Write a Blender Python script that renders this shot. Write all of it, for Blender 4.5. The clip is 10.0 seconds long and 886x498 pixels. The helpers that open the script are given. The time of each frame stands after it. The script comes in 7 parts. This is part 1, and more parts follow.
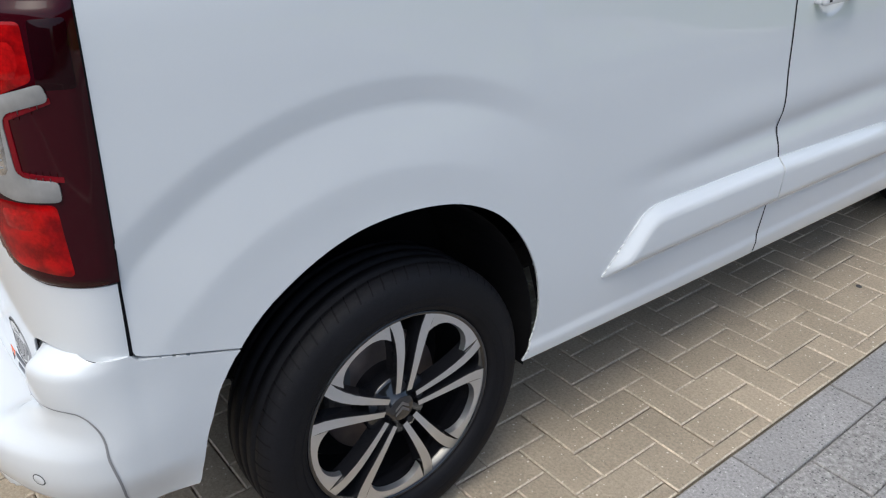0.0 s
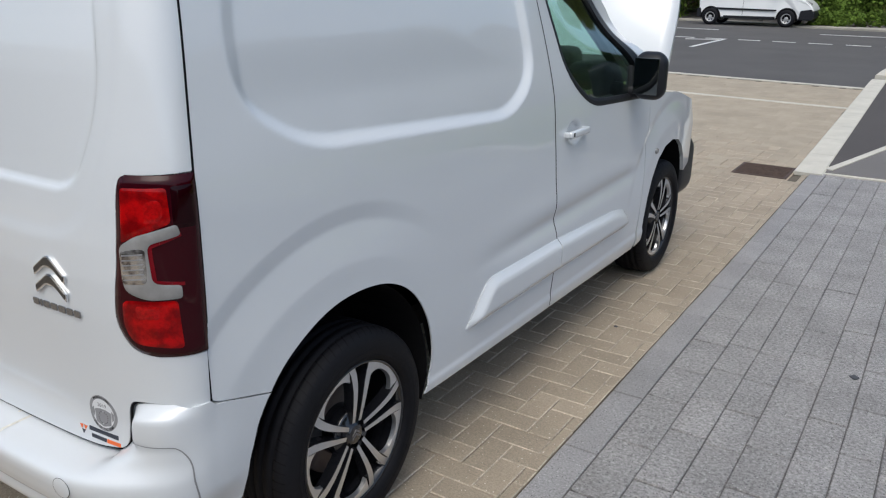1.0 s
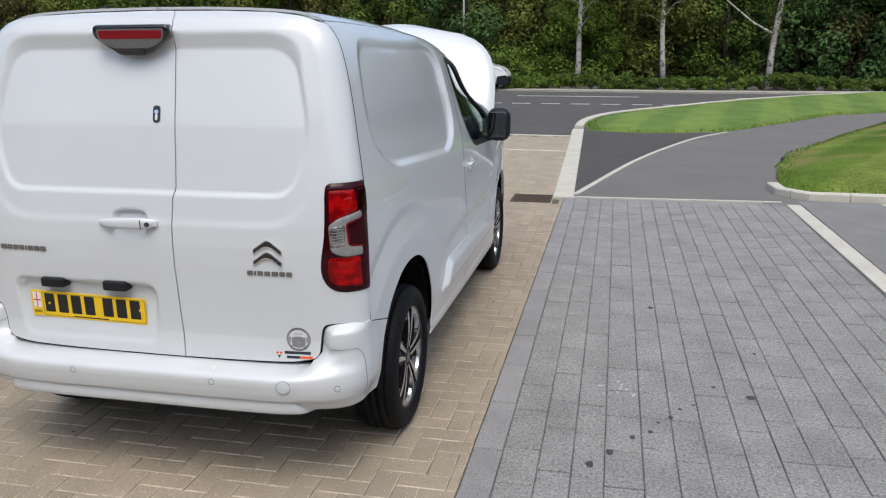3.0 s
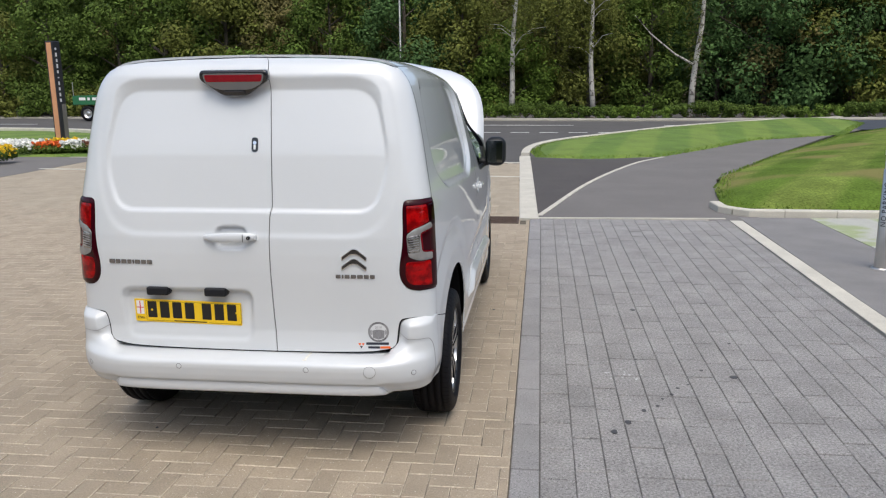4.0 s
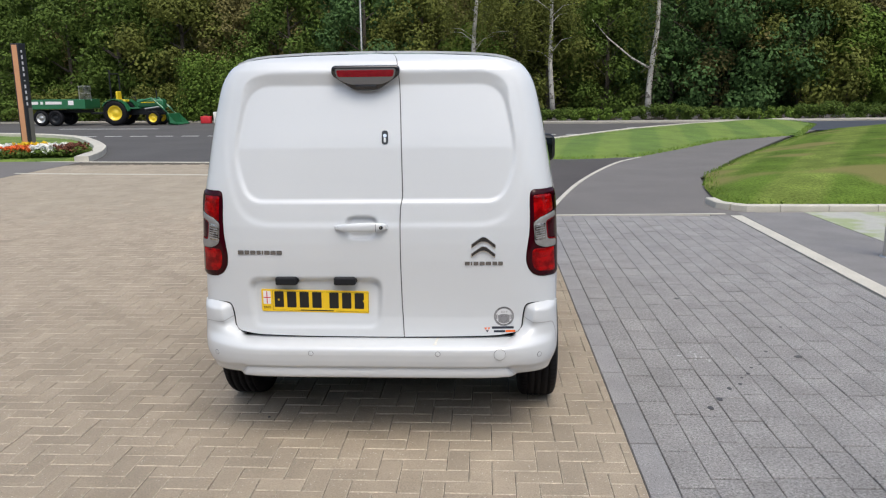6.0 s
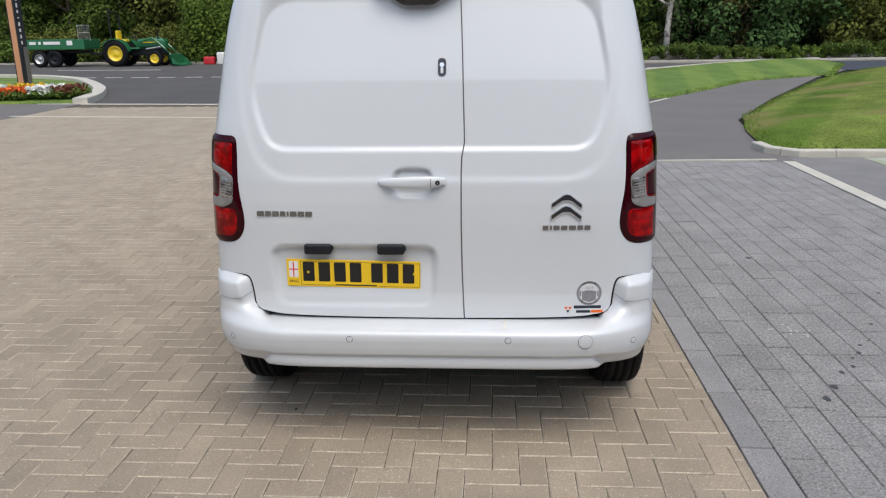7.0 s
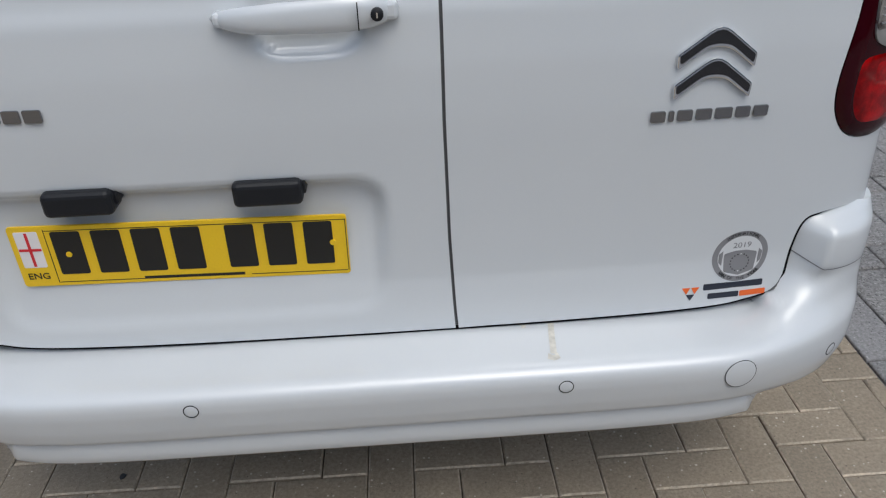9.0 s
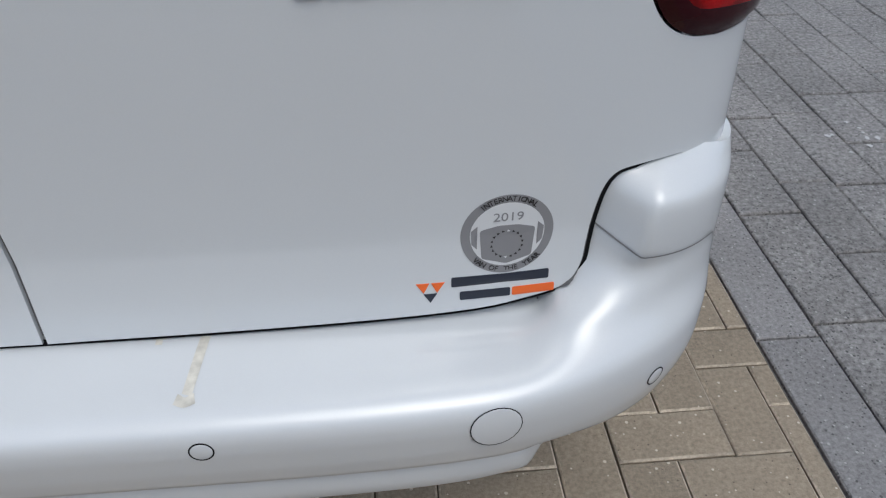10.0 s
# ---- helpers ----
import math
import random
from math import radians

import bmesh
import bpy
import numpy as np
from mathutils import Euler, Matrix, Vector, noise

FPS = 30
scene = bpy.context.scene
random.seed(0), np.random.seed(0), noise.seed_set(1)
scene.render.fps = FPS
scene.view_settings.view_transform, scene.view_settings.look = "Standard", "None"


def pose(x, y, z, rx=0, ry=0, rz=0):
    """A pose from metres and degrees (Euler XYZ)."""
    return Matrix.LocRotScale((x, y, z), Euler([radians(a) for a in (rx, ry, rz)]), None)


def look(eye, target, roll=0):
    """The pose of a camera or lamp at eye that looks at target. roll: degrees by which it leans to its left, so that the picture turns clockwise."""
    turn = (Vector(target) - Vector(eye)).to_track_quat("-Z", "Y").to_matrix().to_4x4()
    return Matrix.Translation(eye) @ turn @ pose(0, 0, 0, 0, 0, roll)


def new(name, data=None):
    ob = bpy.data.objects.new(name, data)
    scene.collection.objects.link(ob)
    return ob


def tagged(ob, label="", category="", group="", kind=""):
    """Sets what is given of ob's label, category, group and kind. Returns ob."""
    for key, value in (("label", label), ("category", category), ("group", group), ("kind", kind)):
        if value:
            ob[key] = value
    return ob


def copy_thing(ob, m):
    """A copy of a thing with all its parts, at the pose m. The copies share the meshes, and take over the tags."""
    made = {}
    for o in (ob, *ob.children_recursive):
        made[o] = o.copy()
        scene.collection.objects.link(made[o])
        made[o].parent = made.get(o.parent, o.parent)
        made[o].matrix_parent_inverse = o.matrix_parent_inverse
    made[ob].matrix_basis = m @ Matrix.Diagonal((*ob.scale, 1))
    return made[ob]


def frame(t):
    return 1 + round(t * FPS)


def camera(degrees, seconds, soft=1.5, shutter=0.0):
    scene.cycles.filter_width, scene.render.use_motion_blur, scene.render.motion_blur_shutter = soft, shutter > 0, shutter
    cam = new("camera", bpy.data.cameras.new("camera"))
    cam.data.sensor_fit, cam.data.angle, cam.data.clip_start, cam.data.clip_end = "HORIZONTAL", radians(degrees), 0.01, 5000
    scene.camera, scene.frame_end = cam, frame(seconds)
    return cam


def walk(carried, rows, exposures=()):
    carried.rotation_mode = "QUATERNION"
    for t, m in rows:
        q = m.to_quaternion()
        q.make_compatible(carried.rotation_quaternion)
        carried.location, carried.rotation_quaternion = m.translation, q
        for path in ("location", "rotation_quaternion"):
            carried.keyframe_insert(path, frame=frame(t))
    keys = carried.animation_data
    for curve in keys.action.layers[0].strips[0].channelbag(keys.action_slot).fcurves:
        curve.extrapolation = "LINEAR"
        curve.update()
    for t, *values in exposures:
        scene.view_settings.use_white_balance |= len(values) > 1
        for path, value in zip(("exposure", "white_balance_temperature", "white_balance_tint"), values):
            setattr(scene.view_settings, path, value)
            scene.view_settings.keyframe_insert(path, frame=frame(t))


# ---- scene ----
cam = camera(58.6, 10.0, soft=1.2)
PATH = [
    (0, (1.98, -0.025, 1.411), (0.584, 1.069, 0.486), -0.1),
    (0.5, (2.128, -0.45, 1.558), (0.906, 0.96, 0.835), -0.2),
    (1, (2.204, -0.864, 1.629), (1.18, 0.727, 0.98), 0.6),
    (1.5, (2.119, -1.3, 1.654), (1.287, 0.415, 1.048), 1.2),
    (2, (2.08, -1.737, 1.653), (1.413, 0.063, 1.09), 0.4),
    (2.5, (1.967, -2.146, 1.691), (1.443, -0.287, 1.17), -0.1),
    (2.7, (1.879, -2.32, 1.691), (1.403, -0.445, 1.183), -0.2),
    (4, (1.325, -3.275, 1.741), (1.085, -1.334, 1.324), -0.6),
    (4.5, (1.029, -3.566, 1.75), (0.841, -1.615, 1.351), -0.9),
    (5, (0.837, -3.798, 1.72), (0.684, -1.842, 1.332), -1.0),
    (6.5, (0.381, -3.196, 1.696), (0.279, -1.251, 1.241), -0.6),
    (7, (0.235, -2.778, 1.616), (0.112, -0.858, 1.07), -0.8),
    (7.5, (0.054, -2.29, 1.539), (-0.094, -0.408, 0.876), -1.5),
    (8, (-0.004, -1.764, 1.443), (-0.194, 0.072, 0.672), -2.8),
    (8.5, (-0.138, -1.343, 1.387), (-0.217, 0.44, 0.485), -2.9),
    (9, (0.07, -0.994, 1.317), (0.137, 0.729, 0.303), -2.3),
    (9.5, (0.4, -0.677, 1.148), (0.582, 0.956, 0.008), -0.1),
    (10, (0.483, -0.531, 1.094), (0.63, 1.053, -0.118), 0.2),
]
walk(cam, [(t, look(eye, target, roll)) for t, eye, target, roll in PATH],
     exposures=[(0, 0.78, 6100, 4), (0.5, 0.47, 6100, 4), (1, 0.42, 6150, 4), (2.5, 0.45, 6250, 5), (5, 0.55, 6400, 6), (6.5, 0.50, 6300, 6), (7.5, 0.33, 6150, 6), (8.5, 0.24, 6050, 4), (9, 0.06, 6000, 4), (10, 0.04, 5900, 4)])

# ---- world, sun ----
world = bpy.data.worlds.new("world")
scene.world = world
world.use_nodes = True
_n = world.node_tree.nodes
_sky = _n.new("ShaderNodeTexSky")
_sky.sky_type, _sky.sun_disc = "NISHITA", False
SUN_AZ, SUN_EL = 162.0, 62.0
_sky.sun_elevation, _sky.sun_rotation = radians(SUN_EL), radians(SUN_AZ)
_sky.air_density, _sky.dust_density, _sky.ozone_density = 1.0, 5.0, 1.0
world.node_tree.links.new(_sky.outputs[0], _n["Background"].inputs[0])
_n["Background"].inputs[1].default_value = 0.15
sun = new("sun", bpy.data.lights.new("sun", "SUN"))
sun.data.energy, sun.data.angle, sun.data.color = 0.50, radians(40), (1.0, 0.99, 0.97)
_d = Vector((math.sin(radians(SUN_AZ)) * math.cos(radians(SUN_EL)), math.cos(radians(SUN_AZ)) * math.cos(radians(SUN_EL)), math.sin(radians(SUN_EL))))
sun.matrix_world = look(_d * 40, (0, 0, 0))

# ---- materials ----
def mat(name, base, rough=0.5, metal=0.0, coat=0.0, spec=0.5, var=0.0, var_scale=3.0, fine=0.0, fine_scale=120.0,
        bump=0.0, bump_scale=200.0, second=None, spots=0.0, spot_scale=60.0, spot_col=(0.5, 0.5, 0.5), per_object=0.0, per_island=0.0, stripes=None, in_place=False, specks=()):
    m = bpy.data.materials.new(name)
    m.use_nodes = True
    nt = m.node_tree
    N, L = nt.nodes, nt.links
    b = N["Principled BSDF"]
    b.inputs["Roughness"].default_value, b.inputs["Metallic"].default_value = rough, metal
    b.inputs["Coat Weight"].default_value, b.inputs["Coat Roughness"].default_value = coat, 0.03
    b.inputs["Specular IOR Level"].default_value = spec
    rgb = N.new("ShaderNodeRGB")
    rgb.outputs[0].default_value = (*base, 1)
    col = rgb.outputs[0]
    tc = N.new("ShaderNodeTexCoord")
    where = N.new("ShaderNodeNewGeometry").outputs["Position"] if in_place else tc.outputs["Object"]

    def noise_tex(scale, detail=4.0, rough_=0.55):
        t = N.new("ShaderNodeTexNoise")
        t.inputs["Scale"].default_value, t.inputs["Detail"].default_value, t.inputs["Roughness"].default_value = scale, detail, rough_
        L.new(where, t.inputs["Vector"])
        return t.outputs["Fac"]

    def ramp(v, lo, hi, a=0.0, c=1.0):
        r = N.new("ShaderNodeMapRange")
        r.inputs[1].default_value, r.inputs[2].default_value, r.inputs[3].default_value, r.inputs[4].default_value = lo, hi, a, c
        L.new(v, r.inputs[0])
        return r.outputs[0]

    def mix(fac, a, c2, mode="MIX"):
        x = N.new("ShaderNodeMix")
        x.data_type, x.blend_type = "RGBA", mode
        if isinstance(fac, float):
            x.inputs[0].default_value = fac
        else:
            L.new(fac, x.inputs[0])
        L.new(a, x.inputs[6])
        if isinstance(c2, tuple):
            x.inputs[7].default_value = (*c2, 1)
        else:
            L.new(c2, x.inputs[7])
        return x.outputs[2]

    def gain(v, amount):
        h = N.new("ShaderNodeHueSaturation")
        L.new(col, h.inputs["Color"])
        L.new(ramp(v, 0.0, 1.0, 1 - amount, 1 + amount), h.inputs["Value"])
        return h.outputs[0]

    if second is not None:
        col = mix(ramp(noise_tex(var_scale, 3), 0.42, 0.6), col, second)
    if stripes is not None:
        ang, width, c2 = stripes
        mp = N.new("ShaderNodeMapping")
        mp.inputs["Rotation"].default_value = (0, 0, radians(ang))
        L.new(tc.outputs["Object"], mp.inputs["Vector"])
        w = N.new("ShaderNodeTexWave")
        w.inputs["Scale"].default_value, w.inputs["Distortion"].default_value, w.inputs["Detail"].default_value = width, 0.9, 2.0
        L.new(mp.outputs[0], w.inputs["Vector"])
        col = mix(ramp(w.outputs["Fac"], 0.35, 0.65), col, c2)
    if var:
        col = gain(ramp(noise_tex(var_scale, 5), 0.25, 0.75), var)
    if fine:
        col = gain(ramp(noise_tex(fine_scale, 5, 0.75), 0.3, 0.7), fine)
    if spots:
        col = mix(ramp(noise_tex(spot_scale, 1), 0.74 - 0.12 * spots, 0.78 - 0.1 * spots, 0.0, 0.8), col, spot_col)
    for scale, share, size, speck_col in specks:
        # grains of aggregate: a share of the cells carries one, of uneven size
        vo = N.new("ShaderNodeTexVoronoi")
        vo.inputs["Scale"].default_value = scale
        L.new(where, vo.inputs["Vector"])
        sp = N.new("ShaderNodeSeparateColor")
        L.new(vo.outputs["Color"], sp.inputs[0])
        reach = ramp(sp.outputs[0], 1 - share, 1.0, 0.0, size)
        le = N.new("ShaderNodeMath")
        le.operation = "LESS_THAN"
        L.new(vo.outputs["Distance"], le.inputs[0])
        L.new(reach, le.inputs[1])
        col = mix(le.outputs[0], col, speck_col)
    if per_object:
        oi = N.new("ShaderNodeObjectInfo")
        col = gain(oi.outputs["Random"], per_object)
    if per_island:
        gi = N.new("ShaderNodeNewGeometry")
        col = gain(gi.outputs["Random Per Island"], per_island)
    L.new(col, b.inputs["Base Color"])
    if bump:
        bp = N.new("ShaderNodeBump")
        bp.inputs["Strength"].default_value, bp.inputs["Distance"].default_value = bump, 0.004
        L.new(noise_tex(bump_scale, 3, 0.7), bp.inputs["Height"])
        L.new(bp.outputs[0], b.inputs["Normal"])
    return m


def glass(name, tint, rough=0.0, ior=1.45):
    m = bpy.data.materials.new(name)
    m.use_nodes = True
    b = m.node_tree.nodes["Principled BSDF"]
    b.inputs["Base Color"].default_value = (*tint, 1)
    b.inputs["Transmission Weight"].default_value, b.inputs["Roughness"].default_value, b.inputs["IOR"].default_value = 1.0, rough, ior
    return m


PAINT = mat("white_paint", (0.590, 0.614, 0.634), rough=0.32, coat=1.0, fine=0.02, fine_scale=900, var=0.02, var_scale=1.5)
BUMPER_PAINT = mat("bumper_paint", (0.578, 0.600, 0.618), rough=0.36, coat=0.9, fine=0.02, fine_scale=700, var=0.03, var_scale=4)
# near-black for liners, and in place of shade in gaps, holes and hollows
DARK = mat("liner_and_shade_black", (0.007, 0.007, 0.008), rough=0.95, spec=0.1, var=0.2)
PLASTIC = mat("black_plastic", (0.012, 0.013, 0.016), rough=0.45, spec=0.25, fine=0.15, fine_scale=600, bump=0.1, bump_scale=900)
GLOSS_BLACK = mat("gloss_black", (0.01, 0.01, 0.012), rough=0.12, coat=0.6, var=0.1)
RUBBER = mat("tyre_rubber", (0.0055, 0.0056, 0.0075), rough=0.62, spec=0.18, var=0.25, var_scale=9, fine=0.3, fine_scale=160, bump=0.3, bump_scale=300)
ALLOY = mat("machined_alloy", (0.62, 0.63, 0.65), rough=0.28, metal=0.9, fine=0.06, fine_scale=500)
CHROME = mat("chrome", (0.75, 0.76, 0.78), rough=0.12, metal=1.0, fine=0.04)
RED_DARK = mat("lamp_dark_red", (0.026, 0.0006, 0.003), rough=0.05, coat=0.0, spec=0.22, fine=0.05)
# the brighter second red paints blotches of glow into the lens
RED = mat("lamp_red", (0.17, 0.0006, 0.0015), rough=0.06, coat=0.0, spec=0.22, fine=0.2, fine_scale=260, second=(0.30, 0.0012, 0.002), var=0.35, var_scale=26)
RED_LINE = mat("lamp_red_edge", (0.13, 0.002, 0.006), rough=0.15, coat=0.0, spec=0.25, var=0.2, var_scale=30)
# brighter red: the reflector's glow put into the colour, no light of its own
RED_HOT = mat("reflector_glow_red", (0.29, 0.0018, 0.0025), rough=0.1, spec=0.3, fine=0.35, fine_scale=180, var=0.35, var_scale=40)
LAMP_BLACK = mat("lamp_inner_black", (0.010, 0.0004, 0.0016), rough=0.06, spec=0.18, var=0.2)
BADGE = mat("badge_metal", (0.26, 0.26, 0.27), rough=0.22, metal=0.9, fine=0.05)
CLEAR = mat("lamp_clear", (0.22, 0.216, 0.21), rough=0.12, coat=0.3, var=0.22, var_scale=25)
RED_DIM = mat("brake_lens_red", (0.20, 0.003, 0.010), rough=0.15, coat=0.2, spec=0.3, var=0.2, var_scale=30)
BULB = mat("bulb_reflector", (0.60, 0.57, 0.53), rough=0.15, metal=0.8, second=(0.10, 0.085, 0.08), var=0.5, var_scale=38)
YELLOW = mat("plate_yellow", (0.80, 0.52, 0.01), rough=0.35, coat=0.3, fine=0.05, fine_scale=400)
INK = mat("plate_black", (0.01, 0.01, 0.01), rough=0.4)
GREY_INK = mat("sticker_grey", (0.22, 0.22, 0.23), rough=0.4)
LIGHT_INK = mat("sticker_pale", (0.62, 0.63, 0.64), rough=0.4)
NAVY = mat("sticker_navy", (0.02, 0.025, 0.04), rough=0.4)
ORANGE = mat("sticker_orange", (0.75, 0.13, 0.02), rough=0.4)
FLAG_RED = mat("flag_red", (0.6, 0.02, 0.03), rough=0.4)
FLAG_WHITE = mat("flag_white", (0.75, 0.72, 0.72), rough=0.4)
GLASS = glass("green_glass", (0.62, 0.80, 0.74))
TRIM_GREY = mat("cabin_grey", (0.05, 0.052, 0.056), rough=0.7, fine=0.2, fine_scale=300)
BRAKE = mat("brake_steel", (0.16, 0.13, 0.12), rough=0.5, metal=0.7, var=0.4, var_scale=12)
# grey drawn along door seams for the shade in the gap
GAP_SHADE = mat("door_gap_shade", (0.10, 0.101, 0.106), rough=0.8, var=0.1)

BEIGE = mat("beige_block", (0.345, 0.286, 0.212), rough=0.86, var=0.16, var_scale=2.5, fine=0.30, fine_scale=130, bump=0.9, bump_scale=420, in_place=True,
            specks=[(85, 0.30, 0.26, (0.66, 0.60, 0.50)), (110, 0.22, 0.20, (0.13, 0.10, 0.075))], per_island=0.08, per_object=0.08)
# paler chamfers: some wear, and the light they catch put into the colour
BEIGE_WORN_LIT = mat("worn_lit_beige_edge", (0.45, 0.385, 0.30), rough=0.9, var=0.35, var_scale=9, fine=0.4, fine_scale=90, bump=0.6, bump_scale=300, in_place=True)
GREY_BLOCK = mat("grey_block", (0.270, 0.260, 0.253), rough=0.85, var=0.20, var_scale=3.5, fine=0.6, fine_scale=75, bump=1.0, bump_scale=380, in_place=True,
                 specks=[(120, 0.60, 0.38, (0.11, 0.107, 0.106)), (95, 0.35, 0.30, (0.47, 0.46, 0.45))], per_island=0.045, per_object=0.045)
EDGE_BLOCK = mat("pale_grey_block", (0.262, 0.254, 0.252), rough=0.85, var=0.16, var_scale=3, fine=0.40, fine_scale=120, bump=0.8, bump_scale=380, in_place=True,
                 specks=[(125, 0.55, 0.36, (0.11, 0.107, 0.106)), (100, 0.30, 0.28, (0.45, 0.44, 0.43))], per_object=0.09, per_island=0.09)
SAND = mat("joint_sand", (0.105, 0.088, 0.064), rough=1.0, var=0.3, var_scale=7, fine=0.3, fine_scale=150)
GRIT = mat("joint_grit", (0.14, 0.135, 0.131), rough=1.0, var=0.3, var_scale=7, fine=0.3, fine_scale=150)
BEIGE_FAR = mat("pale_beige_block", (0.33, 0.281, 0.211), rough=0.9, var=0.12, var_scale=2, fine=0.3, fine_scale=90, bump=0.5, bump_scale=300, per_island=0.06)
CONCRETE = mat("pale_concrete", (0.50, 0.475, 0.41), rough=0.9, var=0.12, var_scale=3, fine=0.15, fine_scale=120, bump=0.3, bump_scale=200)
FOOTWAY = mat("worn_footway", (0.33, 0.31, 0.265), rough=0.9, var=0.2, var_scale=1.2, fine=0.15, fine_scale=60)
ASPHALT = mat("road_asphalt", (0.080, 0.075, 0.071), rough=0.85, var=0.16, var_scale=0.6, fine=0.25, fine_scale=150, bump=0.4, bump_scale=250)
ASPHALT_DARK = mat("dark_asphalt", (0.068, 0.060, 0.056), rough=0.85, var=0.14, var_scale=1.2, fine=0.3, fine_scale=170, bump=0.4, bump_scale=250)
PATH_GREY = mat("path_asphalt", (0.148, 0.138, 0.130), rough=0.88, var=0.12, var_scale=1.0, fine=0.25, fine_scale=170, bump=0.4, bump_scale=250)
PAINT_LINE = mat("road_paint", (0.62, 0.62, 0.60), rough=0.7, var=0.2, var_scale=6, fine=0.2, fine_scale=90)
GRASS = mat("mown_grass", (0.095, 0.16, 0.022), rough=0.9, var=0.25, var_scale=1.5, fine=0.45, fine_scale=55, bump=0.8, bump_scale=90, stripes=(10, 0.20, (0.135, 0.20, 0.031)))
GRASS_DRY = mat("bank_grass", (0.088, 0.138, 0.020), rough=0.95, spec=0.1, var=0.38, var_scale=1.4, fine=0.6, fine_scale=28, bump=1.0, bump_scale=60, spots=1.5, spot_scale=0.5, spot_col=(0.19, 0.165, 0.065), stripes=(27, 0.20, (0.135, 0.178, 0.036)))
BLADE = mat("grass_blades", (0.13, 0.20, 0.03), rough=0.8, spec=0.2, per_island=0.25, var=0.25, var_scale=1.0)
# earth of the ground; on the backdrop it stands in for the wood's shade
EARTH = mat("earth_and_wood_shade", (0.036, 0.044, 0.016), rough=1.0, var=0.4, var_scale=0.8, fine=0.4, fine_scale=20)
BARK = mat("bark", (0.07, 0.058, 0.045), rough=0.95, var=0.3, var_scale=4, fine=0.4, fine_scale=30, bump=0.8, bump_scale=30)
BIRCH = mat("birch_bark", (0.43, 0.41, 0.375), rough=0.85, var=0.35, var_scale=3, spots=1.4, spot_scale=5, spot_col=(0.06, 0.05, 0.045), bump=0.4, bump_scale=40)
LEAF = [mat("leaf_%s" % n, c, rough=0.75, spec=0.12, per_island=0.32, var=0.30, var_scale=0.6) for n, c in
        (("olive", (0.106, 0.119, 0.026)), ("green", (0.070, 0.108, 0.020)), ("deep", (0.056, 0.104, 0.032)), ("bright", (0.088, 0.140, 0.022)), ("brown", (0.125, 0.112, 0.040)))]

# ---- helpers ----
def part(name, bm, material, parent, label="", smooth=False):
    me = bpy.data.meshes.new(name)
    bm.to_mesh(me)
    bm.free()
    if smooth:
        me.shade_smooth()
    me.materials.append(material)
    ob = new(name, me)
    ob.parent = parent
    if label:
        ob["label"] = label
    return ob


def raw(name, verts, faces, material, parent=None, smooth=False):
    me = bpy.data.meshes.new(name)
    me.from_pydata([tuple(v) for v in verts], [], faces)
    me.update()
    if smooth:
        me.shade_smooth()
    me.materials.append(material)
    ob = new(name, me)
    ob.parent = parent
    return ob


def thing(name, label, category, at=(0, 0, 0), rz=0.0, group="", kind=""):
    ob = new(name)
    ob.empty_display_size = 0.1
    ob.matrix_world = pose(*at, 0, 0, rz)
    return tagged(ob, label, category, group, kind)


def box(c, size, bevel=0.0, rot=None, segs=2):
    bm = bmesh.new()
    bmesh.ops.create_cube(bm, size=1.0)
    bmesh.ops.scale(bm, vec=size, verts=bm.verts)
    if bevel:
        bmesh.ops.bevel(bm, geom=bm.edges[:] , offset=bevel, segments=segs, affect="EDGES", profile=0.5)
    if rot is not None:
        bmesh.ops.transform(bm, matrix=pose(0, 0, 0, *rot), verts=bm.verts)
    bmesh.ops.translate(bm, vec=c, verts=bm.verts)
    return bm


def join(*bms):
    out = bms[0]
    for b in bms[1:]:
        me = bpy.data.meshes.new("tmp")
        b.to_mesh(me)
        b.free()
        out.from_mesh(me)
        bpy.data.meshes.remove(me)
    return out


def tube(points, radii, sides=8, caps=True):
    bm = bmesh.new()
    rings = []
    pts = [Vector(p) for p in points]
    for i, p in enumerate(pts):
        d = (pts[min(i + 1, len(pts) - 1)] - pts[max(i - 1, 0)]).normalized()
        a = d.orthogonal().normalized() if abs(d.z) < 0.99 else Vector((1, 0, 0))
        a = (a - d * a.dot(d)).normalized()
        b = d.cross(a)
        r = radii[i] if isinstance(radii, (list, tuple)) else radii
        rings.append([bm.verts.new(p + r * (math.cos(2 * math.pi * k / sides) * a + math.sin(2 * math.pi * k / sides) * b)) for k in range(sides)])
    for r0, r1 in zip(rings, rings[1:]):
        for k in range(sides):
            bm.faces.new((r0[k], r0[(k + 1) % sides], r1[(k + 1) % sides], r1[k]))
    if caps:
        bm.faces.new(rings[0][::-1])
        bm.faces.new(rings[-1])
    return bm


def lathe(profile, sides=48, axis="x", closed=False):
    """Turn (radius, along) points about an axis."""
    bm = bmesh.new()
    rings = []
    for r, a in profile:
        ring = []
        for k in range(sides):
            t = 2 * math.pi * k / sides
            p = {"x": (a, r * math.cos(t), r * math.sin(t)), "z": (r * math.cos(t), r * math.sin(t), a), "y": (r * math.cos(t), a, r * math.sin(t))}[axis]
            ring.append(bm.verts.new(p))
        rings.append(ring)
    pairs = list(zip(rings, rings[1:])) + ([(rings[-1], rings[0])] if closed else [])
    for r0, r1 in pairs:
        for k in range(sides):
            bm.faces.new((r0[k], r0[(k + 1) % sides], r1[(k + 1) % sides], r1[k]))
    bmesh.ops.recalc_face_normals(bm, faces=bm.faces)
    return bm


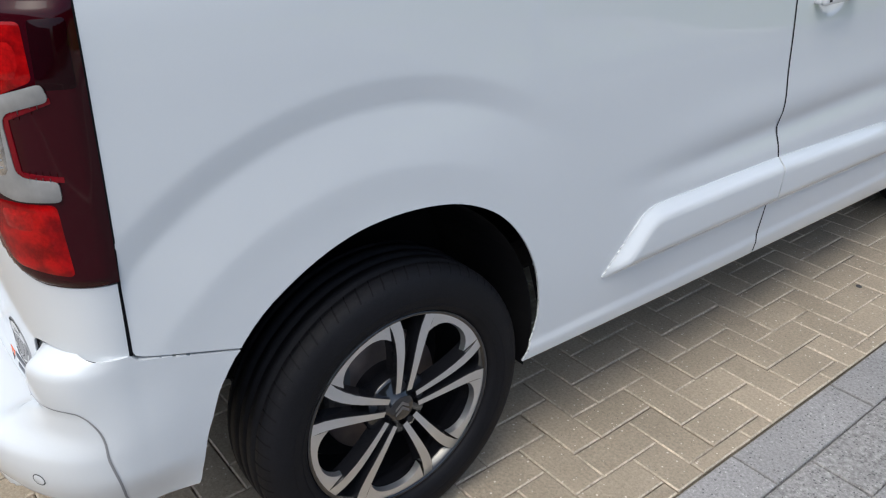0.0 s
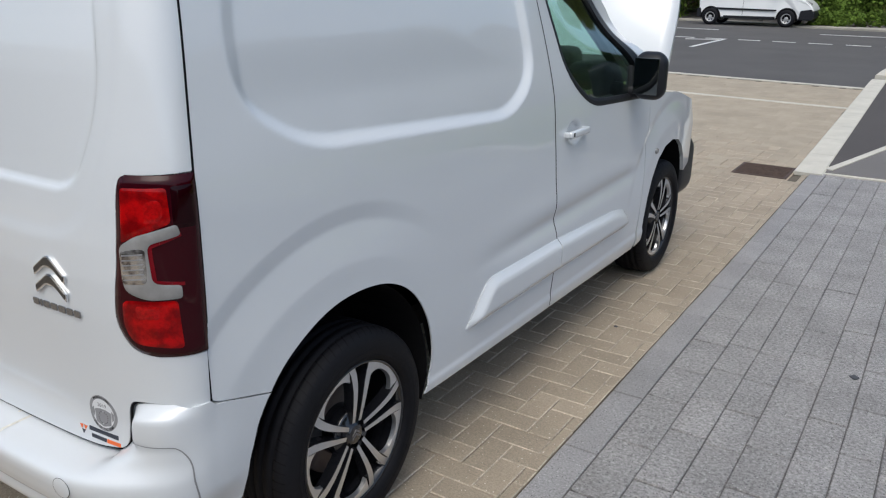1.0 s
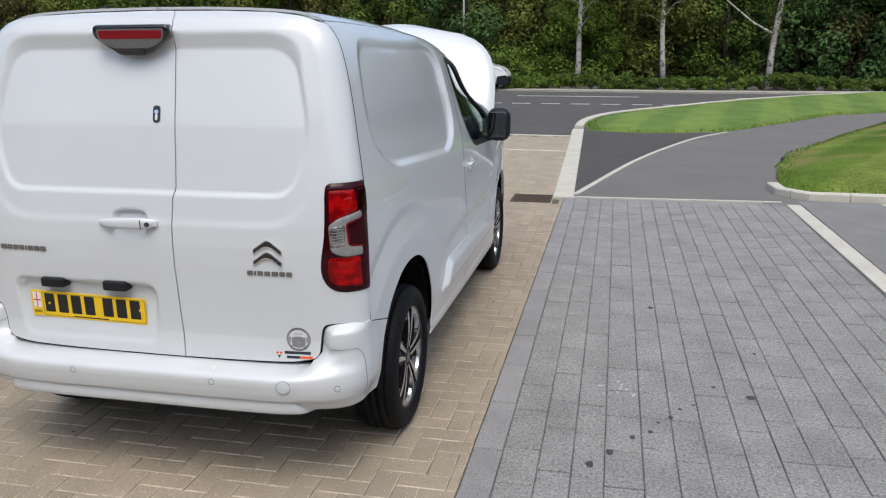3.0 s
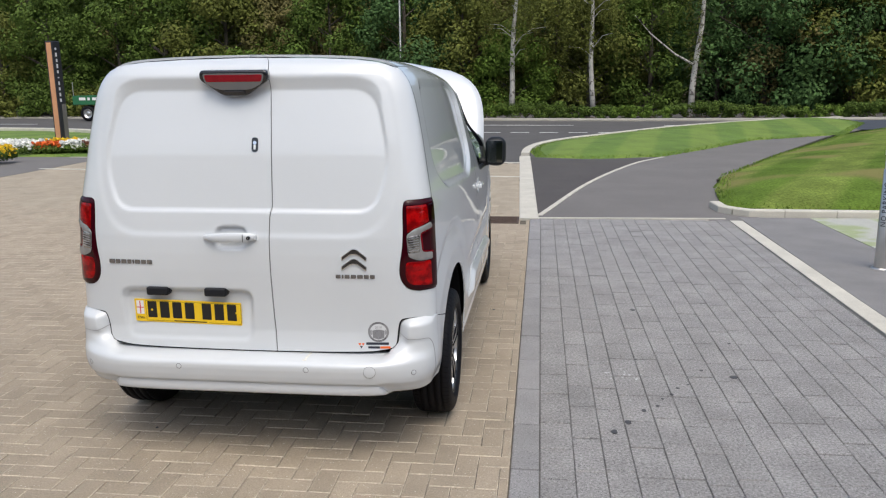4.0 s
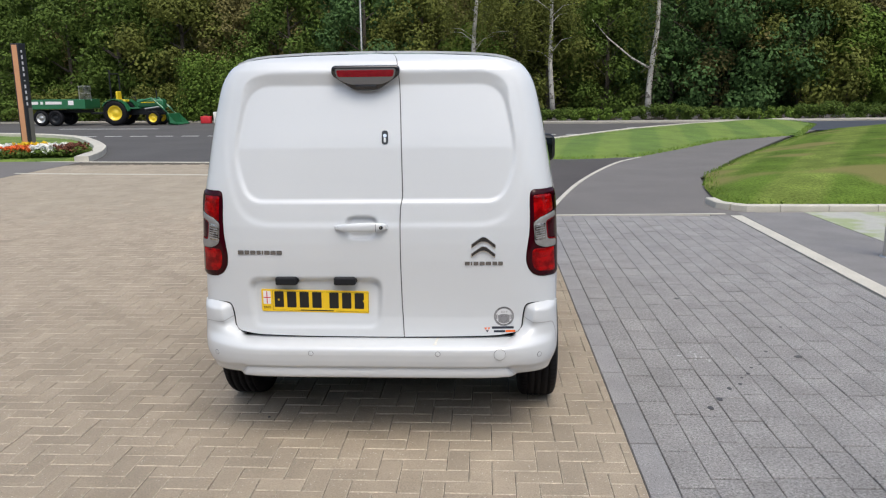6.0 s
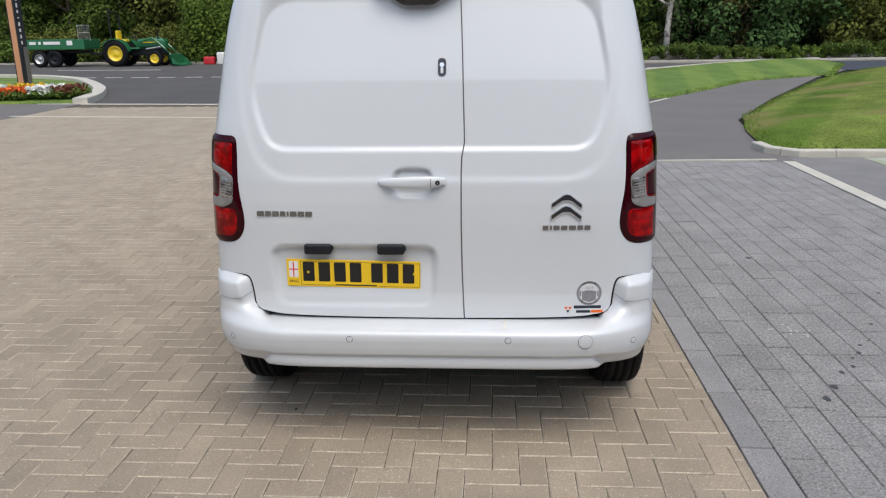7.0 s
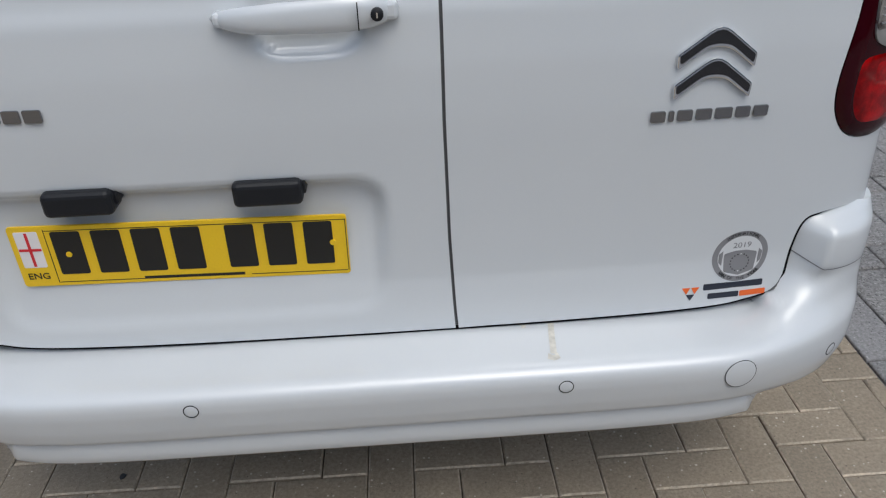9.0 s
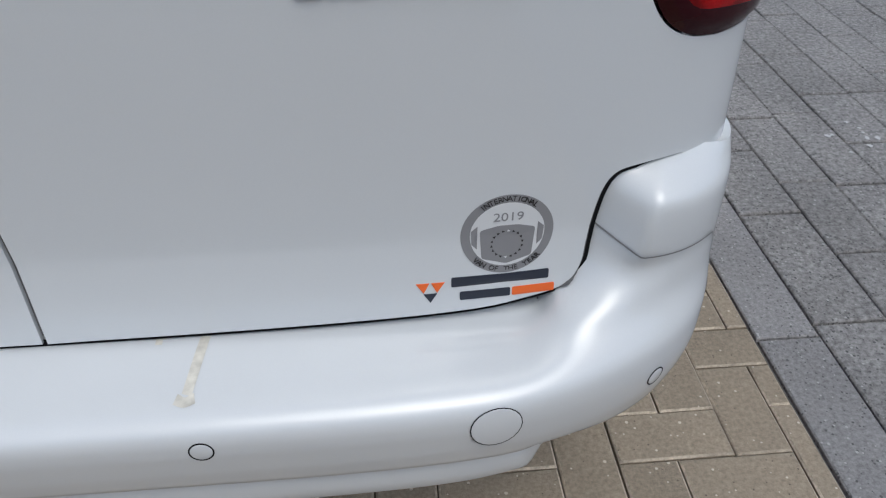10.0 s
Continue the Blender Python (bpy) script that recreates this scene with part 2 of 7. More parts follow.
def prism(outline, a, b, place=None, bevel=0.0):
    """A flat outline (x, z) with thickness from y=a to y=b; place maps it."""
    bm = bmesh.new()
    lo = [bm.verts.new((p[0], a, p[1])) for p in outline]
    hi = [bm.verts.new((p[0], b, p[1])) for p in outline]
    n = len(outline)
    f0, f1 = bm.faces.new(lo), bm.faces.new(hi[::-1])
    for i in range(n):
        bm.faces.new((lo[i], hi[i], hi[(i + 1) % n], lo[(i + 1) % n]))
    bmesh.ops.recalc_face_normals(bm, faces=bm.faces)
    if bevel:
        es = [e for e in f0.edges] + [e for e in f1.edges]
        bmesh.ops.bevel(bm, geom=es, offset=bevel, segments=2, affect="EDGES", profile=0.5)
    if place is not None:
        bmesh.ops.transform(bm, matrix=place, verts=bm.verts)
    return bm


def rounded(points, radius, n=6):
    """A closed outline with its corners rounded; radius is one number or one per corner."""
    out = []
    m = len(points)
    for i in range(m):
        p0, p, p1 = (np.array(points[k % m], float) for k in (i - 1, i, i + 1))
        r = radius[i] if isinstance(radius, (list, tuple)) else radius
        a, b = p0 - p, p1 - p
        la, lb = np.linalg.norm(a), np.linalg.norm(b)
        r = min(r, 0.48 * la, 0.48 * lb)
        a, b = p + a / la * r, p + b / lb * r
        for k in range(n + 1):
            t = k / n
            out.append(tuple((1 - t) ** 2 * a + 2 * t * (1 - t) * p + t * t * b))
    return out


def letters(text, height, material, parent, place, name="lettering", depth=0.0015, squash=1.0, spacing=1.0, label=""):
    cu = bpy.data.curves.new(name, "FONT")
    cu.body, cu.size, cu.extrude, cu.space_character = text, height, depth, spacing
    cu.align_x, cu.align_y = "CENTER", "CENTER"
    cu.resolution_u = 3
    tmp = bpy.data.objects.new("tmp", cu)
    scene.collection.objects.link(tmp)
    dg = bpy.context.evaluated_depsgraph_get()
    me = bpy.data.meshes.new_from_object(tmp.evaluated_get(dg))
    bpy.data.objects.remove(tmp)
    me.name = name
    me.transform(place @ Matrix.Diagonal((squash, 1, 1, 1)))
    me.materials.clear()
    me.materials.append(material)
    ob = new(name, me)
    ob.parent = parent
    if label:
        ob["label"] = label
    return ob

# ---- ground, road, kerbs ----
def slab(name, outline, top, thick, material, parent=None, label="", kind="structure", category=""):
    """A flat sheet with thickness, from an outline in plan."""
    n = len(outline)
    vs = [(x, y, top) for x, y in outline] + [(x, y, top - thick) for x, y in outline]
    fs = [list(range(n)), list(range(2 * n - 1, n - 1, -1))] + [[i, i + n, (i + 1) % n + n, (i + 1) % n] for i in range(n)]
    bm = bmesh.new()
    bv = [bm.verts.new(v) for v in vs]
    for f in fs:
        bm.faces.new([bv[k] for k in f])
    bmesh.ops.recalc_face_normals(bm, faces=bm.faces)
    ob = part(name, bm, material, parent)
    if parent is None:
        tagged(ob, label, category or name.replace("_", " "), kind=kind)
    elif label:
        ob["label"] = label
    return ob


def smooth_line(pts, n=8):
    """Catmull-Rom through the points."""
    P = [np.array(p, float) for p in pts]
    P = [2 * P[0] - P[1]] + P + [2 * P[-1] - P[-2]]
    out = []
    for i in range(1, len(P) - 2):
        for k in range(n):
            t = k / n
            out.append(0.5 * (2 * P[i] + (P[i + 1] - P[i - 1]) * t + (2 * P[i - 1] - 5 * P[i] + 4 * P[i + 1] - P[i + 2]) * t * t + (3 * P[i] - P[i - 1] - 3 * P[i + 1] + P[i + 2]) * t ** 3))
    out.append(P[-2])
    return np.array(out)


def ribbon(pts, half):
    d = np.gradient(pts, axis=0)
    d /= np.linalg.norm(d, axis=1)[:, None]
    nrm = np.stack([-d[:, 1], d[:, 0]], 1)
    return pts + nrm * half, pts - nrm * half


def kerb_run(name, pts, half, base, top, material, label, category, length=0.9, kind="structure"):
    """Kerb stones end to end along a line, each a part."""
    run = thing(name, label, category, kind=kind)
    seg = np.linalg.norm(np.diff(pts, axis=0), axis=1)
    s = np.concatenate([[0], np.cumsum(seg)])
    count = max(1, int(s[-1] / length))
    for i in range(count):
        t = np.linspace(s[-1] * i / count + 0.004, s[-1] * (i + 1) / count - 0.004, 4)
        p = np.stack([np.interp(t, s, pts[:, 0]), np.interp(t, s, pts[:, 1])], 1)
        a, b = ribbon(p, half)
        bm = bmesh.new()
        rows = []
        ch = min(0.012, half * 0.3)
        for (ax, ay), (bx, by) in zip(a, b):
            w = np.array([bx - ax, by - ay]) / (2 * half)
            rows.append([bm.verts.new(v) for v in ((ax, ay, base), (ax, ay, top - ch), (ax + w[0] * ch, ay + w[1] * ch, top), (bx - w[0] * ch, by - w[1] * ch, top), (bx, by, top - ch), (bx, by, base))])
        for r0, r1 in zip(rows, rows[1:]):
            for k in range(5):
                bm.faces.new((r0[k], r0[k + 1], r1[k + 1], r1[k]))
        bm.faces.new(rows[0][::-1])
        bm.faces.new(rows[-1])
        bmesh.ops.recalc_face_normals(bm, faces=bm.faces)
        part("kerb_stone", bm, material, run)
    return run


bm = bmesh.new()
bmesh.ops.create_grid(bm, x_segments=2, y_segments=2, size=900)
bmesh.ops.translate(bm, vec=(0, 0, -0.06), verts=bm.verts)
tagged(part("ground", bm, EARTH, None), "dark earth and rough grass reaching the horizon", "ground", kind="structure")

STRIP = smooth_line([(1.20, 6.72), (1.13, 9.5), (1.04, 13.0), (0.98, 15.5), (1.06, 17.2), (1.42, 18.9), (2.15, 20.5), (3.6, 22.7), (5.9, 26.1), (8.6, 29.0), (11.5, 31.4), (14.2, 33.0)])
BED = smooth_line([(-9.05, 14.75), (-9.35, 15.9), (-9.75, 17.0), (-10.4, 18.4), (-11.9, 20.8), (-13.6, 22.9), (-16.5, 24.6), (-22, 25.6), (-45, 28.5)])
slab("road", [(-80, 10), (-11, 10), (1.3, 11), (1.3, 16), (22, 36), (70, 36), (70, 46), (-80, 46)], -0.012, 0.03, ASPHALT, label="dark grey asphalt road with white markings", category="road")
slab("side_pavement", [(-60, -9), (-9.02, -9), (-9.02, 14.78), (-60, 24)], 0.004, 0.02, PATH_GREY, label="grey asphalt apron beside the beige paving", category="pavement")
slab("footpath", [(1.32, 6.9), (3.62, 6.95), (3.9, 8.2), (4.4, 11), (6.2, 14.8), (9.8, 21.6), (16, 31), (20, 36), (12, 30.5), (7.2, 20.4), (4.0, 15.2), (2.4, 14.6), (1.15, 15.0)],
     0.0, 0.03, PATH_GREY, label="smooth grey asphalt footpath curving between lawns", category="footpath")
slab("dark_apron", [(1.27, 7.1)] + [tuple(p) for p in smooth_line([(1.36, 7.25), (2.2, 10.5), (3.25, 13.6), (4.0, 14.98)], 6)] + [(2.4, 14.52), (1.12, 14.95)], 0.004, 0.01, ASPHALT_DARK,
     label="triangle of darker asphalt beside the pale kerb", category="asphalt")
white = np.array(smooth_line([(1.33, 7.0), (2.18, 10.45), (3.25, 13.55), (4.1, 15.1)], 8))
a, b = ribbon(white, 0.035)
slab("edging_line", [tuple(p) for p in a] + [tuple(p) for p in b[::-1]], 0.009, 0.012, CONCRETE, label="thin curved pale concrete edging line in the asphalt", category="edging")
a, b = ribbon(np.array([(1.3, 6.82), (3.66, 6.9)]), 0.03)
slab("threshold_edging", [tuple(p) for p in a] + [tuple(p) for p in b[::-1]], 0.006, 0.05, CONCRETE, label="thin pale edging between the grey blocks and the footpath", category="edging")
slab("paint_line", [(3.68, 6.75), (3.83, 6.75), (3.87, 2.0), (3.86, -8), (3.70, -8), (3.71, 2.0)], 0.005, 0.02, CONCRETE, label="straight pale concrete line laid in the grey paving", category="line")
slab("side_paving", [(3.86, -8), (3.88, 2), (3.85, 7.02), (16, 7.0), (16, -8)], 0.0, 0.03, mat("side_grey", (0.195, 0.188, 0.184), rough=0.88, var=0.15, var_scale=2, fine=0.3, fine_scale=150, bump=0.4, bump_scale=200),
     label="plain grey paving beyond the pale line", category="pavement")
slab("concrete_pad", [(4.71, 7.0), (4.74, 5.9), (4.78, 5.0), (4.83, 4.2), (9, 4.2), (9, 7.0)], 0.005, 0.02, mat("mossy_concrete", (0.42, 0.42, 0.38), rough=0.9, var=0.2, var_scale=2, second=(0.26, 0.30, 0.16), fine=0.15), label="pale concrete pad with green moss stains", category="concrete pad")
slab("far_footway", [(-80, 42), (-24, 36.2), (-13, 35.0), (-7, 34.7), (-2.8, 32.2), (5, 31.0), (12, 30.8), (20, 31.6), (70, 36), (70, 38), (20, 33.2), (12, 32.3), (5, 32.4), (-2.8, 33.6), (-7, 35.5), (-24, 37.2), (-80, 44)], 0.05, 0.09, FOOTWAY,
     label="pale kerb and footway along the far side of the road", category="footway")
kerb_run("white_kerb", STRIP[:24], 0.125, -0.02, 0.012, CONCRETE, "flush pale concrete kerb stones beside the beige paving", "kerb", 0.9)
kerb_run("island_kerb", STRIP[24:], 0.10, -0.02, 0.06, CONCRETE, "pale concrete kerb round the mown grass island", "kerb", 0.9)
slab("corner_fill", [(3.45, 6.78), (4.1, 6.78), (4.1, 7.3), (3.85, 8.0), (3.45, 8.0)], -0.002, 0.03, PATH_GREY, label="grey asphalt round the kerb corner", category="asphalt")
kerb_run("lawn_kerb", np.array([(3.72, 7.85), (3.74, 7.42), (3.98, 7.14), (5.5, 7.10), (9, 7.08), (15, 7.05)]), 0.07, -0.02, 0.085, CONCRETE, "pale concrete kerb stones along the lawn edge", "kerb", 0.62)
kerb_run("bed_kerb", BED, 0.16, -0.02, 0.14, CONCRETE, "white rounded kerb round the flower bed", "kerb", 0.9)

# pale lines across the beige paving, and the road's markings
def bar(name, p0, p1, width, top, material, label, category):
    a, b = ribbon(np.array([p0, p1], float), width / 2)
    return slab(name, [tuple(p) for p in a] + [tuple(p) for p in b[::-1]], top, 0.012, material, label=label, category=category)


bar("paving_line", (0.98, 11.2), (-9.2, 12.3), 0.11, 0.008, CONCRETE, "narrow pale line across the beige paving", "line")
bar("paving_edge", (0.92, 13.72), (-10.1, 14.9), 0.16, 0.008, CONCRETE, "pale edging where the paving meets the road", "edging")
for i in range(30):
    x = -24.05 + i * 0.975
    y = 24.1 - 0.06 * (x + 2)
    ob = bar("lane_dash", (x, y), (x + 0.62, y - 0.037), 0.11, -0.004, PAINT_LINE, "short white dash of the give way line", "road marking")
    ob["group"] = "white dashes on the road"
for i in range(7):
    x = -34 + i * 8.0
    y = 28.9 - 0.10 * (x + 5)
    ob = bar("centre_line", (x, y), (x + 4.6, y - 0.46), 0.11, -0.004, PAINT_LINE, "long white centre line on the road", "road marking")
    ob["group"] = "white centre lines on the road"
bar("hatch_line", (-3.93, 20.6), (-3.96, 24.0), 0.10, -0.003, PAINT_LINE, "slanting white line on the road", "road marking")
bar("hatch_line", (-4.95, 23.5), (-4.05, 23.85), 0.10, -0.003, PAINT_LINE, "slanting white line on the road", "road marking")

# lawns: gently mounded turf with blades at the edges
def lawn(name, outline, rise, label, seed, blades, edge=0.02, material=GRASS):
    rng = np.random.default_rng(seed)
    P = np.array(outline, float)
    A, B = P, np.roll(P, -1, 0)

    def dist(q):
        ab = B - A
        t = np.clip(((q[:, None, :] - A) * ab).sum(2) / (ab * ab).sum(1), 0, 1)
        d = np.linalg.norm(q[:, None, :] - (A + t[..., None] * ab), axis=2).min(1)
        inside = np.zeros(len(q), bool)
        for (x0, y0), (x1, y1) in zip(A, B):
            hit = ((y0 > q[:, 1]) != (y1 > q[:, 1])) & (q[:, 0] < (x1 - x0) * (q[:, 1] - y0) / (y1 - y0 + 1e-12) + x0)
            inside ^= hit
        return np.where(inside, d, -d)

    lo, hi = P.min(0), P.max(0)
    step = 0.3
    xs, ys = np.arange(lo[0] - step, hi[0] + step, step), np.arange(lo[1] - step, hi[1] + step, step)
    X, Y = np.meshgrid(xs, ys)
    q = np.stack([X.ravel(), Y.ravel()], 1)
    d = dist(q)
    near = d < 0
    # draw outer vertices onto the outline
    ab = B - A
    t = np.clip(((q[near][:, None, :] - A) * ab).sum(2) / (ab * ab).sum(1), 0, 1)
    c = A + t[..., None] * ab
    k = np.linalg.norm(q[near][:, None, :] - c, axis=2).argmin(1)
    qq = q.copy()
    qq[near] = c[np.arange(len(k)), k]
    dd = np.maximum(d, 0)
    z = edge + rise * (1 - np.exp(-dd / 2.2)) + 0.02 * np.sin(q[:, 0] * 1.3) * np.sin(q[:, 1] * 1.1) * np.minimum(dd, 1)
    z[near] = edge - 0.035
    W, keep = len(xs), d > -step * 1.2
    faces = []
    for j in range(len(ys) - 1):
        for i in range(W - 1):
            f = (j * W + i, j * W + i + 1, (j + 1) * W + i + 1, (j + 1) * W + i)
            if all(keep[v] for v in f) and any(d[v] > 0 for v in f):
                faces.append(f)
    used = sorted({v for f in faces for v in f})
    ix = {v: n for n, v in enumerate(used)}
    turf = raw(name, [(qq[v, 0], qq[v, 1], z[v]) for v in used], [[ix[v] for v in f] for f in faces], material, smooth=True)
    tagged(turf, label, "lawn", kind="structure")
    # blades
    q = lo + rng.random((blades * 6, 2)) * (hi - lo)
    d = dist(q)
    keep = (d > -0.03) & (rng.random(len(d)) < np.where(d < 0.22, 1.0, 0.0))
    q, d = q[keep][:blades], d[keep][:blades]
    zz = edge + rise * (1 - np.exp(-np.maximum(d, 0) / 2.2))
    h, w, ang = 0.015 + 0.025 * rng.random(len(q)), 0.006 + 0.008 * rng.random(len(q)), rng.random(len(q)) * 6.28
    dx, dy = np.cos(ang) * w, np.sin(ang) * w
    lean = (rng.random((len(q), 2)) - 0.5) * 0.05
    V = np.stack([np.stack([q[:, 0] - dx, q[:, 1] - dy, zz - 0.01], 1), np.stack([q[:, 0] + dx, q[:, 1] + dy, zz - 0.01], 1), np.stack([q[:, 0] + lean[:, 0], q[:, 1] + lean[:, 1], zz + h], 1)], 1).reshape(-1, 3)
    tagged(raw("grass", V, [(3 * i, 3 * i + 1, 3 * i + 2) for i in range(len(q))], BLADE), "short mown green grass blades on the lawn", "grass", kind="stuff")
    return turf


ISLAND = [tuple(p) for p in ribbon(STRIP[28:], 0.10)[1]]
ISLAND = ISLAND[:-5] + [(13.6, 31.2), (13.4, 28.4), (10.6, 22.4), (7.3, 20.0), (5.6, 17.3), (4.1, 15.12), (2.5, 14.55), (1.25, 14.95)]
lawn("island_lawn", ISLAND, 0.31, "mown grass island with pale mowing stripes", 3, 16000)
lawn("side_lawn", [(3.82, 7.9), (3.98, 7.24), (5.5, 7.19), (15, 7.14), (32, 7.1), (32, 25.5), (17, 26), (12.6, 24.6), (9.9, 21.0), (6.4, 14.8), (4.55, 11.2), (4.05, 9.4)], 0.45, "mown grass bank with soft mowing stripes", 4, 30000, edge=0.06, material=GRASS_DRY)
lawn("bed_lawn", [tuple(p) for p in BED] + [(-45, 16), (-30, 15.4), (-9.1, 14.8)], 0.12, "clipped lawn behind the flower bed", 5, 6000, edge=0.03)

slab("far_lane", [(11.9, 24.9), (13.1, 29.4), (13.9, 33.3), (34, 34.8), (34, 25.2), (17, 25.8)], 0.004, 0.02, mat("blue_asphalt", (0.045, 0.052, 0.066), rough=0.8, var=0.15, var_scale=0.8, fine=0.2, fine_scale=100), label="dark bluish asphalt lane beyond the lawns", category="lane")

# added wall behind the viewer, never in view: cuts low sky light on the van
tagged(part("wall_south", box((0, -15, 3.2), (60, 0.4, 6.6), 0.02), mat("plain_wall", (0.32, 0.31, 0.29), rough=0.8, var=0.1, var_scale=1), None), "unseen plain grey wall added to hold low sky light off the van", "wall", kind="structure")

# ---- the white van: its surfaces ----
def tab(x, rows):
    r = np.array(rows)
    return np.interp(x, r[:, 0], r[:, 1])


def sstep(x, a, b):
    t = np.clip((np.asarray(x, float) - a) / (b - a), 0, 1)
    return t * t * (3 - 2 * t)


def sdist(px, py, poly):
    """Signed distance to an outline, positive inside."""
    P = np.array(poly, float)
    A, B = P, np.roll(P, -1, 0)
    best = np.full(px.shape, 1e9)
    inside = np.zeros(px.shape, bool)
    for (x0, y0), (x1, y1) in zip(A, B):
        ex, ey = x1 - x0, y1 - y0
        l2 = ex * ex + ey * ey + 1e-14
        t = np.clip(((px - x0) * ex + (py - y0) * ey) / l2, 0, 1)
        best = np.minimum(best, (px - x0 - t * ex) ** 2 + (py - y0 - t * ey) ** 2)
        if y0 != y1:
            inside ^= ((y0 > py) != (y1 > py)) & (px < ex * (py - y0) / ey + x0)
    d = np.sqrt(best)
    return np.where(inside, d, -d)


SECTION = [(0.25, 0.880, 0.25), (0.33, 0.905, 0.33), (0.5, 0.915, 0.5), (0.68, 0.915, 0.68), (0.8, 0.913, 0.8), (0.95, 0.909, 0.95), (1.05, 0.904, 1.05), (1.14, 0.899, 1.14), (1.22, 0.890, 1.22), (1.35, 0.866, 1.35), (1.49, 0.840, 1.49),
           (1.60, 0.816, 1.60), (1.68, 0.795, 1.68), (1.73, 0.776, 1.73), (1.775, 0.752, 1.768), (1.82, 0.720, 1.800), (1.88, 0.668, 1.830), (2.00, 0.55, 1.850), (2.25, 0.30, 1.862), (2.55, 0.0, 1.866)]
_sec = smooth_line(SECTION, 10)
ROOF_DROP = [(0.0, 0.0), (0.5, 0.0), (0.9, 0.008), (1.3, 0.025), (1.8, 0.055), (2.2, 0.09), (2.6, 0.14), (3.0, 0.22)]
YS = [(0.25, 0.215), (0.68, 0.222), (0.95, 0.235), (1.22, 0.248), (1.58, 0.300), (1.70, 0.312), (1.84, 0.33)]
YR = [(0.4, 0.086), (0.52, 0.088), (0.57, 0.094), (0.62, 0.098), (0.75, 0.091), (0.90, 0.082), (0.98, 0.081), (1.06, 0.086), (1.17, 0.102), (1.47, 0.152), (1.70, 0.196), (1.78, 0.220), (1.82, 0.25), (1.85, 0.30), (1.88, 0.36)]
NSE = 6.5


def taper(y):
    return 0.057 * np.exp(-np.maximum(y - 0.2, -0.1) / 0.42) + 0.10 * np.maximum(y - 3.3, 0) ** 2


def side_w(y, z):
    X = np.interp(z, _sec[:, 2], _sec[:, 1])
    return X - taper(y) * X / 0.9


_t = np.linspace(0, 1, 6000) ** 3 * math.pi / 2
_fx, _fy = np.sin(_t) ** (2 / NSE), np.cos(_t)
_u = np.concatenate([[0], np.cumsum(np.hypot(np.diff(_fx) * 0.85, np.diff(_fy) * 0.13))])
LU = float(_u[-1])


def x_to_u(x, a=0.85):
    return float(np.interp(abs(x) / a, _fx, _u)) * (1 if x >= 0 else -1)


EMB_REAR = rounded([(-0.60, 1.715), (0.60, 1.715), (0.665, 1.38), (0.595, 1.178), (-0.595, 1.178), (-0.665, 1.38)], [0.12, 0.12, 0.3, 0.07, 0.07, 0.3], 8)
FOLD_REAR = rounded([(-0.66, 1.82), (0.66, 1.82), (0.735, 1.40), (0.64, 1.055), (-0.64, 1.055), (-0.735, 1.40)], [0.16, 0.16, 0.4, 0.16, 0.16, 0.4], 8)
PLATE_REC = rounded([(-0.615, 0.812), (0.03, 0.812), (0.02, 0.56), (-0.605, 0.56)], 0.06, 6)


def rear_disp(x, z):
    """Depth pressed into the rear doors, positive forward."""
    sd = sdist(x, z, EMB_REAR)
    lowness = sstep(z, 1.30, 1.16)
    top = sstep(z, 1.60, 1.74)
    ramp_ = np.clip((sd + 0.008 + 0.042 * top + 0.002 * (1 - lowness) * (1 - top)) / (0.014 + 0.042 * top + 0.002 * (1 - lowness) * (1 - top)), 0, 1)
    d = (0.009 + 0.015 * np.clip((z - 1.42) / 0.28, 0, 1)) * ramp_
    d += 0.0045 * sstep(sdist(x, z, FOLD_REAR), -0.008, 0.030) * sstep(z, 1.78, 1.70)
    pr = sdist(x, z, PLATE_REC)
    d += 0.024 * np.clip((pr + 0.004) / 0.024, 0, 1) * sstep(z, 0.56, 0.80) + 0.006 * np.clip(pr / 0.02, 0, 1)
    e = ((x + 0.06) / 0.075) ** 4 + ((z - 1.055) / 0.052) ** 4
    d += 0.020 * sstep(e, 1.05, 0.40)
    return d


def rear_surface(u, z):
    s, au = np.where(u < 0, -1.0, 1.0), np.abs(u)
    ys = tab(z, YS)
    a, yr = side_w(ys, z), tab(z, YR)
    fx, fy = np.interp(au, _u, _fx), np.interp(au, _u, _fy)
    x = a * fx
    y = ys - (ys - yr) * fy
    ahead = au > LU
    y = np.where(ahead, ys + (au - LU), y)
    x = np.where(ahead, side_w(y, z), x)
    y = y + np.where(ahead, 0, rear_disp(s * x, z) * np.minimum(1, fy * 1.3))
    return np.stack([s * x, y, z], 1)


EMB_SIDE = rounded([(0.42, 1.345), (0.40, 1.50), (0.47, 1.745), (1.60, 1.725), (1.80, 1.68), (1.81, 1.29), (1.61, 1.178), (0.60, 1.232)], [0.1, 0.25, 0.16, 0.1, 0.10, 0.12, 0.10, 0.12], 8)


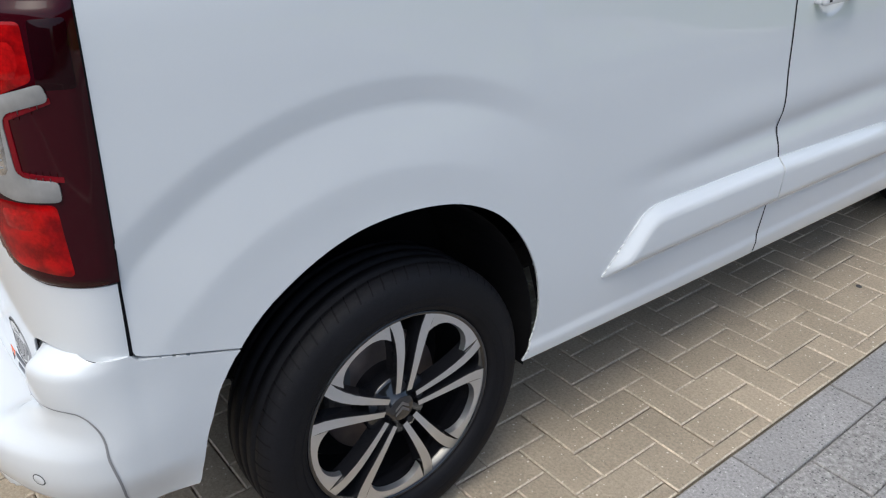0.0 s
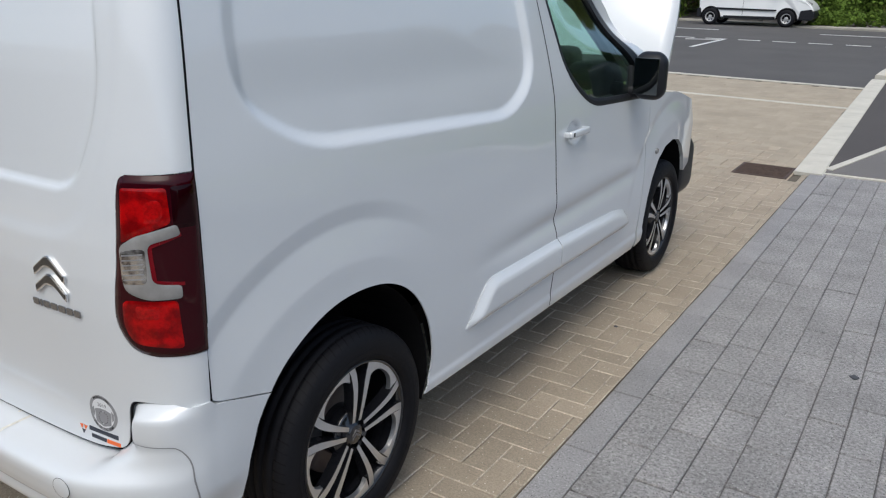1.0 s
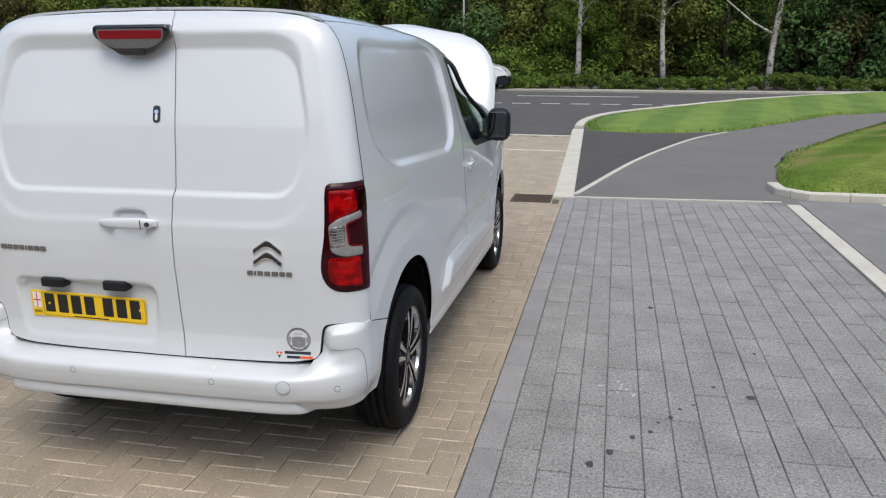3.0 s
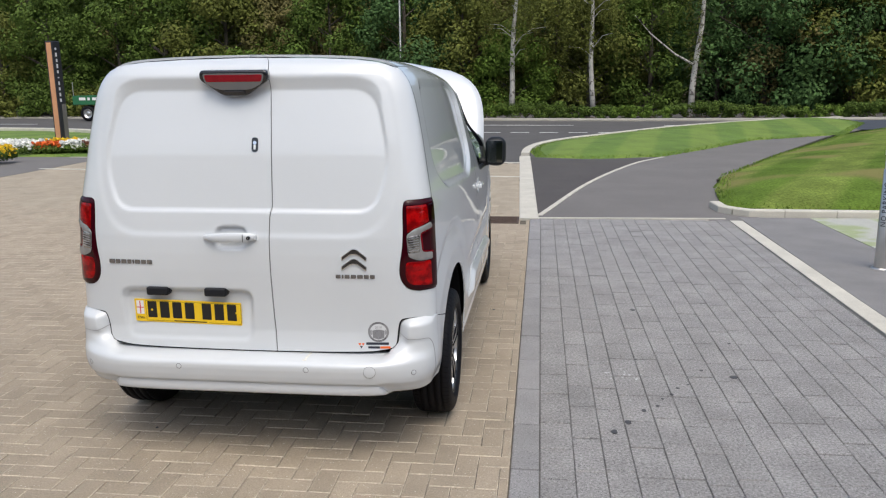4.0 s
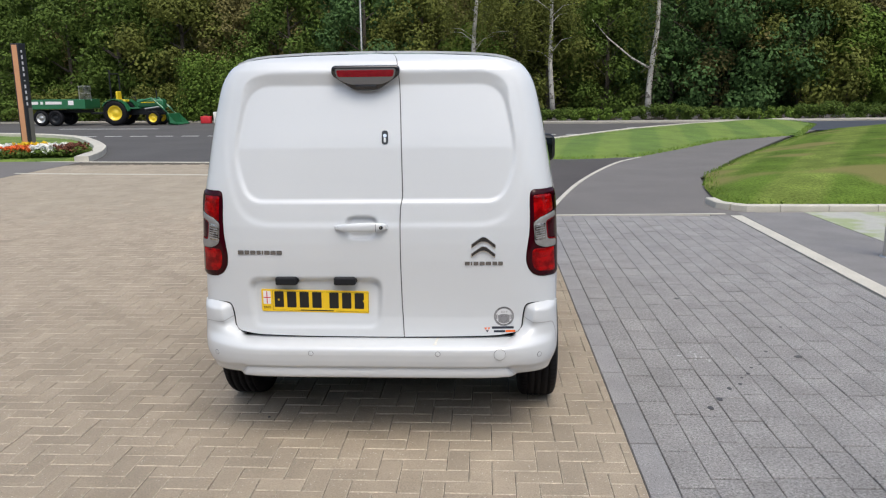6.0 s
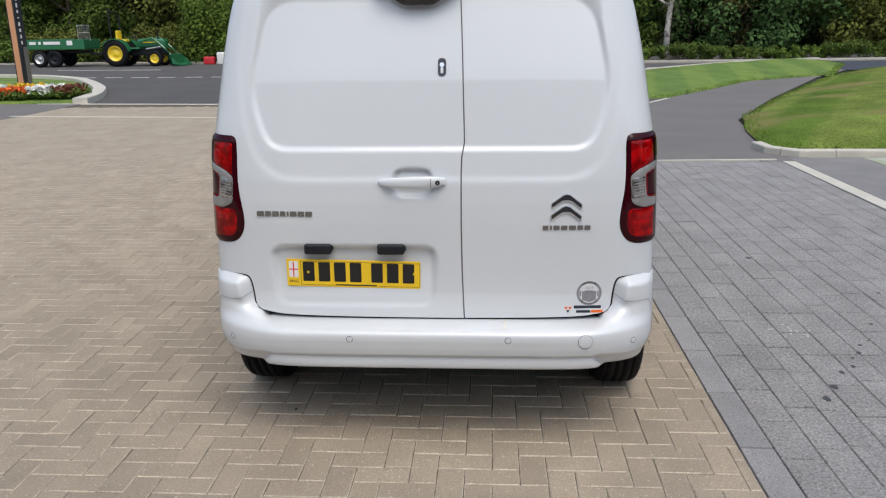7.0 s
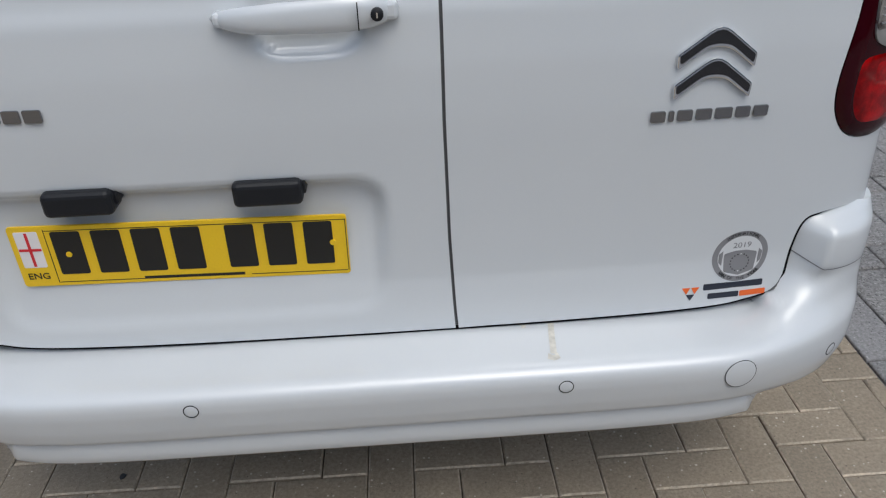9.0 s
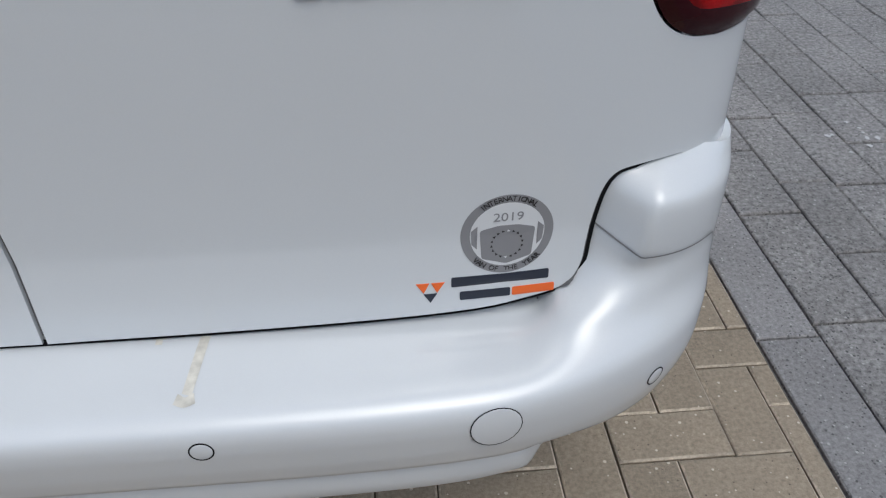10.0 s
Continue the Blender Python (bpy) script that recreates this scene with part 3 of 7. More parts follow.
def side_disp(y, z):
    """Relief of the flank, positive outward."""
    sd = sdist(y, z, EMB_SIDE)
    right = np.maximum(sstep(y, 1.2, 1.75), sstep(z, 1.5, 1.32))
    d = -(0.012 + 0.010 * right) * np.clip((sd + 0.014) / (0.028 + 0.016 * (1 - right)), 0, 1)
    for cy, fade in ((0.70, 1.0), (3.50, 1.0)):
        r = np.hypot((y - cy) / 1.0, z - 0.345)
        ang = np.arctan2(z - 0.345, y - cy)
        f = sstep(ang, 0.75, 1.45) * sstep(ang, 3.0, 2.2)
        d = d + fade * f * (-0.0085 * np.clip((0.705 - r) / 0.05, 0, 1) + 0.0105 * np.clip((0.655 - r) / 0.11, 0, 1) - 0.002 * sstep(r, 0.55, 0.47))
    line = 0.685 + 0.025 * sstep(y, 1.3, 2.9)
    d = d - 0.012 * np.exp(-((z - line) / 0.035) ** 2) * sstep(y, 1.25, 1.9) * sstep(y, 3.0, 2.8)
    d = d + 0.004 * np.exp(-((z - line - 0.09) / 0.05) ** 2) * sstep(y, 1.25, 1.9) * sstep(y, 3.0, 2.8)
    d = d + 0.006 * sstep(z, 0.375, 0.35)
    e = ((y - 2.15) / 0.075) ** 2 + ((z - 1.035) / 0.05) ** 2
    return d - 0.018 * sstep(e, 1.05, 0.35)


def v_of(y, z):
    return z + float(tab(y, ROOF_DROP)) * float(sstep(z, 1.22, 1.68))


def side_surface(y, v, sign=1.0, off=0.0):
    X, Z = np.interp(v, _sec[:, 0], _sec[:, 1]), np.interp(v, _sec[:, 0], _sec[:, 2])
    z = Z - tab(y, ROOF_DROP) * sstep(Z, 1.22, 1.68)
    x = X - taper(y) * X / 0.9 - 0.06 * sstep(y, 1.8, 3.0) * sstep(Z, 1.25, 1.7)
    x = x + np.where(v < 1.85, side_disp(y, z), 0) + off * np.minimum(1, X / 0.5)
    return np.stack([sign * x, y, z], 1)


def sheet(poly, surf, step=0.012, flange=0.014, flip=False):
    """A trimmed sheet: the outline in the surface's own coordinates, cut into cells, with a turned-in edge."""
    P = np.array(poly, float)
    lo = np.floor(P.min(0) / step) - 1
    nx, ny = (np.ceil(P.max(0) / step) + 1 - lo).astype(int)
    x0, y0 = lo * step + 0.00037
    marked = set()
    for a, b in zip(P, np.roll(P, -1, 0)):
        n = max(2, int(np.linalg.norm(b - a) / step * 6))
        q = a + (b - a) * np.linspace(0, 1, n)[:, None]
        for i, j in set(map(tuple, np.floor((q - (x0, y0)) / step).astype(int))):
            marked.add((i, j))
    cx, cy = np.meshgrid(x0 + (np.arange(nx) + 0.5) * step, y0 + (np.arange(ny) + 0.5) * step, indexing="ij")
    ins = sdist(cx.ravel(), cy.ravel(), P).reshape(cx.shape) > 0
    index, pts, faces, seen = {}, [], [], set()

    def vert(x, y):
        k = (round(x, 6), round(y, 6))
        if k not in index:
            index[k] = len(pts)
            pts.append(k)
        return index[k]

    for i in range(nx):
        for j in range(ny):
            xa, ya = x0 + i * step, y0 + j * step
            if (i, j) not in marked:
                if ins[i, j]:
                    faces.append([vert(xa, ya), vert(xa + step, ya), vert(xa + step, ya + step), vert(xa, ya + step)])
                continue
            out = [tuple(p) for p in P]
            for ax, lim, keep in ((0, xa, 1), (0, xa + step, -1), (1, ya, 1), (1, ya + step, -1)):
                nxt = []
                for k in range(len(out)):
                    p, q = out[k - 1], out[k]
                    dp, dq = (p[ax] - lim) * keep, (q[ax] - lim) * keep
                    if (dp >= 0) != (dq >= 0):
                        t = dp / (dp - dq)
                        r = [p[0] + (q[0] - p[0]) * t, p[1] + (q[1] - p[1]) * t]
                        r[ax] = lim
                        nxt.append(tuple(r))
                    if dq >= 0:
                        nxt.append(q)
                out = nxt
                if not out:
                    break
            f = []
            for p in out:
                v = vert(*p)
                if v not in f:
                    f.append(v)
            if len(f) > 2:
                ar = sum(pts[f[k - 1]][0] * pts[f[k]][1] - pts[f[k]][0] * pts[f[k - 1]][1] for k in range(len(f)))
                if abs(ar) > 1e-9:
                    faces.append(f if ar > 0 else f[::-1])
    Q = np.array(pts)
    S = surf(Q[:, 0], Q[:, 1])
    e = 1e-3
    n = np.cross(surf(Q[:, 0] + e, Q[:, 1]) - surf(Q[:, 0] - e, Q[:, 1]), surf(Q[:, 0], Q[:, 1] + e) - surf(Q[:, 0], Q[:, 1] - e))
    n /= np.linalg.norm(n, axis=1)[:, None] + 1e-12
    if flip:
        n = -n
    bm = bmesh.new()
    bv = [bm.verts.new(p) for p in S]
    for f in faces:
        try:
            bm.faces.new([bv[k] for k in (f[::-1] if flip else f)])
        except ValueError:
            pass
    bm.verts.index_update()
    if flange:
        rim = [ed for ed in bm.edges if len(ed.link_faces) == 1]
        low = {}
        for ed in rim:
            ed.smooth = False
            for v in ed.verts:
                if v not in low:
                    low[v] = bm.verts.new(v.co - Vector(n[v.index]) * flange)
        for ed in rim:
            l = next(iter(ed.link_loops))
            a, b = l.vert, l.link_loop_next.vert
            bm.faces.new((b, a, low[a], low[b]))
    for f in bm.faces:
        f.smooth = True
    loose = [v for v in bm.verts if not v.link_faces]
    bmesh.ops.delete(bm, geom=loose, context="VERTS")
    return bm


# ---- the white van: its panels ----
van = thing("white_panel_van", "white panel van with its bonnet raised on the beige paving", "van")


def seam_y(z):
    return float(tab(z, YS))


def door_seam(z):
    return float(tab(z, [(0.25, 1.985), (0.36, 1.988), (0.46, 2.00), (0.58, 2.022), (0.64, 2.003), (0.72, 1.99), (1.02, 1.968), (1.35, 1.950), (1.56, 1.935), (1.75, 1.92)]))


ARCH = [(0.305, 0.40), (0.325, 0.50), (0.37, 0.595), (0.44, 0.682), (0.53, 0.745), (0.62, 0.783), (0.71, 0.797), (0.805, 0.793), (0.888, 0.772), (0.965, 0.729), (1.026, 0.664), (1.069, 0.584), (1.09, 0.50), (1.092, 0.43), (1.074, 0.36), (1.055, 0.325)]
ARCH = [tuple(p) for p in smooth_line(ARCH, 4)]
arch_up = [p for p in ARCH if p[1] > 0.628 or p[0] > 0.6]
zs = np.linspace(0.70, 1.829, 30)
panel = [(0.2255, 0.690), (0.229, 0.679), (0.240, 0.6735), (0.315, 0.6535), (0.3965, 0.6318)] + arch_up + [(1.983, 0.31)]
panel += [(door_seam(z) - 0.0038, v_of(1.95, z)) for z in np.linspace(0.33, 1.70, 30)] + [(1.92, 1.832)]
panel += [(seam_y(z) + 0.003, z) for z in zs[::-1]]
for sgn, flip in ((1.0, False), (-1.0, True)):
    st = 0.0078 if sgn > 0 else 0.03
    part("side_panel", sheet(panel, lambda y, v: side_surface(y, v, sgn), st, 0.005, flip), PAINT, van, "white pressed steel flank with a recessed panel")
    fd = [(door_seam(z) + 0.0038, v_of(1.95, z)) for z in np.linspace(1.71, 0.33, 30)] + [(1.989, 0.31), (3.0, 0.285), (3.035, 0.5), (3.06, 0.8), (3.08, 1.02), (3.13, v_of(3.0, 1.06)), (2.93, v_of(2.93, 1.27)), (2.70, v_of(2.7, 1.50)), (2.58, v_of(2.58, 1.58)), (2.45, v_of(2.45, 1.65))]
    win = rounded([(2.005, v_of(2.0, 1.662)), (2.40, v_of(2.4, 1.632)), (2.53, v_of(2.53, 1.575)), (2.66, v_of(2.66, 1.48)), (3.06, v_of(3.0, 1.085)), (2.32, v_of(2.32, 1.122)), (2.09, v_of(2.09, 1.265))], [0.04, 0.1, 0.05, 0.05, 0.03, 0.12, 0.14], 5)
    hole = win + win[:1]
    ar = sum(hole[i - 1][0] * hole[i][1] - hole[i][0] * hole[i - 1][1] for i in range(len(hole)))
    fo = sum(fd[i - 1][0] * fd[i][1] - fd[i][0] * fd[i - 1][1] for i in range(len(fd)))
    if ar * fo > 0:
        hole = hole[::-1]
    key = fd + [fd[0]] + hole + [hole[0]]
    if fo < 0:
        key = key[::-1]
    door = part("front_door", sheet(key, lambda y, v: side_surface(y, v, sgn), st, 0.02, flip), PAINT, van, "white front door with a tinted window")
    wp = win if ar > 0 else win[::-1]
    gl = sheet(wp, lambda y, v: side_surface(y, v, sgn, -0.012), 0.03, 0.004, flip)
    gl2 = sheet(wp, lambda y, v: side_surface(y, v, sgn, -0.0155), 0.03, 0, not flip)
    g = part("window_pane", join(gl, gl2), GLASS, door, "green-tinted glass")
    g.visible_shadow = False
    # dark seal round the glass
    ring_ = np.array(wp + wp[:1])
    sl_ = np.concatenate([[0], np.cumsum(np.linalg.norm(np.diff(ring_, axis=0), axis=1))])
    n_ = int(sl_[-1] / 0.012)
    tt_ = np.arange(n_) * sl_[-1] / n_
    loop_ = np.stack([np.interp(tt_, sl_, ring_[:, 0]), np.interp(tt_, sl_, ring_[:, 1])], 1)
    dr_ = np.roll(loop_, -1, 0) - np.roll(loop_, 1, 0)
    dr_ /= np.linalg.norm(dr_, axis=1)[:, None]
    inw_ = np.stack([-dr_[:, 1], dr_[:, 0]], 1)
    rows_ = []
    for f_, off_ in ((-0.009, 0.0004), (-0.004, 0.0022), (0.010, 0.0012), (0.022, -0.006), (0.023, -0.014)):
        q_ = loop_ + inw_ * f_
        rows_.append(side_surface(q_[:, 0], q_[:, 1], sgn, off_))
    F_ = [[r * n_ + i, r * n_ + (i + 1) % n_, (r + 1) * n_ + (i + 1) % n_, (r + 1) * n_ + i] for r in range(4) for i in range(n_)]
    raw("window_seal", np.concatenate(rows_), F_, PLASTIC, door)["label"] = "black rubber window seal"
    post_ = [(2.50, v_of(2.50, 1.600)), (2.655, v_of(2.655, 1.462)), (2.875, v_of(2.875, 1.225)), (3.02, v_of(3.0, 1.085)), (3.115, v_of(3.0, 1.065)), (2.925, v_of(2.925, 1.268)), (2.695, v_of(2.695, 1.497)), (2.577, v_of(2.577, 1.577)), (2.47, v_of(2.47, 1.632))]
    if sum(post_[i - 1][0] * post_[i][1] - post_[i][0] * post_[i - 1][1] for i in range(len(post_))) < 0:
        post_ = post_[::-1]
    part("window_post", sheet(post_, lambda y, v: side_surface(y, v, sgn, 0.003), 0.02, 0.03, flip), PLASTIC, door, "black front post of the window")
    part("door_card", box((sgn * 0.80, 2.48, 0.78), (0.03, 0.9, 0.66), 0.01), TRIM_GREY, door, "dark inner door card")
    rail_ = [(1.926, v_of(1.95, 1.716))] + [(y_, v_of(y_, z_) + 0.003) for y_, z_ in ((2.45, 1.655), (2.585, 1.585), (2.706, 1.504), (2.936, 1.275), (3.13, 1.068))]
    rail_ += [(3.24, v_of(3.0, 1.075)), (3.02, v_of(3.0, 1.31)), (2.80, v_of(2.8, 1.54)), (2.66, 1.775), (2.55, 1.812), (2.3, 1.828), (1.926, 1.834)]
    part("cant_rail", sheet(rail_, lambda y, v: side_surface(y, v, sgn), 0.02, 0.02, flip), PAINT, van, "white body rail above the front window")
    wing = [(3.04, 0.285), (3.12, 0.30), (3.118, 0.42), (3.14, 0.53), (3.19, 0.63), (3.27, 0.72), (3.38, 0.775), (3.51, 0.79), (3.64, 0.77), (3.75, 0.715), (3.83, 0.64), (3.88, 0.54), (4.05, 0.56), (4.10, 0.80), (3.95, 0.96), (3.6, 1.04), (3.30, 1.075), (3.135, 1.07), (3.086, 1.02), (3.066, 0.8), (3.041, 0.5)]
    part("front_wing", sheet(wing, lambda y, v: side_surface(y, v, sgn), st * 1.3, 0.02, flip), PAINT, van, "white front wing over the wheel")
    trim = rounded([(1.290, 0.464), (1.44, 0.616), (2.00, 0.612), (2.66, 0.585), (2.80, 0.555), (2.85, 0.455), (2.00, 0.466)], [0.02, 0.05, 0.02, 0.1, 0.06, 0.05, 0.02], 6)

    def trim_surface(y, v, td=trim):
        bump = 0.026 * sstep(sdist(y, v, td), -0.002, 0.034) + 0.004
        return side_surface(y, v, sgn) + np.stack([sgn * bump, 0 * y, 0 * y], 1)

    for aa, bb in ((-9, -0.0038), (0.0038, 9)):
        cut = [p for p in trim]
        seg = []
        for k in range(len(cut)):
            p, q = cut[k - 1], cut[k]
            fp, fq = p[0] - door_seam(p[1]), q[0] - door_seam(q[1])
            lim = bb if aa < 0 else aa
            if (fp > lim) != (fq > lim):
                t = (lim - fp) / (fq - fp)
                seg.append((p[0] + t * (q[0] - p[0]), p[1] + t * (q[1] - p[1])))
            if (fq < lim) if aa < 0 else (fq > lim):
                seg.append(q)
        if sum(seg[i - 1][0] * seg[i][1] - seg[i][0] * seg[i - 1][1] for i in range(len(seg))) < 0:
            seg = seg[::-1]
        part("rubbing_strip", sheet(seg, trim_surface, 0.011 if sgn > 0 else 0.03, 0.03, flip), PAINT, van if aa < 0 else door, "raised white protective strip")

roof = [(0.333, 1.834), (1.92, 1.834), (2.55, 1.815), (2.62, 1.80), (2.62, 2.55), (0.312, 2.55), (0.316, 1.95)]
for sgn, flip in ((1.0, False), (-1.0, True)):
    part("roof", sheet(roof, lambda y, v: side_surface(y, v, sgn), 0.05, 0.01, flip), PAINT, van, "white roof skin")

# rear doors
LAMP = [(0.754, 1.226), (0.738, 1.214), (0.730, 1.17), (0.727, 1.08), (0.722, 1.02), (0.714, 0.975), (0.707, 0.93), (0.706, 0.897), (0.713, 0.865), (0.732, 0.835), (0.758, 0.819), (0.79, 0.813)]
LAMP_U = [(x_to_u(x), z) for x, z in smooth_line(LAMP, 4)]
LOW = [(0.0, 0.524), (0.2965, 0.526), (0.5434, 0.532), (0.6224, 0.541), (0.6638, 0.5515), (0.6796, 0.573), (0.6836, 0.602), (0.6877, 0.635), (0.6938, 0.664), (0.7037, 0.681), (0.7215, 0.6875), (0.7699, 0.690), (0.7880, 0.6865), (0.815, 0.682), (0.838, 0.676)]
LOW = [tuple(p) for p in smooth_line(LOW, 5)]
TOP = [(0.0, 1.852), (0.3, 1.847), (0.5, 1.838), (0.60, 1.825), (0.665, 1.805)]


def seam_x(z):
    return float(tab(z, [(0.50, 0.131), (0.56, 0.127), (0.70, 0.122), (0.90, 0.120), (1.10, 0.122), (1.165, 0.1255), (1.185, 0.1350), (1.86, 0.1372)]))


def half_door(side, gap):
    """Outline of one rear door in the doors' own coordinates; side 1 or -1."""
    edge = [(seam_x(z) + side * gap, z) for z in np.linspace(0.524, 1.85, 54)]
    if side < 0:
        edge = [(-x, z) for x, z in edge]
    o = [edge[0]] + [(x_to_u(x), z) for x, z in LOW if side < 0 or x > 0.16]
    o += [(LU - 0.002, 0.6735), (LU - 0.002, 0.811)] + [(u - 0.0025, z - 0.001) for u, z in LAMP_U[::-1]] + [(LU - 0.002, 1.229)]
    o += [(LU - 0.002, z) for z in np.linspace(1.26, 1.795, 10)]
    o += [(x_to_u(x, side_w(0.33, z)), z) for x, z in TOP[::-1] if x > 0.16 or side < 0]
    o += edge[::-1][:-1]
    return o if side > 0 else [(-u, z) for u, z in o][::-1]


right = half_door(1, 0.0025)
left = half_door(-1, 0.0025)
door_l = part("rear_door", sheet(left, rear_surface, 0.008, 0.02), PAINT, van, "large white rear door with handle and plate")
door_r = part("rear_door", sheet(right, rear_surface, 0.008, 0.02), PAINT, van, "narrow white rear door with badge and stickers")

# near-black sheets put in for the shade seen through the gaps
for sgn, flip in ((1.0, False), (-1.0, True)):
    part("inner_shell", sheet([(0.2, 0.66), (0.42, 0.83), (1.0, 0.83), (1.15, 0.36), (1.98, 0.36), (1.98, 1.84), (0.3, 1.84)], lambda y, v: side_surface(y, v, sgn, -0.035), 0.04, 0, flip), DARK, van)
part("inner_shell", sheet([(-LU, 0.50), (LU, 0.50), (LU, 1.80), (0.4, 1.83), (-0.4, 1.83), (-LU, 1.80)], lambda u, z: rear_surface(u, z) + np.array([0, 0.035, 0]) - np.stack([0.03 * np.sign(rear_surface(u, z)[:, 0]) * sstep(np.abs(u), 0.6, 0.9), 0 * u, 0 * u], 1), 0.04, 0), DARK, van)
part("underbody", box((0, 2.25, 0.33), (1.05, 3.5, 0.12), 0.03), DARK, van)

def seam_strip(pts, surf, width, parent, material=DARK):
    """A dark strip drawn along a gap between panels, in place of the shade in it."""
    P = np.array(pts, float)
    a_, b_ = ribbon(P, width / 2)
    V_ = np.concatenate([surf(a_[:, 0], a_[:, 1]), surf(b_[:, 0], b_[:, 1])])
    n_ = len(P)
    raw("gap_channel", V_, [[i, i + 1, n_ + i + 1, n_ + i] for i in range(n_ - 1)], material, parent)


for sgn in (1.0, -1.0):
    seam_strip([(door_seam(z), v_of(1.95, z)) for z in np.linspace(0.32, 1.72, 60)], lambda y, v: side_surface(y, v, sgn, 0.0005), 0.0062, van)
    seam_strip([(seam_y(z) + 0.001, z) for z in np.linspace(0.68, 1.80, 40)], lambda y, v: side_surface(y, v, sgn, 0.0003), 0.0062, van)
seam_strip([(seam_x(z), z) for z in np.linspace(0.53, 1.85, 60)], lambda u, z: rear_surface(u, z) + np.array([0, 0.006, 0]), 0.016, van, GAP_SHADE)

for s in (1, -1):
    P_ = [(s * x_to_u(x + 0.003 * float(sstep(x, 0.62, 0.68))), z - 0.002) for x, z in LOW]
    seam_strip(P_, lambda u, z: rear_surface(u, z) + np.array([0, 0.004, 0]), 0.0085, van)

# rear lamps
def lamp_surface(u, z, off):
    p, q, r = rear_surface(u, z), rear_surface(u + 1e-3, z), rear_surface(u, z + 1e-3)
    n = np.cross(q - p, r - p)
    n /= np.linalg.norm(n, axis=1)[:, None] + 1e-12
    return p + n * (off[:, None] if isinstance(off, np.ndarray) else off)


for s in (1, -1):
    def m(o, s=s):
        o = [(u * s, z) for u, z in o]
        if sum(o[i - 1][0] * o[i][1] - o[i][0] * o[i - 1][1] for i in range(len(o))) < 0:
            o = o[::-1]
        return o
    outline = LAMP_U + [(LU + 0.0012, 0.814), (LU + 0.0012, 1.226)]
    lo_ = m(outline)
    base = part("tail_lamp", sheet(lo_, lambda u, z: lamp_surface(u, z, 0.008 * sstep(sdist(u, z, lo_), 0.0, 0.014) + 0.0008), 0.008, 0.02), RED_DARK, van, "dark red wrap-around tail lamp with a clear C shape")

    def inset(name, o, mt, h, lab):
        o = m(o)
        part(name, sheet(o, lambda u, z: lamp_surface(u, z, h - 0.002 + 0.002 * sstep(sdist(u, z, o), 0, 0.006)), 0.008, 0.006), mt, base, lab)

    inset("upper_red", rounded([(0.744, 1.080), (0.747, 1.198), (0.842, 1.200), (0.846, 1.124)], 0.008, 4), RED, 0.0108, "bright red brake segment")
    # this patch and the lower one paint hot spots of glow on the lens
    inset("reflector", rounded([(0.790, 1.116), (0.794, 1.176), (0.836, 1.182), (0.836, 1.124)], 0.020, 5), RED_HOT, 0.0116, "red reflector facet with its glow put into the colour")
    inset("dark_panel", rounded([(0.850, 1.112), (0.850, 1.202), (LU - 0.010, 1.204), (LU - 0.010, 1.112)], 0.006, 4), LAMP_BLACK, 0.0108, "near-black outer lens panel")
    inset("lower_reflector", rounded([(0.760, 0.902), (0.756, 0.944), (0.822, 0.944), (0.815, 0.902)], 0.020, 5), RED_HOT, 0.0116, "red reflector facet with its glow put into the colour")
    inset("lower_red", rounded([(0.748, 0.846), (0.730, 0.885), (0.733, 0.951), (0.848, 0.951), (0.852, 0.836)], [0.03, 0.02, 0.02, 0.01, 0.01], 4), RED, 0.0108, "bright red lower segment")
    inset("red_edge", [(0.797, 1.079), (0.862, 1.103), (0.863, 1.095), (0.809, 1.071), (0.814, 0.999), (0.863, 0.992), (0.863, 0.984), (0.803, 0.990)], RED_LINE, 0.0120, "thin red edge inside the clear lens")
    inset("clear_band", rounded([(0.744, 0.974), (0.741, 1.073), (0.775, 1.096), (0.856, 1.122), (0.862, 1.098), (0.800, 1.078), (0.806, 0.992), (0.857, 0.986), (0.857, 0.956), (0.790, 0.954)], [0.02, 0.012, 0.01, 0.008, 0.008, 0.015, 0.015, 0.008, 0.008, 0.02], 4), CLEAR, 0.014, "clear frosted C-shaped lens")
    inset("bulb", rounded([(0.743, 0.988), (0.743, 1.064), (0.796, 1.074), (0.798, 0.990)], 0.012, 4), BULB, 0.0155, "amber-tinted bulb reflector")
    for k in range(6):
        inset("ridge", [(0.748, 0.998 + k * 0.011), (0.792, 1.003 + k * 0.011), (0.792, 1.0055 + k * 0.011), (0.748, 1.0005 + k * 0.011)], GREY_INK, 0.018, "")

# bumper
PA = np.array([(0, 0.085, 0.338), (0.03, 0.022, 0.342), (0.05, 0.000, 0.350), (0.073, -0.003, 0.392), (0.080, 0.005, 0.398), (0.087, -0.006, 0.402), (0.096, -0.014, 0.408), (0.13, -0.021, 0.436), (0.175, -0.026, 0.470), (0.198, -0.026, 0.488), (0.212, -0.022, 0.499), (0.222, -0.013, 0.506), (0.234, 0.002, 0.5105), (0.25, 0.022, 0.513), (0.30, 0.080, 0.519), (0.36, 0.16, 0.521), (0.47, 0.22, 0.524)])
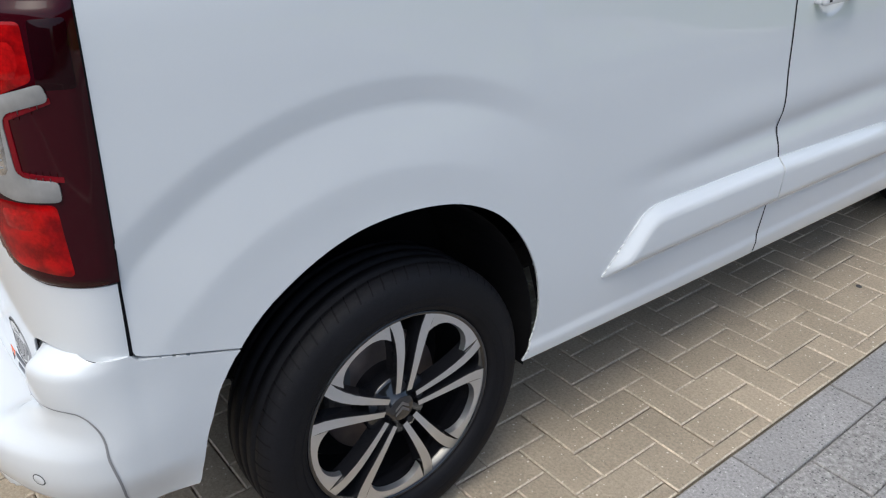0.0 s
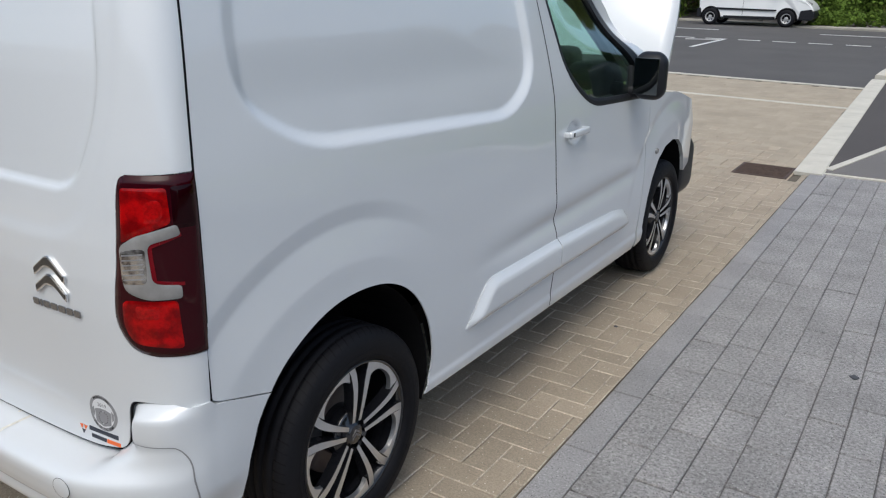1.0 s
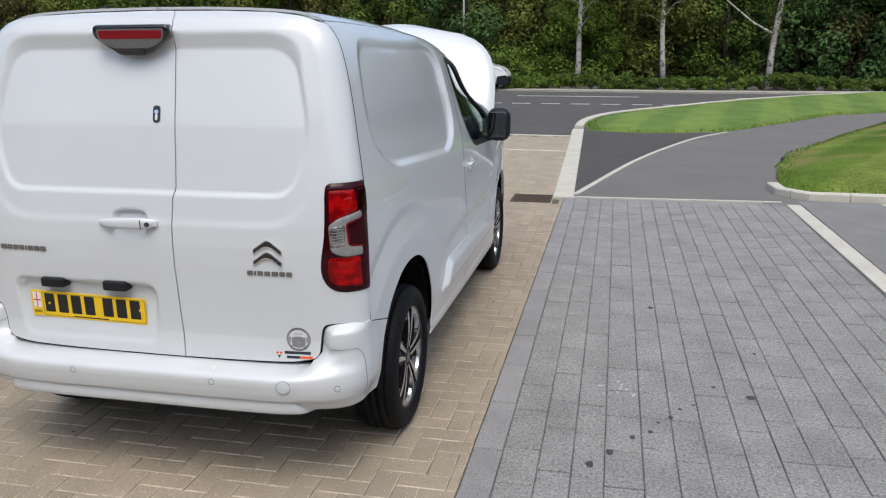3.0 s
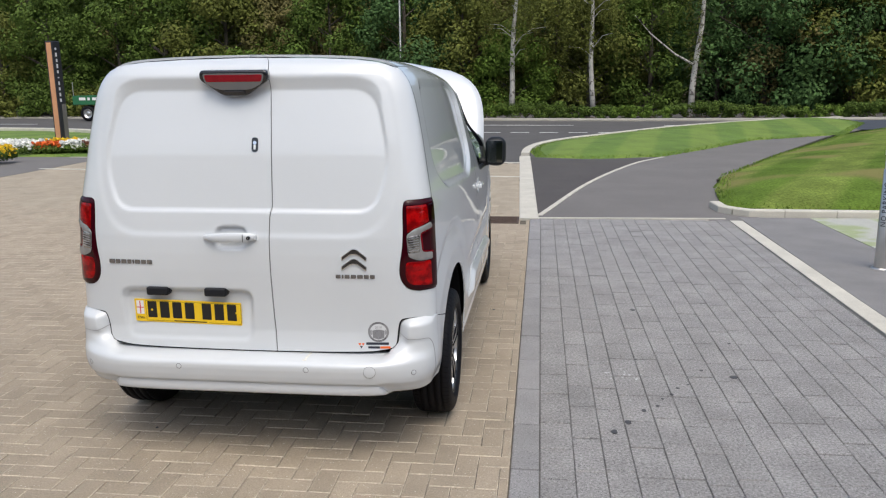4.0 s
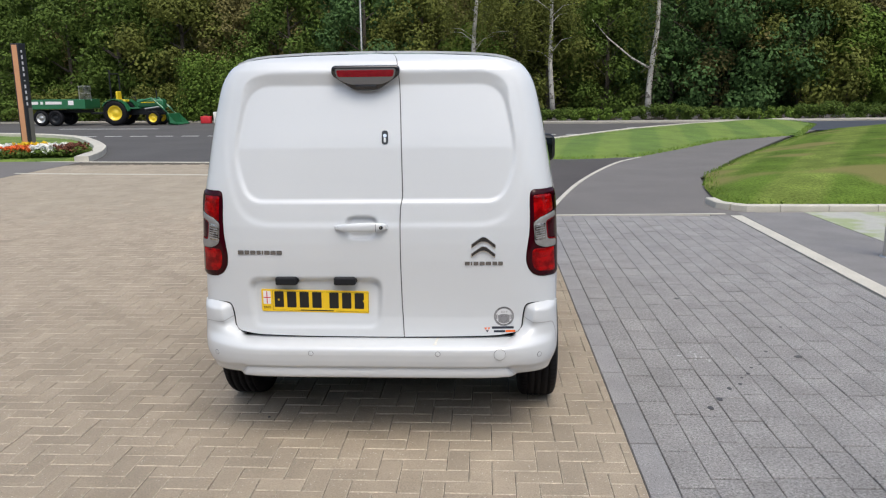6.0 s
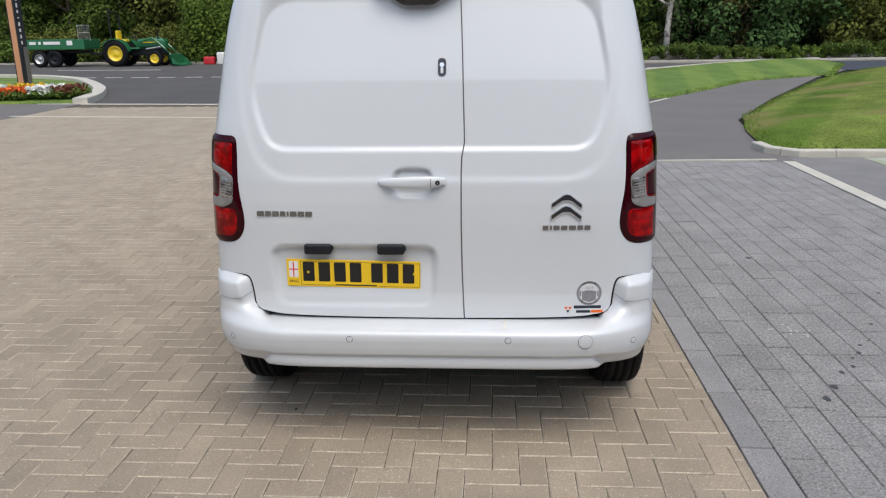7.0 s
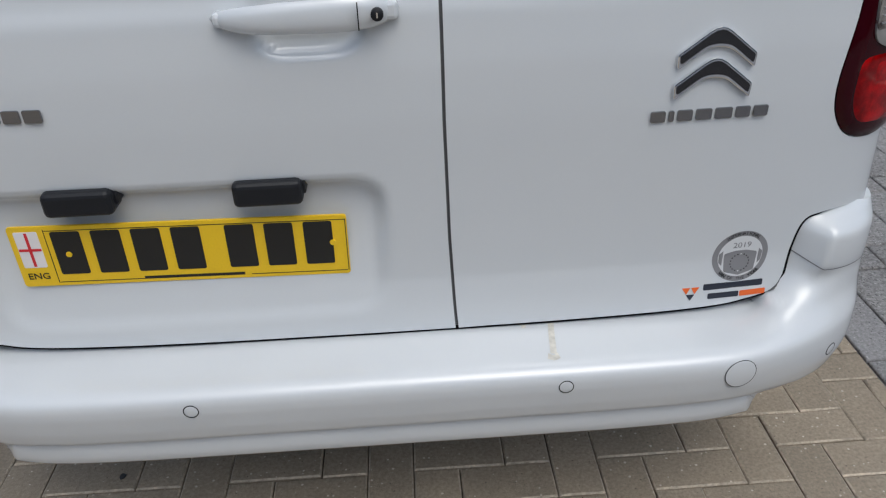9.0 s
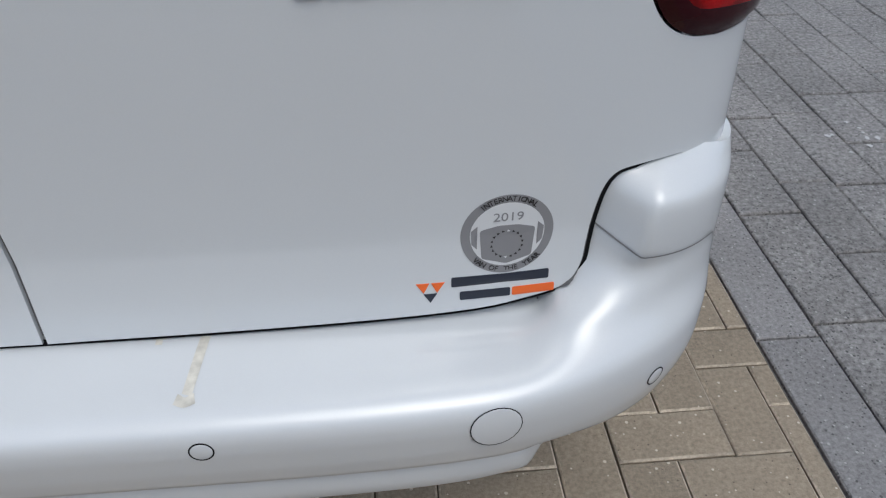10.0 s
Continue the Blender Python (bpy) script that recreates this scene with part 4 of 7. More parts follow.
PB = np.array([(0, 0.09, 0.345), (0.03, 0.055, 0.350), (0.05, 0.040, 0.358), (0.075, 0.028, 0.372), (0.082, 0.026, 0.377), (0.09, 0.026, 0.384), (0.13, 0.024, 0.425), (0.175, 0.028, 0.474), (0.205, 0.036, 0.508), (0.23, 0.047, 0.535), (0.27, 0.063, 0.566), (0.29, 0.070, 0.582), (0.32, 0.072, 0.610), (0.364, 0.0735, 0.654), (0.372, 0.0755, 0.661), (0.379, 0.081, 0.6665), (0.415, 0.112, 0.684), (0.435, 0.135, 0.692), (0.47, 0.18, 0.700)])


SEAM_U = [(z, x_to_u(x)) for x, z in LOW if 0.6 < x < 0.765] + [(0.70, x_to_u(0.79))]


def bumper_surface(u, v):
    s, au = np.where(u < 0, -1.0, 1.0), np.abs(u)
    fx, fy = np.interp(au, _u, _fx), np.interp(au, _u, _fy)
    up_ = sstep(v, 0.205, 0.262)
    low_ = sstep(v, 0.32, 0.26)
    mix_ = up_ * sstep((au - 0.630 + 0.035 * low_) / (0.056 + 0.085 * low_), 0, 1) + (1 - up_) * 0.4 * sstep(au, 0.56, 0.80)
    tip_ = 0.692 - 0.055 * np.clip(v / 0.085, 0, 1) ** 1.5
    mix_ = np.maximum(mix_, sstep(au - tip_, -0.034, 0.012) * sstep(v, 0.105, 0.085))
    y0 = (1 - mix_) * np.interp(v, PA[:, 0], PA[:, 1]) + mix_ * np.interp(v, PB[:, 0], PB[:, 1])
    z = (1 - mix_) * np.interp(v, PA[:, 0], PA[:, 2]) + mix_ * np.interp(v, PB[:, 0], PB[:, 2])
    xs_ = tab(z, SEAM_U)
    tuck = (1 - low_) * (1 - np.clip((au - xs_) / 0.046, 0, 1)) + low_ * sstep(au - xs_, 0.10, -0.03)
    tuck = tuck * sstep(v, 0.235, 0.31)
    ys = tab(z, YS)
    a = side_w(ys, z) + 0.005 + 0.006 * sstep(z, 0.64, 0.50) - 0.03 * sstep(z, 0.46, 0.34)
    fy = np.sqrt(np.maximum(0, 1 - np.minimum(fx, 1) ** (NSE + 8.0 * sstep(z, 0.50, 0.64))))
    y = ys - (ys - y0) * fy
    # behind the doors' skin inside their outline
    y = y + tuck * np.maximum(0, ys - (ys - tab(z, YR)) * np.interp(au, _u, _fy) + 0.014 - y)
    x = a * fx
    ahead = au > LU
    yy = ys + au - LU
    x = np.where(ahead, side_w(yy, z) + (0.005 + 0.006 * sstep(z, 0.64, 0.50)) * sstep(yy, 0.36, 0.222) - 0.03 * sstep(z, 0.46, 0.34) * sstep(yy, 0.36, 0.22), x)
    y = np.where(ahead, yy, y)
    return np.stack([s * x, y, z], 1)


def pb_v(z):
    return float(np.interp(z, PB[:, 2], PB[:, 0]))


_vv = np.linspace(0.28, 0.435, 200)
bt = []
for x, z in LOW:
    if x > 0.71:
        bt.append((x_to_u(x), pb_v(z) + 0.016))
        continue
    zz_ = bumper_surface(np.full(200, x_to_u(x)), _vv)[:, 2]
    bt.append((x_to_u(x) - 0.024 * float(sstep(x, 0.66, 0.69)), min(0.465, float(_vv[np.argmin(np.abs(zz_ - (z - 0.004)))]) + 0.035)))
bt += [(LU - 0.004, pb_v(0.684)), (LU + 0.001, pb_v(0.679)), (LU + 0.008, pb_v(0.6715)), (LU + 0.018, pb_v(0.669)), (LU + 0.093, pb_v(0.649)), (LU + 0.1735, pb_v(0.6278))]
bt += [(LU + p[0] - 0.222, pb_v(p[1])) for p in ARCH if p[1] < 0.625 and p[0] < 0.5][::-1]
bt += [(LU + 0.075, 0.066), (LU + 0.02, 0.060), (x_to_u(0.84), 0.046), (x_to_u(0.80), 0.028), (x_to_u(0.74), 0.008), (x_to_u(0.66), 0.0)]
bpoly = bt[::-1] + [(-u, v) for u, v in bt[1:]]
if sum(bpoly[i - 1][0] * bpoly[i][1] - bpoly[i][0] * bpoly[i - 1][1] for i in range(len(bpoly))) < 0:
    bpoly = bpoly[::-1]
bumper = part("rear_bumper", sheet(bpoly, bumper_surface, 0.0075, 0.03), BUMPER_PAINT, van, "white painted rear bumper with parking sensors")


def on_bumper(u, v, off=0.0):
    p, q, r = (bumper_surface(np.array([a]), np.array([b]))[0] for a, b in ((u, v), (u + 1e-3, v), (u, v + 1e-3)))
    n = np.cross(q - p, r - p)
    n /= np.linalg.norm(n)
    return Vector(p + n * off), Vector(n), Vector(q - p).normalized()


def stud(name, u, v, r, parent, lab, ring=0.0016):
    p, n, t = on_bumper(u, v, 0.0)
    b = n.cross(t)
    M = Matrix((t, b, n)).transposed().to_4x4()
    M.translation = p
    d = lathe([(0.0001, 0.0009), (r - ring - 0.001, 0.0009), (r - ring, 0.0005), (r - ring, -0.002)], 24, "z")
    bmesh.ops.transform(d, matrix=M, verts=d.verts)
    ob = part(name, d, BUMPER_PAINT, parent, lab, True)
    g_ = lathe([(r - ring, 0.0004), (r, 0.0004), (r, -0.0004)], 24, "z")
    bmesh.ops.transform(g_, matrix=M, verts=g_.verts)
    part("gap", g_, DARK, ob)


for x, v in ((0.290, 0.184), (-0.294, 0.184), (0.757, 0.154), (-0.760, 0.154)):
    stud("parking_sensor", x_to_u(x), v, 0.0125, bumper, "round white parking sensor")
stud("tow_cover", x_to_u(0.572), 0.178, 0.0275, bumper, "round towing-eye cover", 0.0010)

# ---- the white van: fittings ----
def on_rear(x, z, off=0.0):
    u = x_to_u(x, float(side_w(tab(z, YS), z)))
    p = rear_surface(np.array([u]), np.array([z]))[0]
    return Vector((x, p[1] - off, z))


def rear_place(x, z, off=0.0, tilt=None):
    """A frame on the rear doors: local x to the right, local y up, local z out towards the back."""
    p = on_rear(x, z, off)
    a, b = on_rear(x, z - 0.03), on_rear(x, z + 0.03)
    l, r = on_rear(x - 0.03, z), on_rear(x + 0.03, z)
    up, rt = (b - a).normalized(), (r - l).normalized()
    n = rt.cross(up).normalized()
    up = n.cross(rt)
    M = Matrix((rt, up, n)).transposed().to_4x4()
    M.translation = p
    return M


def flat_bm(outline, h, M, bevel=0.0):
    """A flat piece of thickness h standing on the plane of M."""
    bm = prism([(x, z) for x, z in outline], 0, 1, None)
    for v in bm.verts:
        x, y, z = v.co
        v.co = (x, z, h * y)
    bmesh.ops.recalc_face_normals(bm, faces=bm.faces)
    if bevel:
        top = [e for e in bm.edges if all(abs(v.co.z - h) < 1e-6 for v in e.verts)]
        bmesh.ops.bevel(bm, geom=top, offset=bevel, segments=2, affect="EDGES", profile=0.6)
    bmesh.ops.transform(bm, matrix=M, verts=bm.verts)
    return bm


def rect(w, h, r=0.0, cx=0.0, cy=0.0):
    o = [(cx - w / 2, cy - h / 2), (cx + w / 2, cy - h / 2), (cx + w / 2, cy + h / 2), (cx - w / 2, cy + h / 2)]
    return rounded(o, r, 4) if r else o


def disc(r, n=32, cx=0.0, cy=0.0, a0=0.0, a1=360.0):
    return [(cx + r * math.cos(radians(a0 + (a1 - a0) * k / n)), cy + r * math.sin(radians(a0 + (a1 - a0) * k / n))) for k in range(n if a1 - a0 >= 360 else n + 1)]


# handle of the big rear door: a curved bar with a lock at its end
hb = bmesh.new()
rings = []
for k in range(25):
    t = k / 24
    x = -0.188 + 0.254 * t
    h = 0.0205 * (1 - abs(2 * t - 1) ** 3.2) ** 0.5 * (0.85 + 0.35 * t) + 0.001
    out = 0.034 * (1 - abs(2 * t - 1) ** 4) ** 0.7 + 0.006
    base = on_rear(-0.062, 1.058).y - 0.020
    cy, cz = base + 0.016 - out, 1.058 + 0.004 * t
    rings.append([hb.verts.new((x, cy + 0.010 * math.cos(a), cz + h * math.sin(a))) for a in [2 * math.pi * i / 14 for i in range(14)]])
for r0, r1 in zip(rings, rings[1:]):
    for i in range(14):
        hb.faces.new((r0[i], r0[(i + 1) % 14], r1[(i + 1) % 14], r1[i]))
hb.faces.new(rings[0])
hb.faces.new(rings[-1][::-1])
bmesh.ops.recalc_face_normals(hb, faces=hb.faces)
handle = part("door_handle", hb, PAINT, door_l, "white pull handle with a key lock", True)
part("handle_mount", box((-0.165, 0.085, 1.058), (0.035, 0.03, 0.02), 0.006), PAINT, handle)
part("handle_mount", box((0.040, 0.085, 1.061), (0.05, 0.03, 0.026), 0.006), PAINT, handle)
d = lathe([(0.0001, 0), (0.0070, 0), (0.0085, 0.002), (0.0085, 0.010)], 24, "y")
bmesh.ops.translate(d, vec=(0.037, 0.0455, 1.062), verts=d.verts)
part("key_lock", d, PLASTIC, handle, "black key lock", True)
part("key_slot", box((0.037, 0.0452, 1.062), (0.002, 0.001, 0.007)), CHROME, handle)
part("handle_gap", box((0.012, 0.0478, 1.061), (0.0015, 0.004, 0.036)), DARK, handle)

lk = flat_bm(rect(0.030, 0.066, 0.0145), 0.003, rear_place(0.052, 1.468), 0.001)
lock = part("lock_plate", lk, GLOSS_BLACK, door_l, "black oval lock plate")
part("lock_barrel", flat_bm(disc(0.0085, 20, 0, 0.008), 0.0045, rear_place(0.052, 1.468)), CHROME, lock)
part("lock_slot", flat_bm(rect(0.010, 0.022, 0.004, 0, -0.012), 0.004, rear_place(0.052, 1.468)), LIGHT_INK, lock)

# high brake lamp
M = rear_place(-0.032, 1.745, 0.0)
M = Matrix.Translation((0, -0.012, 0)) @ M
hbody = flat_bm(rounded([(-0.158, 0.055), (-0.160, 0.012), (-0.055, -0.058), (0.055, -0.058), (0.160, 0.012), (0.158, 0.055)], [0.02, 0.04, 0.02, 0.02, 0.04, 0.02], 5), 0.034, M, 0.010)
hb_ = part("high_brake_lamp", hbody, GLOSS_BLACK, door_l, "dark grey housing with a red brake light", True)
part("red_lens", flat_bm(rounded([(-0.135, 0.036), (-0.128, 0.004), (0.128, 0.004), (0.135, 0.036)], 0.01, 4), 0.0365, M, 0.002), RED_DIM, hb_, "long red brake lens")
part("silver_rim", join(flat_bm(rounded([(-0.142, 0.042), (-0.134, -0.002), (-0.075, -0.030), (0.075, -0.030), (0.134, -0.002), (0.142, 0.042)], [0.012, 0.02, 0.02, 0.02, 0.02, 0.012], 4), 0.0355, M)), mat("lamp_rim", (0.22, 0.22, 0.23), rough=0.25, metal=0.6), hb_)
part("camera_pod", flat_bm(rect(0.10, 0.02, 0.006, 0, -0.043), 0.040, M, 0.004), GLOSS_BLACK, hb_, "small black camera pod")

# plate with plain bars, and its two lamps
M = Matrix.Translation((-0.298, on_rear(-0.298, 0.695).y - 0.006, 0.695)) @ pose(0, 0, 0, 93, 0, 0) @ pose(0, 0, 0, 0, 0, -1.2)
plate = part("number_plate", flat_bm(rect(0.520, 0.111, 0.006), 0.004, M, 0.0008), YELLOW, door_l, "yellow plate with plain black bars")
x = -0.199
for k, (w, gap) in enumerate(((0.050, 0.011), (0.050, 0.011), (0.050, 0.011), (0.050, 0.033), (0.050, 0.011), (0.050, 0.011), (0.050, 0.011))):
    part("plate_bar", flat_bm(rect(w - 0.005, 0.079, 0.004, x + w / 2, 0.006), 0.0047, M), INK, plate)
    x += w + gap
for o in (rect(0.462, 0.0012, 0, 0.027, 0.0475), rect(0.17, 0.0012, 0, -0.118, -0.0485), rect(0.155, 0.0012, 0, 0.178, -0.0485), rect(0.0012, 0.096, 0, 0.2575, 0), rect(0.0012, 0.1, 0, -0.205, 0)):
    part("border_line", flat_bm(o, 0.0044, M), INK, plate)
part("dealer_bar", flat_bm(rect(0.16, 0.005, 0, 0.01, -0.0465), 0.0045, M), INK, plate)
part("flag_field", flat_bm(rect(0.036, 0.066, 0.003, -0.233, 0.014), 0.0045, M), FLAG_WHITE, plate, "white flag panel with a red cross")
part("flag_cross", flat_bm(rect(0.0045, 0.062, 0, -0.233, 0.014), 0.0048, M), FLAG_RED, plate)
part("flag_cross", flat_bm(rect(0.034, 0.0045, 0, -0.233, 0.014), 0.0050, M), FLAG_RED, plate)
letters("ENG", 0.0165, INK, plate, M @ pose(-0.233, -0.036, 0.0045), depth=0.0004, squash=1.05)
for px, py in ((-0.176, 0.004), (0.236, 0.006)):
    part("plate_screw", flat_bm(disc(0.005, 14, px, py), 0.0062, M, 0.001), YELLOW, plate)
for cx in (-0.427, -0.147):
    y_ = on_rear(cx, 0.795).y
    part("plate_lamp", join(box((cx, y_ - 0.018, 0.800), (0.104, 0.052, 0.040), 0.009, segs=3), box((cx + 0.053, y_ - 0.012, 0.802), (0.006, 0.03, 0.020), 0.002)), PLASTIC, door_l, "black plate lamp housing")

# badge of two chevrons, and the wording beside it as plain bars
def chevron(z0):
    return [(0, z0 + 0.036), (0.058, z0 - 0.008), (0.057, z0 - 0.030), (0.018, z0 - 0.001), (0, z0 + 0.002), (-0.018, z0 - 0.001), (-0.057, z0 - 0.030), (-0.058, z0 - 0.008)]


Mb = rear_place(0.510, 0.972, 0.0) @ pose(0, 0, 0, 0, 0, -1.5)
for z0 in (0.013, -0.031):
    o = rounded(chevron(z0), [0.02, 0.004, 0.006, 0.02, 0.01, 0.02, 0.006, 0.004], 4)
    ch = part("chevron_badge", flat_bm(o, 0.006, Mb, 0.002), CHROME, door_r, "black chevron with a chrome edge")
    fo_ = [(0, z0 + 0.0318), (0.0545, z0 - 0.0095), (0.0535, z0 - 0.0225), (0.018, z0 + 0.0045), (0, z0 + 0.0074), (-0.018, z0 + 0.0045), (-0.0535, z0 - 0.0225), (-0.0545, z0 - 0.0095)]
    part("black_face", flat_bm(rounded(fo_, [0.018, 0.003, 0.005, 0.02, 0.01, 0.02, 0.005, 0.003], 4), 0.0072, Mb), GLOSS_BLACK, ch)


def word_bars(x, z, widths, h, gap, material, parent, name, label, depth=0.003, slope=0.0):
    M_ = rear_place(x, z)
    tot = sum(widths) + gap * (len(widths) - 1)
    first, px = None, -tot / 2
    for w in widths:
        ob = part(name, flat_bm(rect(w, h, 0.003, px + w / 2, slope * px), depth, M_, 0.0006 if depth > 0.002 else 0), material, parent, label if first is None else "")
        first = first or ob
        px += w + gap


word_bars(0.512, 0.886, (0.022, 0.008, 0.023, 0.024, 0.026, 0.022, 0.022), 0.017, 0.005, BADGE, door_r, "badge_bar", "chrome badge bar")
word_bars(-0.547, 0.938, (0.028, 0.023, 0.026, 0.021, 0.008, 0.026, 0.025, 0.026), 0.019, 0.0045, BADGE, door_l, "badge_bar", "chrome badge bar")

def skin(outline, h, x0, z0, rings=3):
    """A thin sticker that lies on the curved door: outline round (x0, z0), h proud of it."""
    o = np.array(outline)
    c = o.mean(0)
    bm = bmesh.new()
    at = lambda p: on_rear(x0 + p[0], z0 + p[1], h)
    mid = bm.verts.new(at(c))
    prev = None
    for k in range(1, rings + 1):
        ring = [bm.verts.new(at(c + (p - c) * k / rings)) for p in o]
        for i in range(len(o)):
            j = (i + 1) % len(o)
            bm.faces.new((mid, ring[i], ring[j]) if prev is None else (prev[i], ring[i], ring[j], prev[j]))
        prev = ring
    low = [bm.verts.new(at(p) + Vector((0, h + 0.0004, 0))) for p in o]
    for i in range(len(o)):
        j = (i + 1) % len(o)
        bm.faces.new((prev[i], low[i], low[j], prev[j]))
    bmesh.ops.recalc_face_normals(bm, faces=bm.faces)
    return bm


# award sticker
Ms = rear_place(0.607, 0.624)
stk = part("award_sticker", skin(disc(0.048, 48), 0.0006, 0.607, 0.624), GREY_INK, door_r, "round grey award sticker with a steering wheel")
part("sticker_field", skin(disc(0.0385, 40), 0.0010, 0.607, 0.624), LIGHT_INK, stk)
part("wheel_base", skin(rounded([(-0.026, -0.028), (-0.0285, 0.006), (-0.010, 0.011), (0.010, 0.011), (0.0285, 0.006), (0.026, -0.028), (0.0, -0.036)], 0.003, 3), 0.0014, 0.607, 0.624), GREY_INK, stk)
for sx in (-1, 1):
    part("wheel_spoke", skin([(sx * 0.031, -0.016), (sx * 0.0365, -0.010), (sx * 0.0375, 0.006), (sx * 0.031, 0.012)], 0.0015, 0.607, 0.624), GREY_INK, stk)
for k in range(18):
    a = radians(20 * k)
    part("laurel_leaf", skin([(0.0175 * math.cos(a) * 0.9, 0.0175 * math.sin(a) * 0.9 - 0.012), (0.0175 * math.cos(a + 0.16), 0.0175 * math.sin(a + 0.16) - 0.012), (0.0175 * math.cos(a + 0.2) * 0.86, 0.0175 * math.sin(a + 0.2) * 0.86 - 0.012)], 0.0018, 0.607, 0.624), LIGHT_INK if k % 9 == 4 else INK, stk)
letters("2019", 0.0145, GREY_INK, stk, Ms @ pose(0, 0.021, 0.0022), depth=0.0003, squash=1.1)
for text, a0, a1, rr, turn in (("INTERNATIONAL", 128, 52, 0.0432, -90), ("VAN OF THE YEAR", 222, 318, 0.0436, 90)):
    n = len(text)
    for k, chx in enumerate(text):
        if chx == " ":
            continue
        a = a0 + (a1 - a0) * k / (n - 1)
        letters(chx, 0.0085, INK, stk, Ms @ pose(rr * math.cos(radians(a)), rr * math.sin(radians(a)), 0.0030, 0, 0, a + turn), depth=0.0003)

# dealer sticker as plain shapes
Md = rear_place(0.584, 0.560)
for o, mt in (([(-0.071, 0.010), (-0.057, 0.010), (-0.063, -0.002)], ORANGE), ([(-0.055, 0.010), (-0.041, 0.010), (-0.049, -0.002)], ORANGE), ([(-0.063, -0.003), (-0.049, -0.003), (-0.056, -0.014)], NAVY)):
    part("sticker_triangle", skin(o, 0.0008, 0.584, 0.560), mt, door_r)
for o, mt in ((rect(0.104, 0.0115, 0.002, 0.018, 0.009), NAVY), (rect(0.054, 0.010, 0.002, 0.002, -0.0085), NAVY), (rect(0.046, 0.010, 0.002, 0.054, -0.0085), ORANGE)):
    part("sticker_bar", skin(o, 0.0008, 0.584, 0.560), mt, door_r)

# seam of the lower bumper corner: its shade drawn as strips on the surface
def groove(pts, surf, width, parent, name="panel_gap"):
    P = smooth_line(pts, 6)
    a, b = ribbon(P, width / 2)
    V = np.concatenate([surf(a[:, 0], a[:, 1]), surf(b[:, 0], b[:, 1])])
    return V, [[i, i + 1, len(a) + i + 1, len(a) + i] for i in range(len(a) - 1)]


def bump_off(u, v, h=0.0009):
    p, q, r = bumper_surface(u, v), bumper_surface(u + 1e-3, v), bumper_surface(u, v + 1e-3)
    n = np.cross(q - p, r - p)
    n /= np.linalg.norm(n, axis=1)[:, None] + 1e-12
    return p + n * h


# greys of the strips that draw the shade in the bumper's seams
GAP = mat("corner_shade_grey", (0.22, 0.22, 0.225), rough=0.8)
SOFT_GAP = mat("lip_shade_grey", (0.34, 0.345, 0.35), rough=0.8)
for s in (1, -1):
    V, F = groove([(s * 0.684, 0.331), (s * 0.700, 0.3235), (s * 0.731, 0.309), (s * 0.739, 0.307), (s * 0.76, 0.306), (s * x_to_u(0.80), 0.306), (s * (LU - 0.085), 0.306)], bump_off, 0.0022, bumper)
    raw("panel_gap", V, F, GAP, bumper)
    V, F = groove([(s * (LU - 0.085), 0.306), (s * (LU - 0.068), 0.300), (s * (LU - 0.054), 0.272), (s * (LU - 0.042), 0.215), (s * (LU - 0.034), 0.15), (s * (LU - 0.030), 0.09)], bump_off, 0.0028, bumper)
    raw("panel_gap", V, F, GAP, bumper)
V, F = groove([(-0.684, 0.012), (-0.664, 0.052), (-0.635, 0.077), (-0.60, 0.0815), (-0.3, 0.0815), (0.3, 0.0815), (0.60, 0.0815), (0.635, 0.077), (0.664, 0.052), (0.684, 0.012)], bump_off, 0.002, bumper)
raw("panel_gap", V, F, SOFT_GAP, bumper)
def pod_seam(u, z):
    """The line where a rear door meets the bumper: on whichever of the two stands proud."""
    d = rear_surface(u, z)
    out = []
    for k in range(len(u)):
        q = bumper_surface(np.full(len(_vv), u[k]), _vv)
        j = int(np.argmin(np.abs(q[:, 2] - z[k])))
        out.append((d[k, 0], min(d[k, 1] + 0.002, q[j, 1] - 0.0008), z[k]))
    return np.array(out)


_vv = np.linspace(0.25, 0.465, 260)
# grey line drawn for the shade along the rear doors' lower edge
for s in (1, -1):
    V, F = groove([(s * x_to_u(x), z) for x, z in LOW[15::2] if x < 0.765], pod_seam, 0.0036, bumper)
    raw("panel_gap", V, F, GAP_SHADE, bumper)
stain = mat("dry_drip", (0.57, 0.55, 0.49), rough=0.4, var=0.3, var_scale=60)
for pts, w in (([(0.286, 0.296), (0.281, 0.268), (0.276, 0.243)], 0.010), ([(0.266, 0.2405), (0.275, 0.2375), (0.284, 0.2405)], 0.008), ([(0.238, 0.297), (0.238, 0.285)], 0.013), ([(0.238, 0.285), (0.238, 0.279)], 0.007)):
    V, F = groove(pts, lambda u, v: bump_off(u, v, 0.0007), w, bumper)
    raw("drip_stain", V, F, stain, bumper)

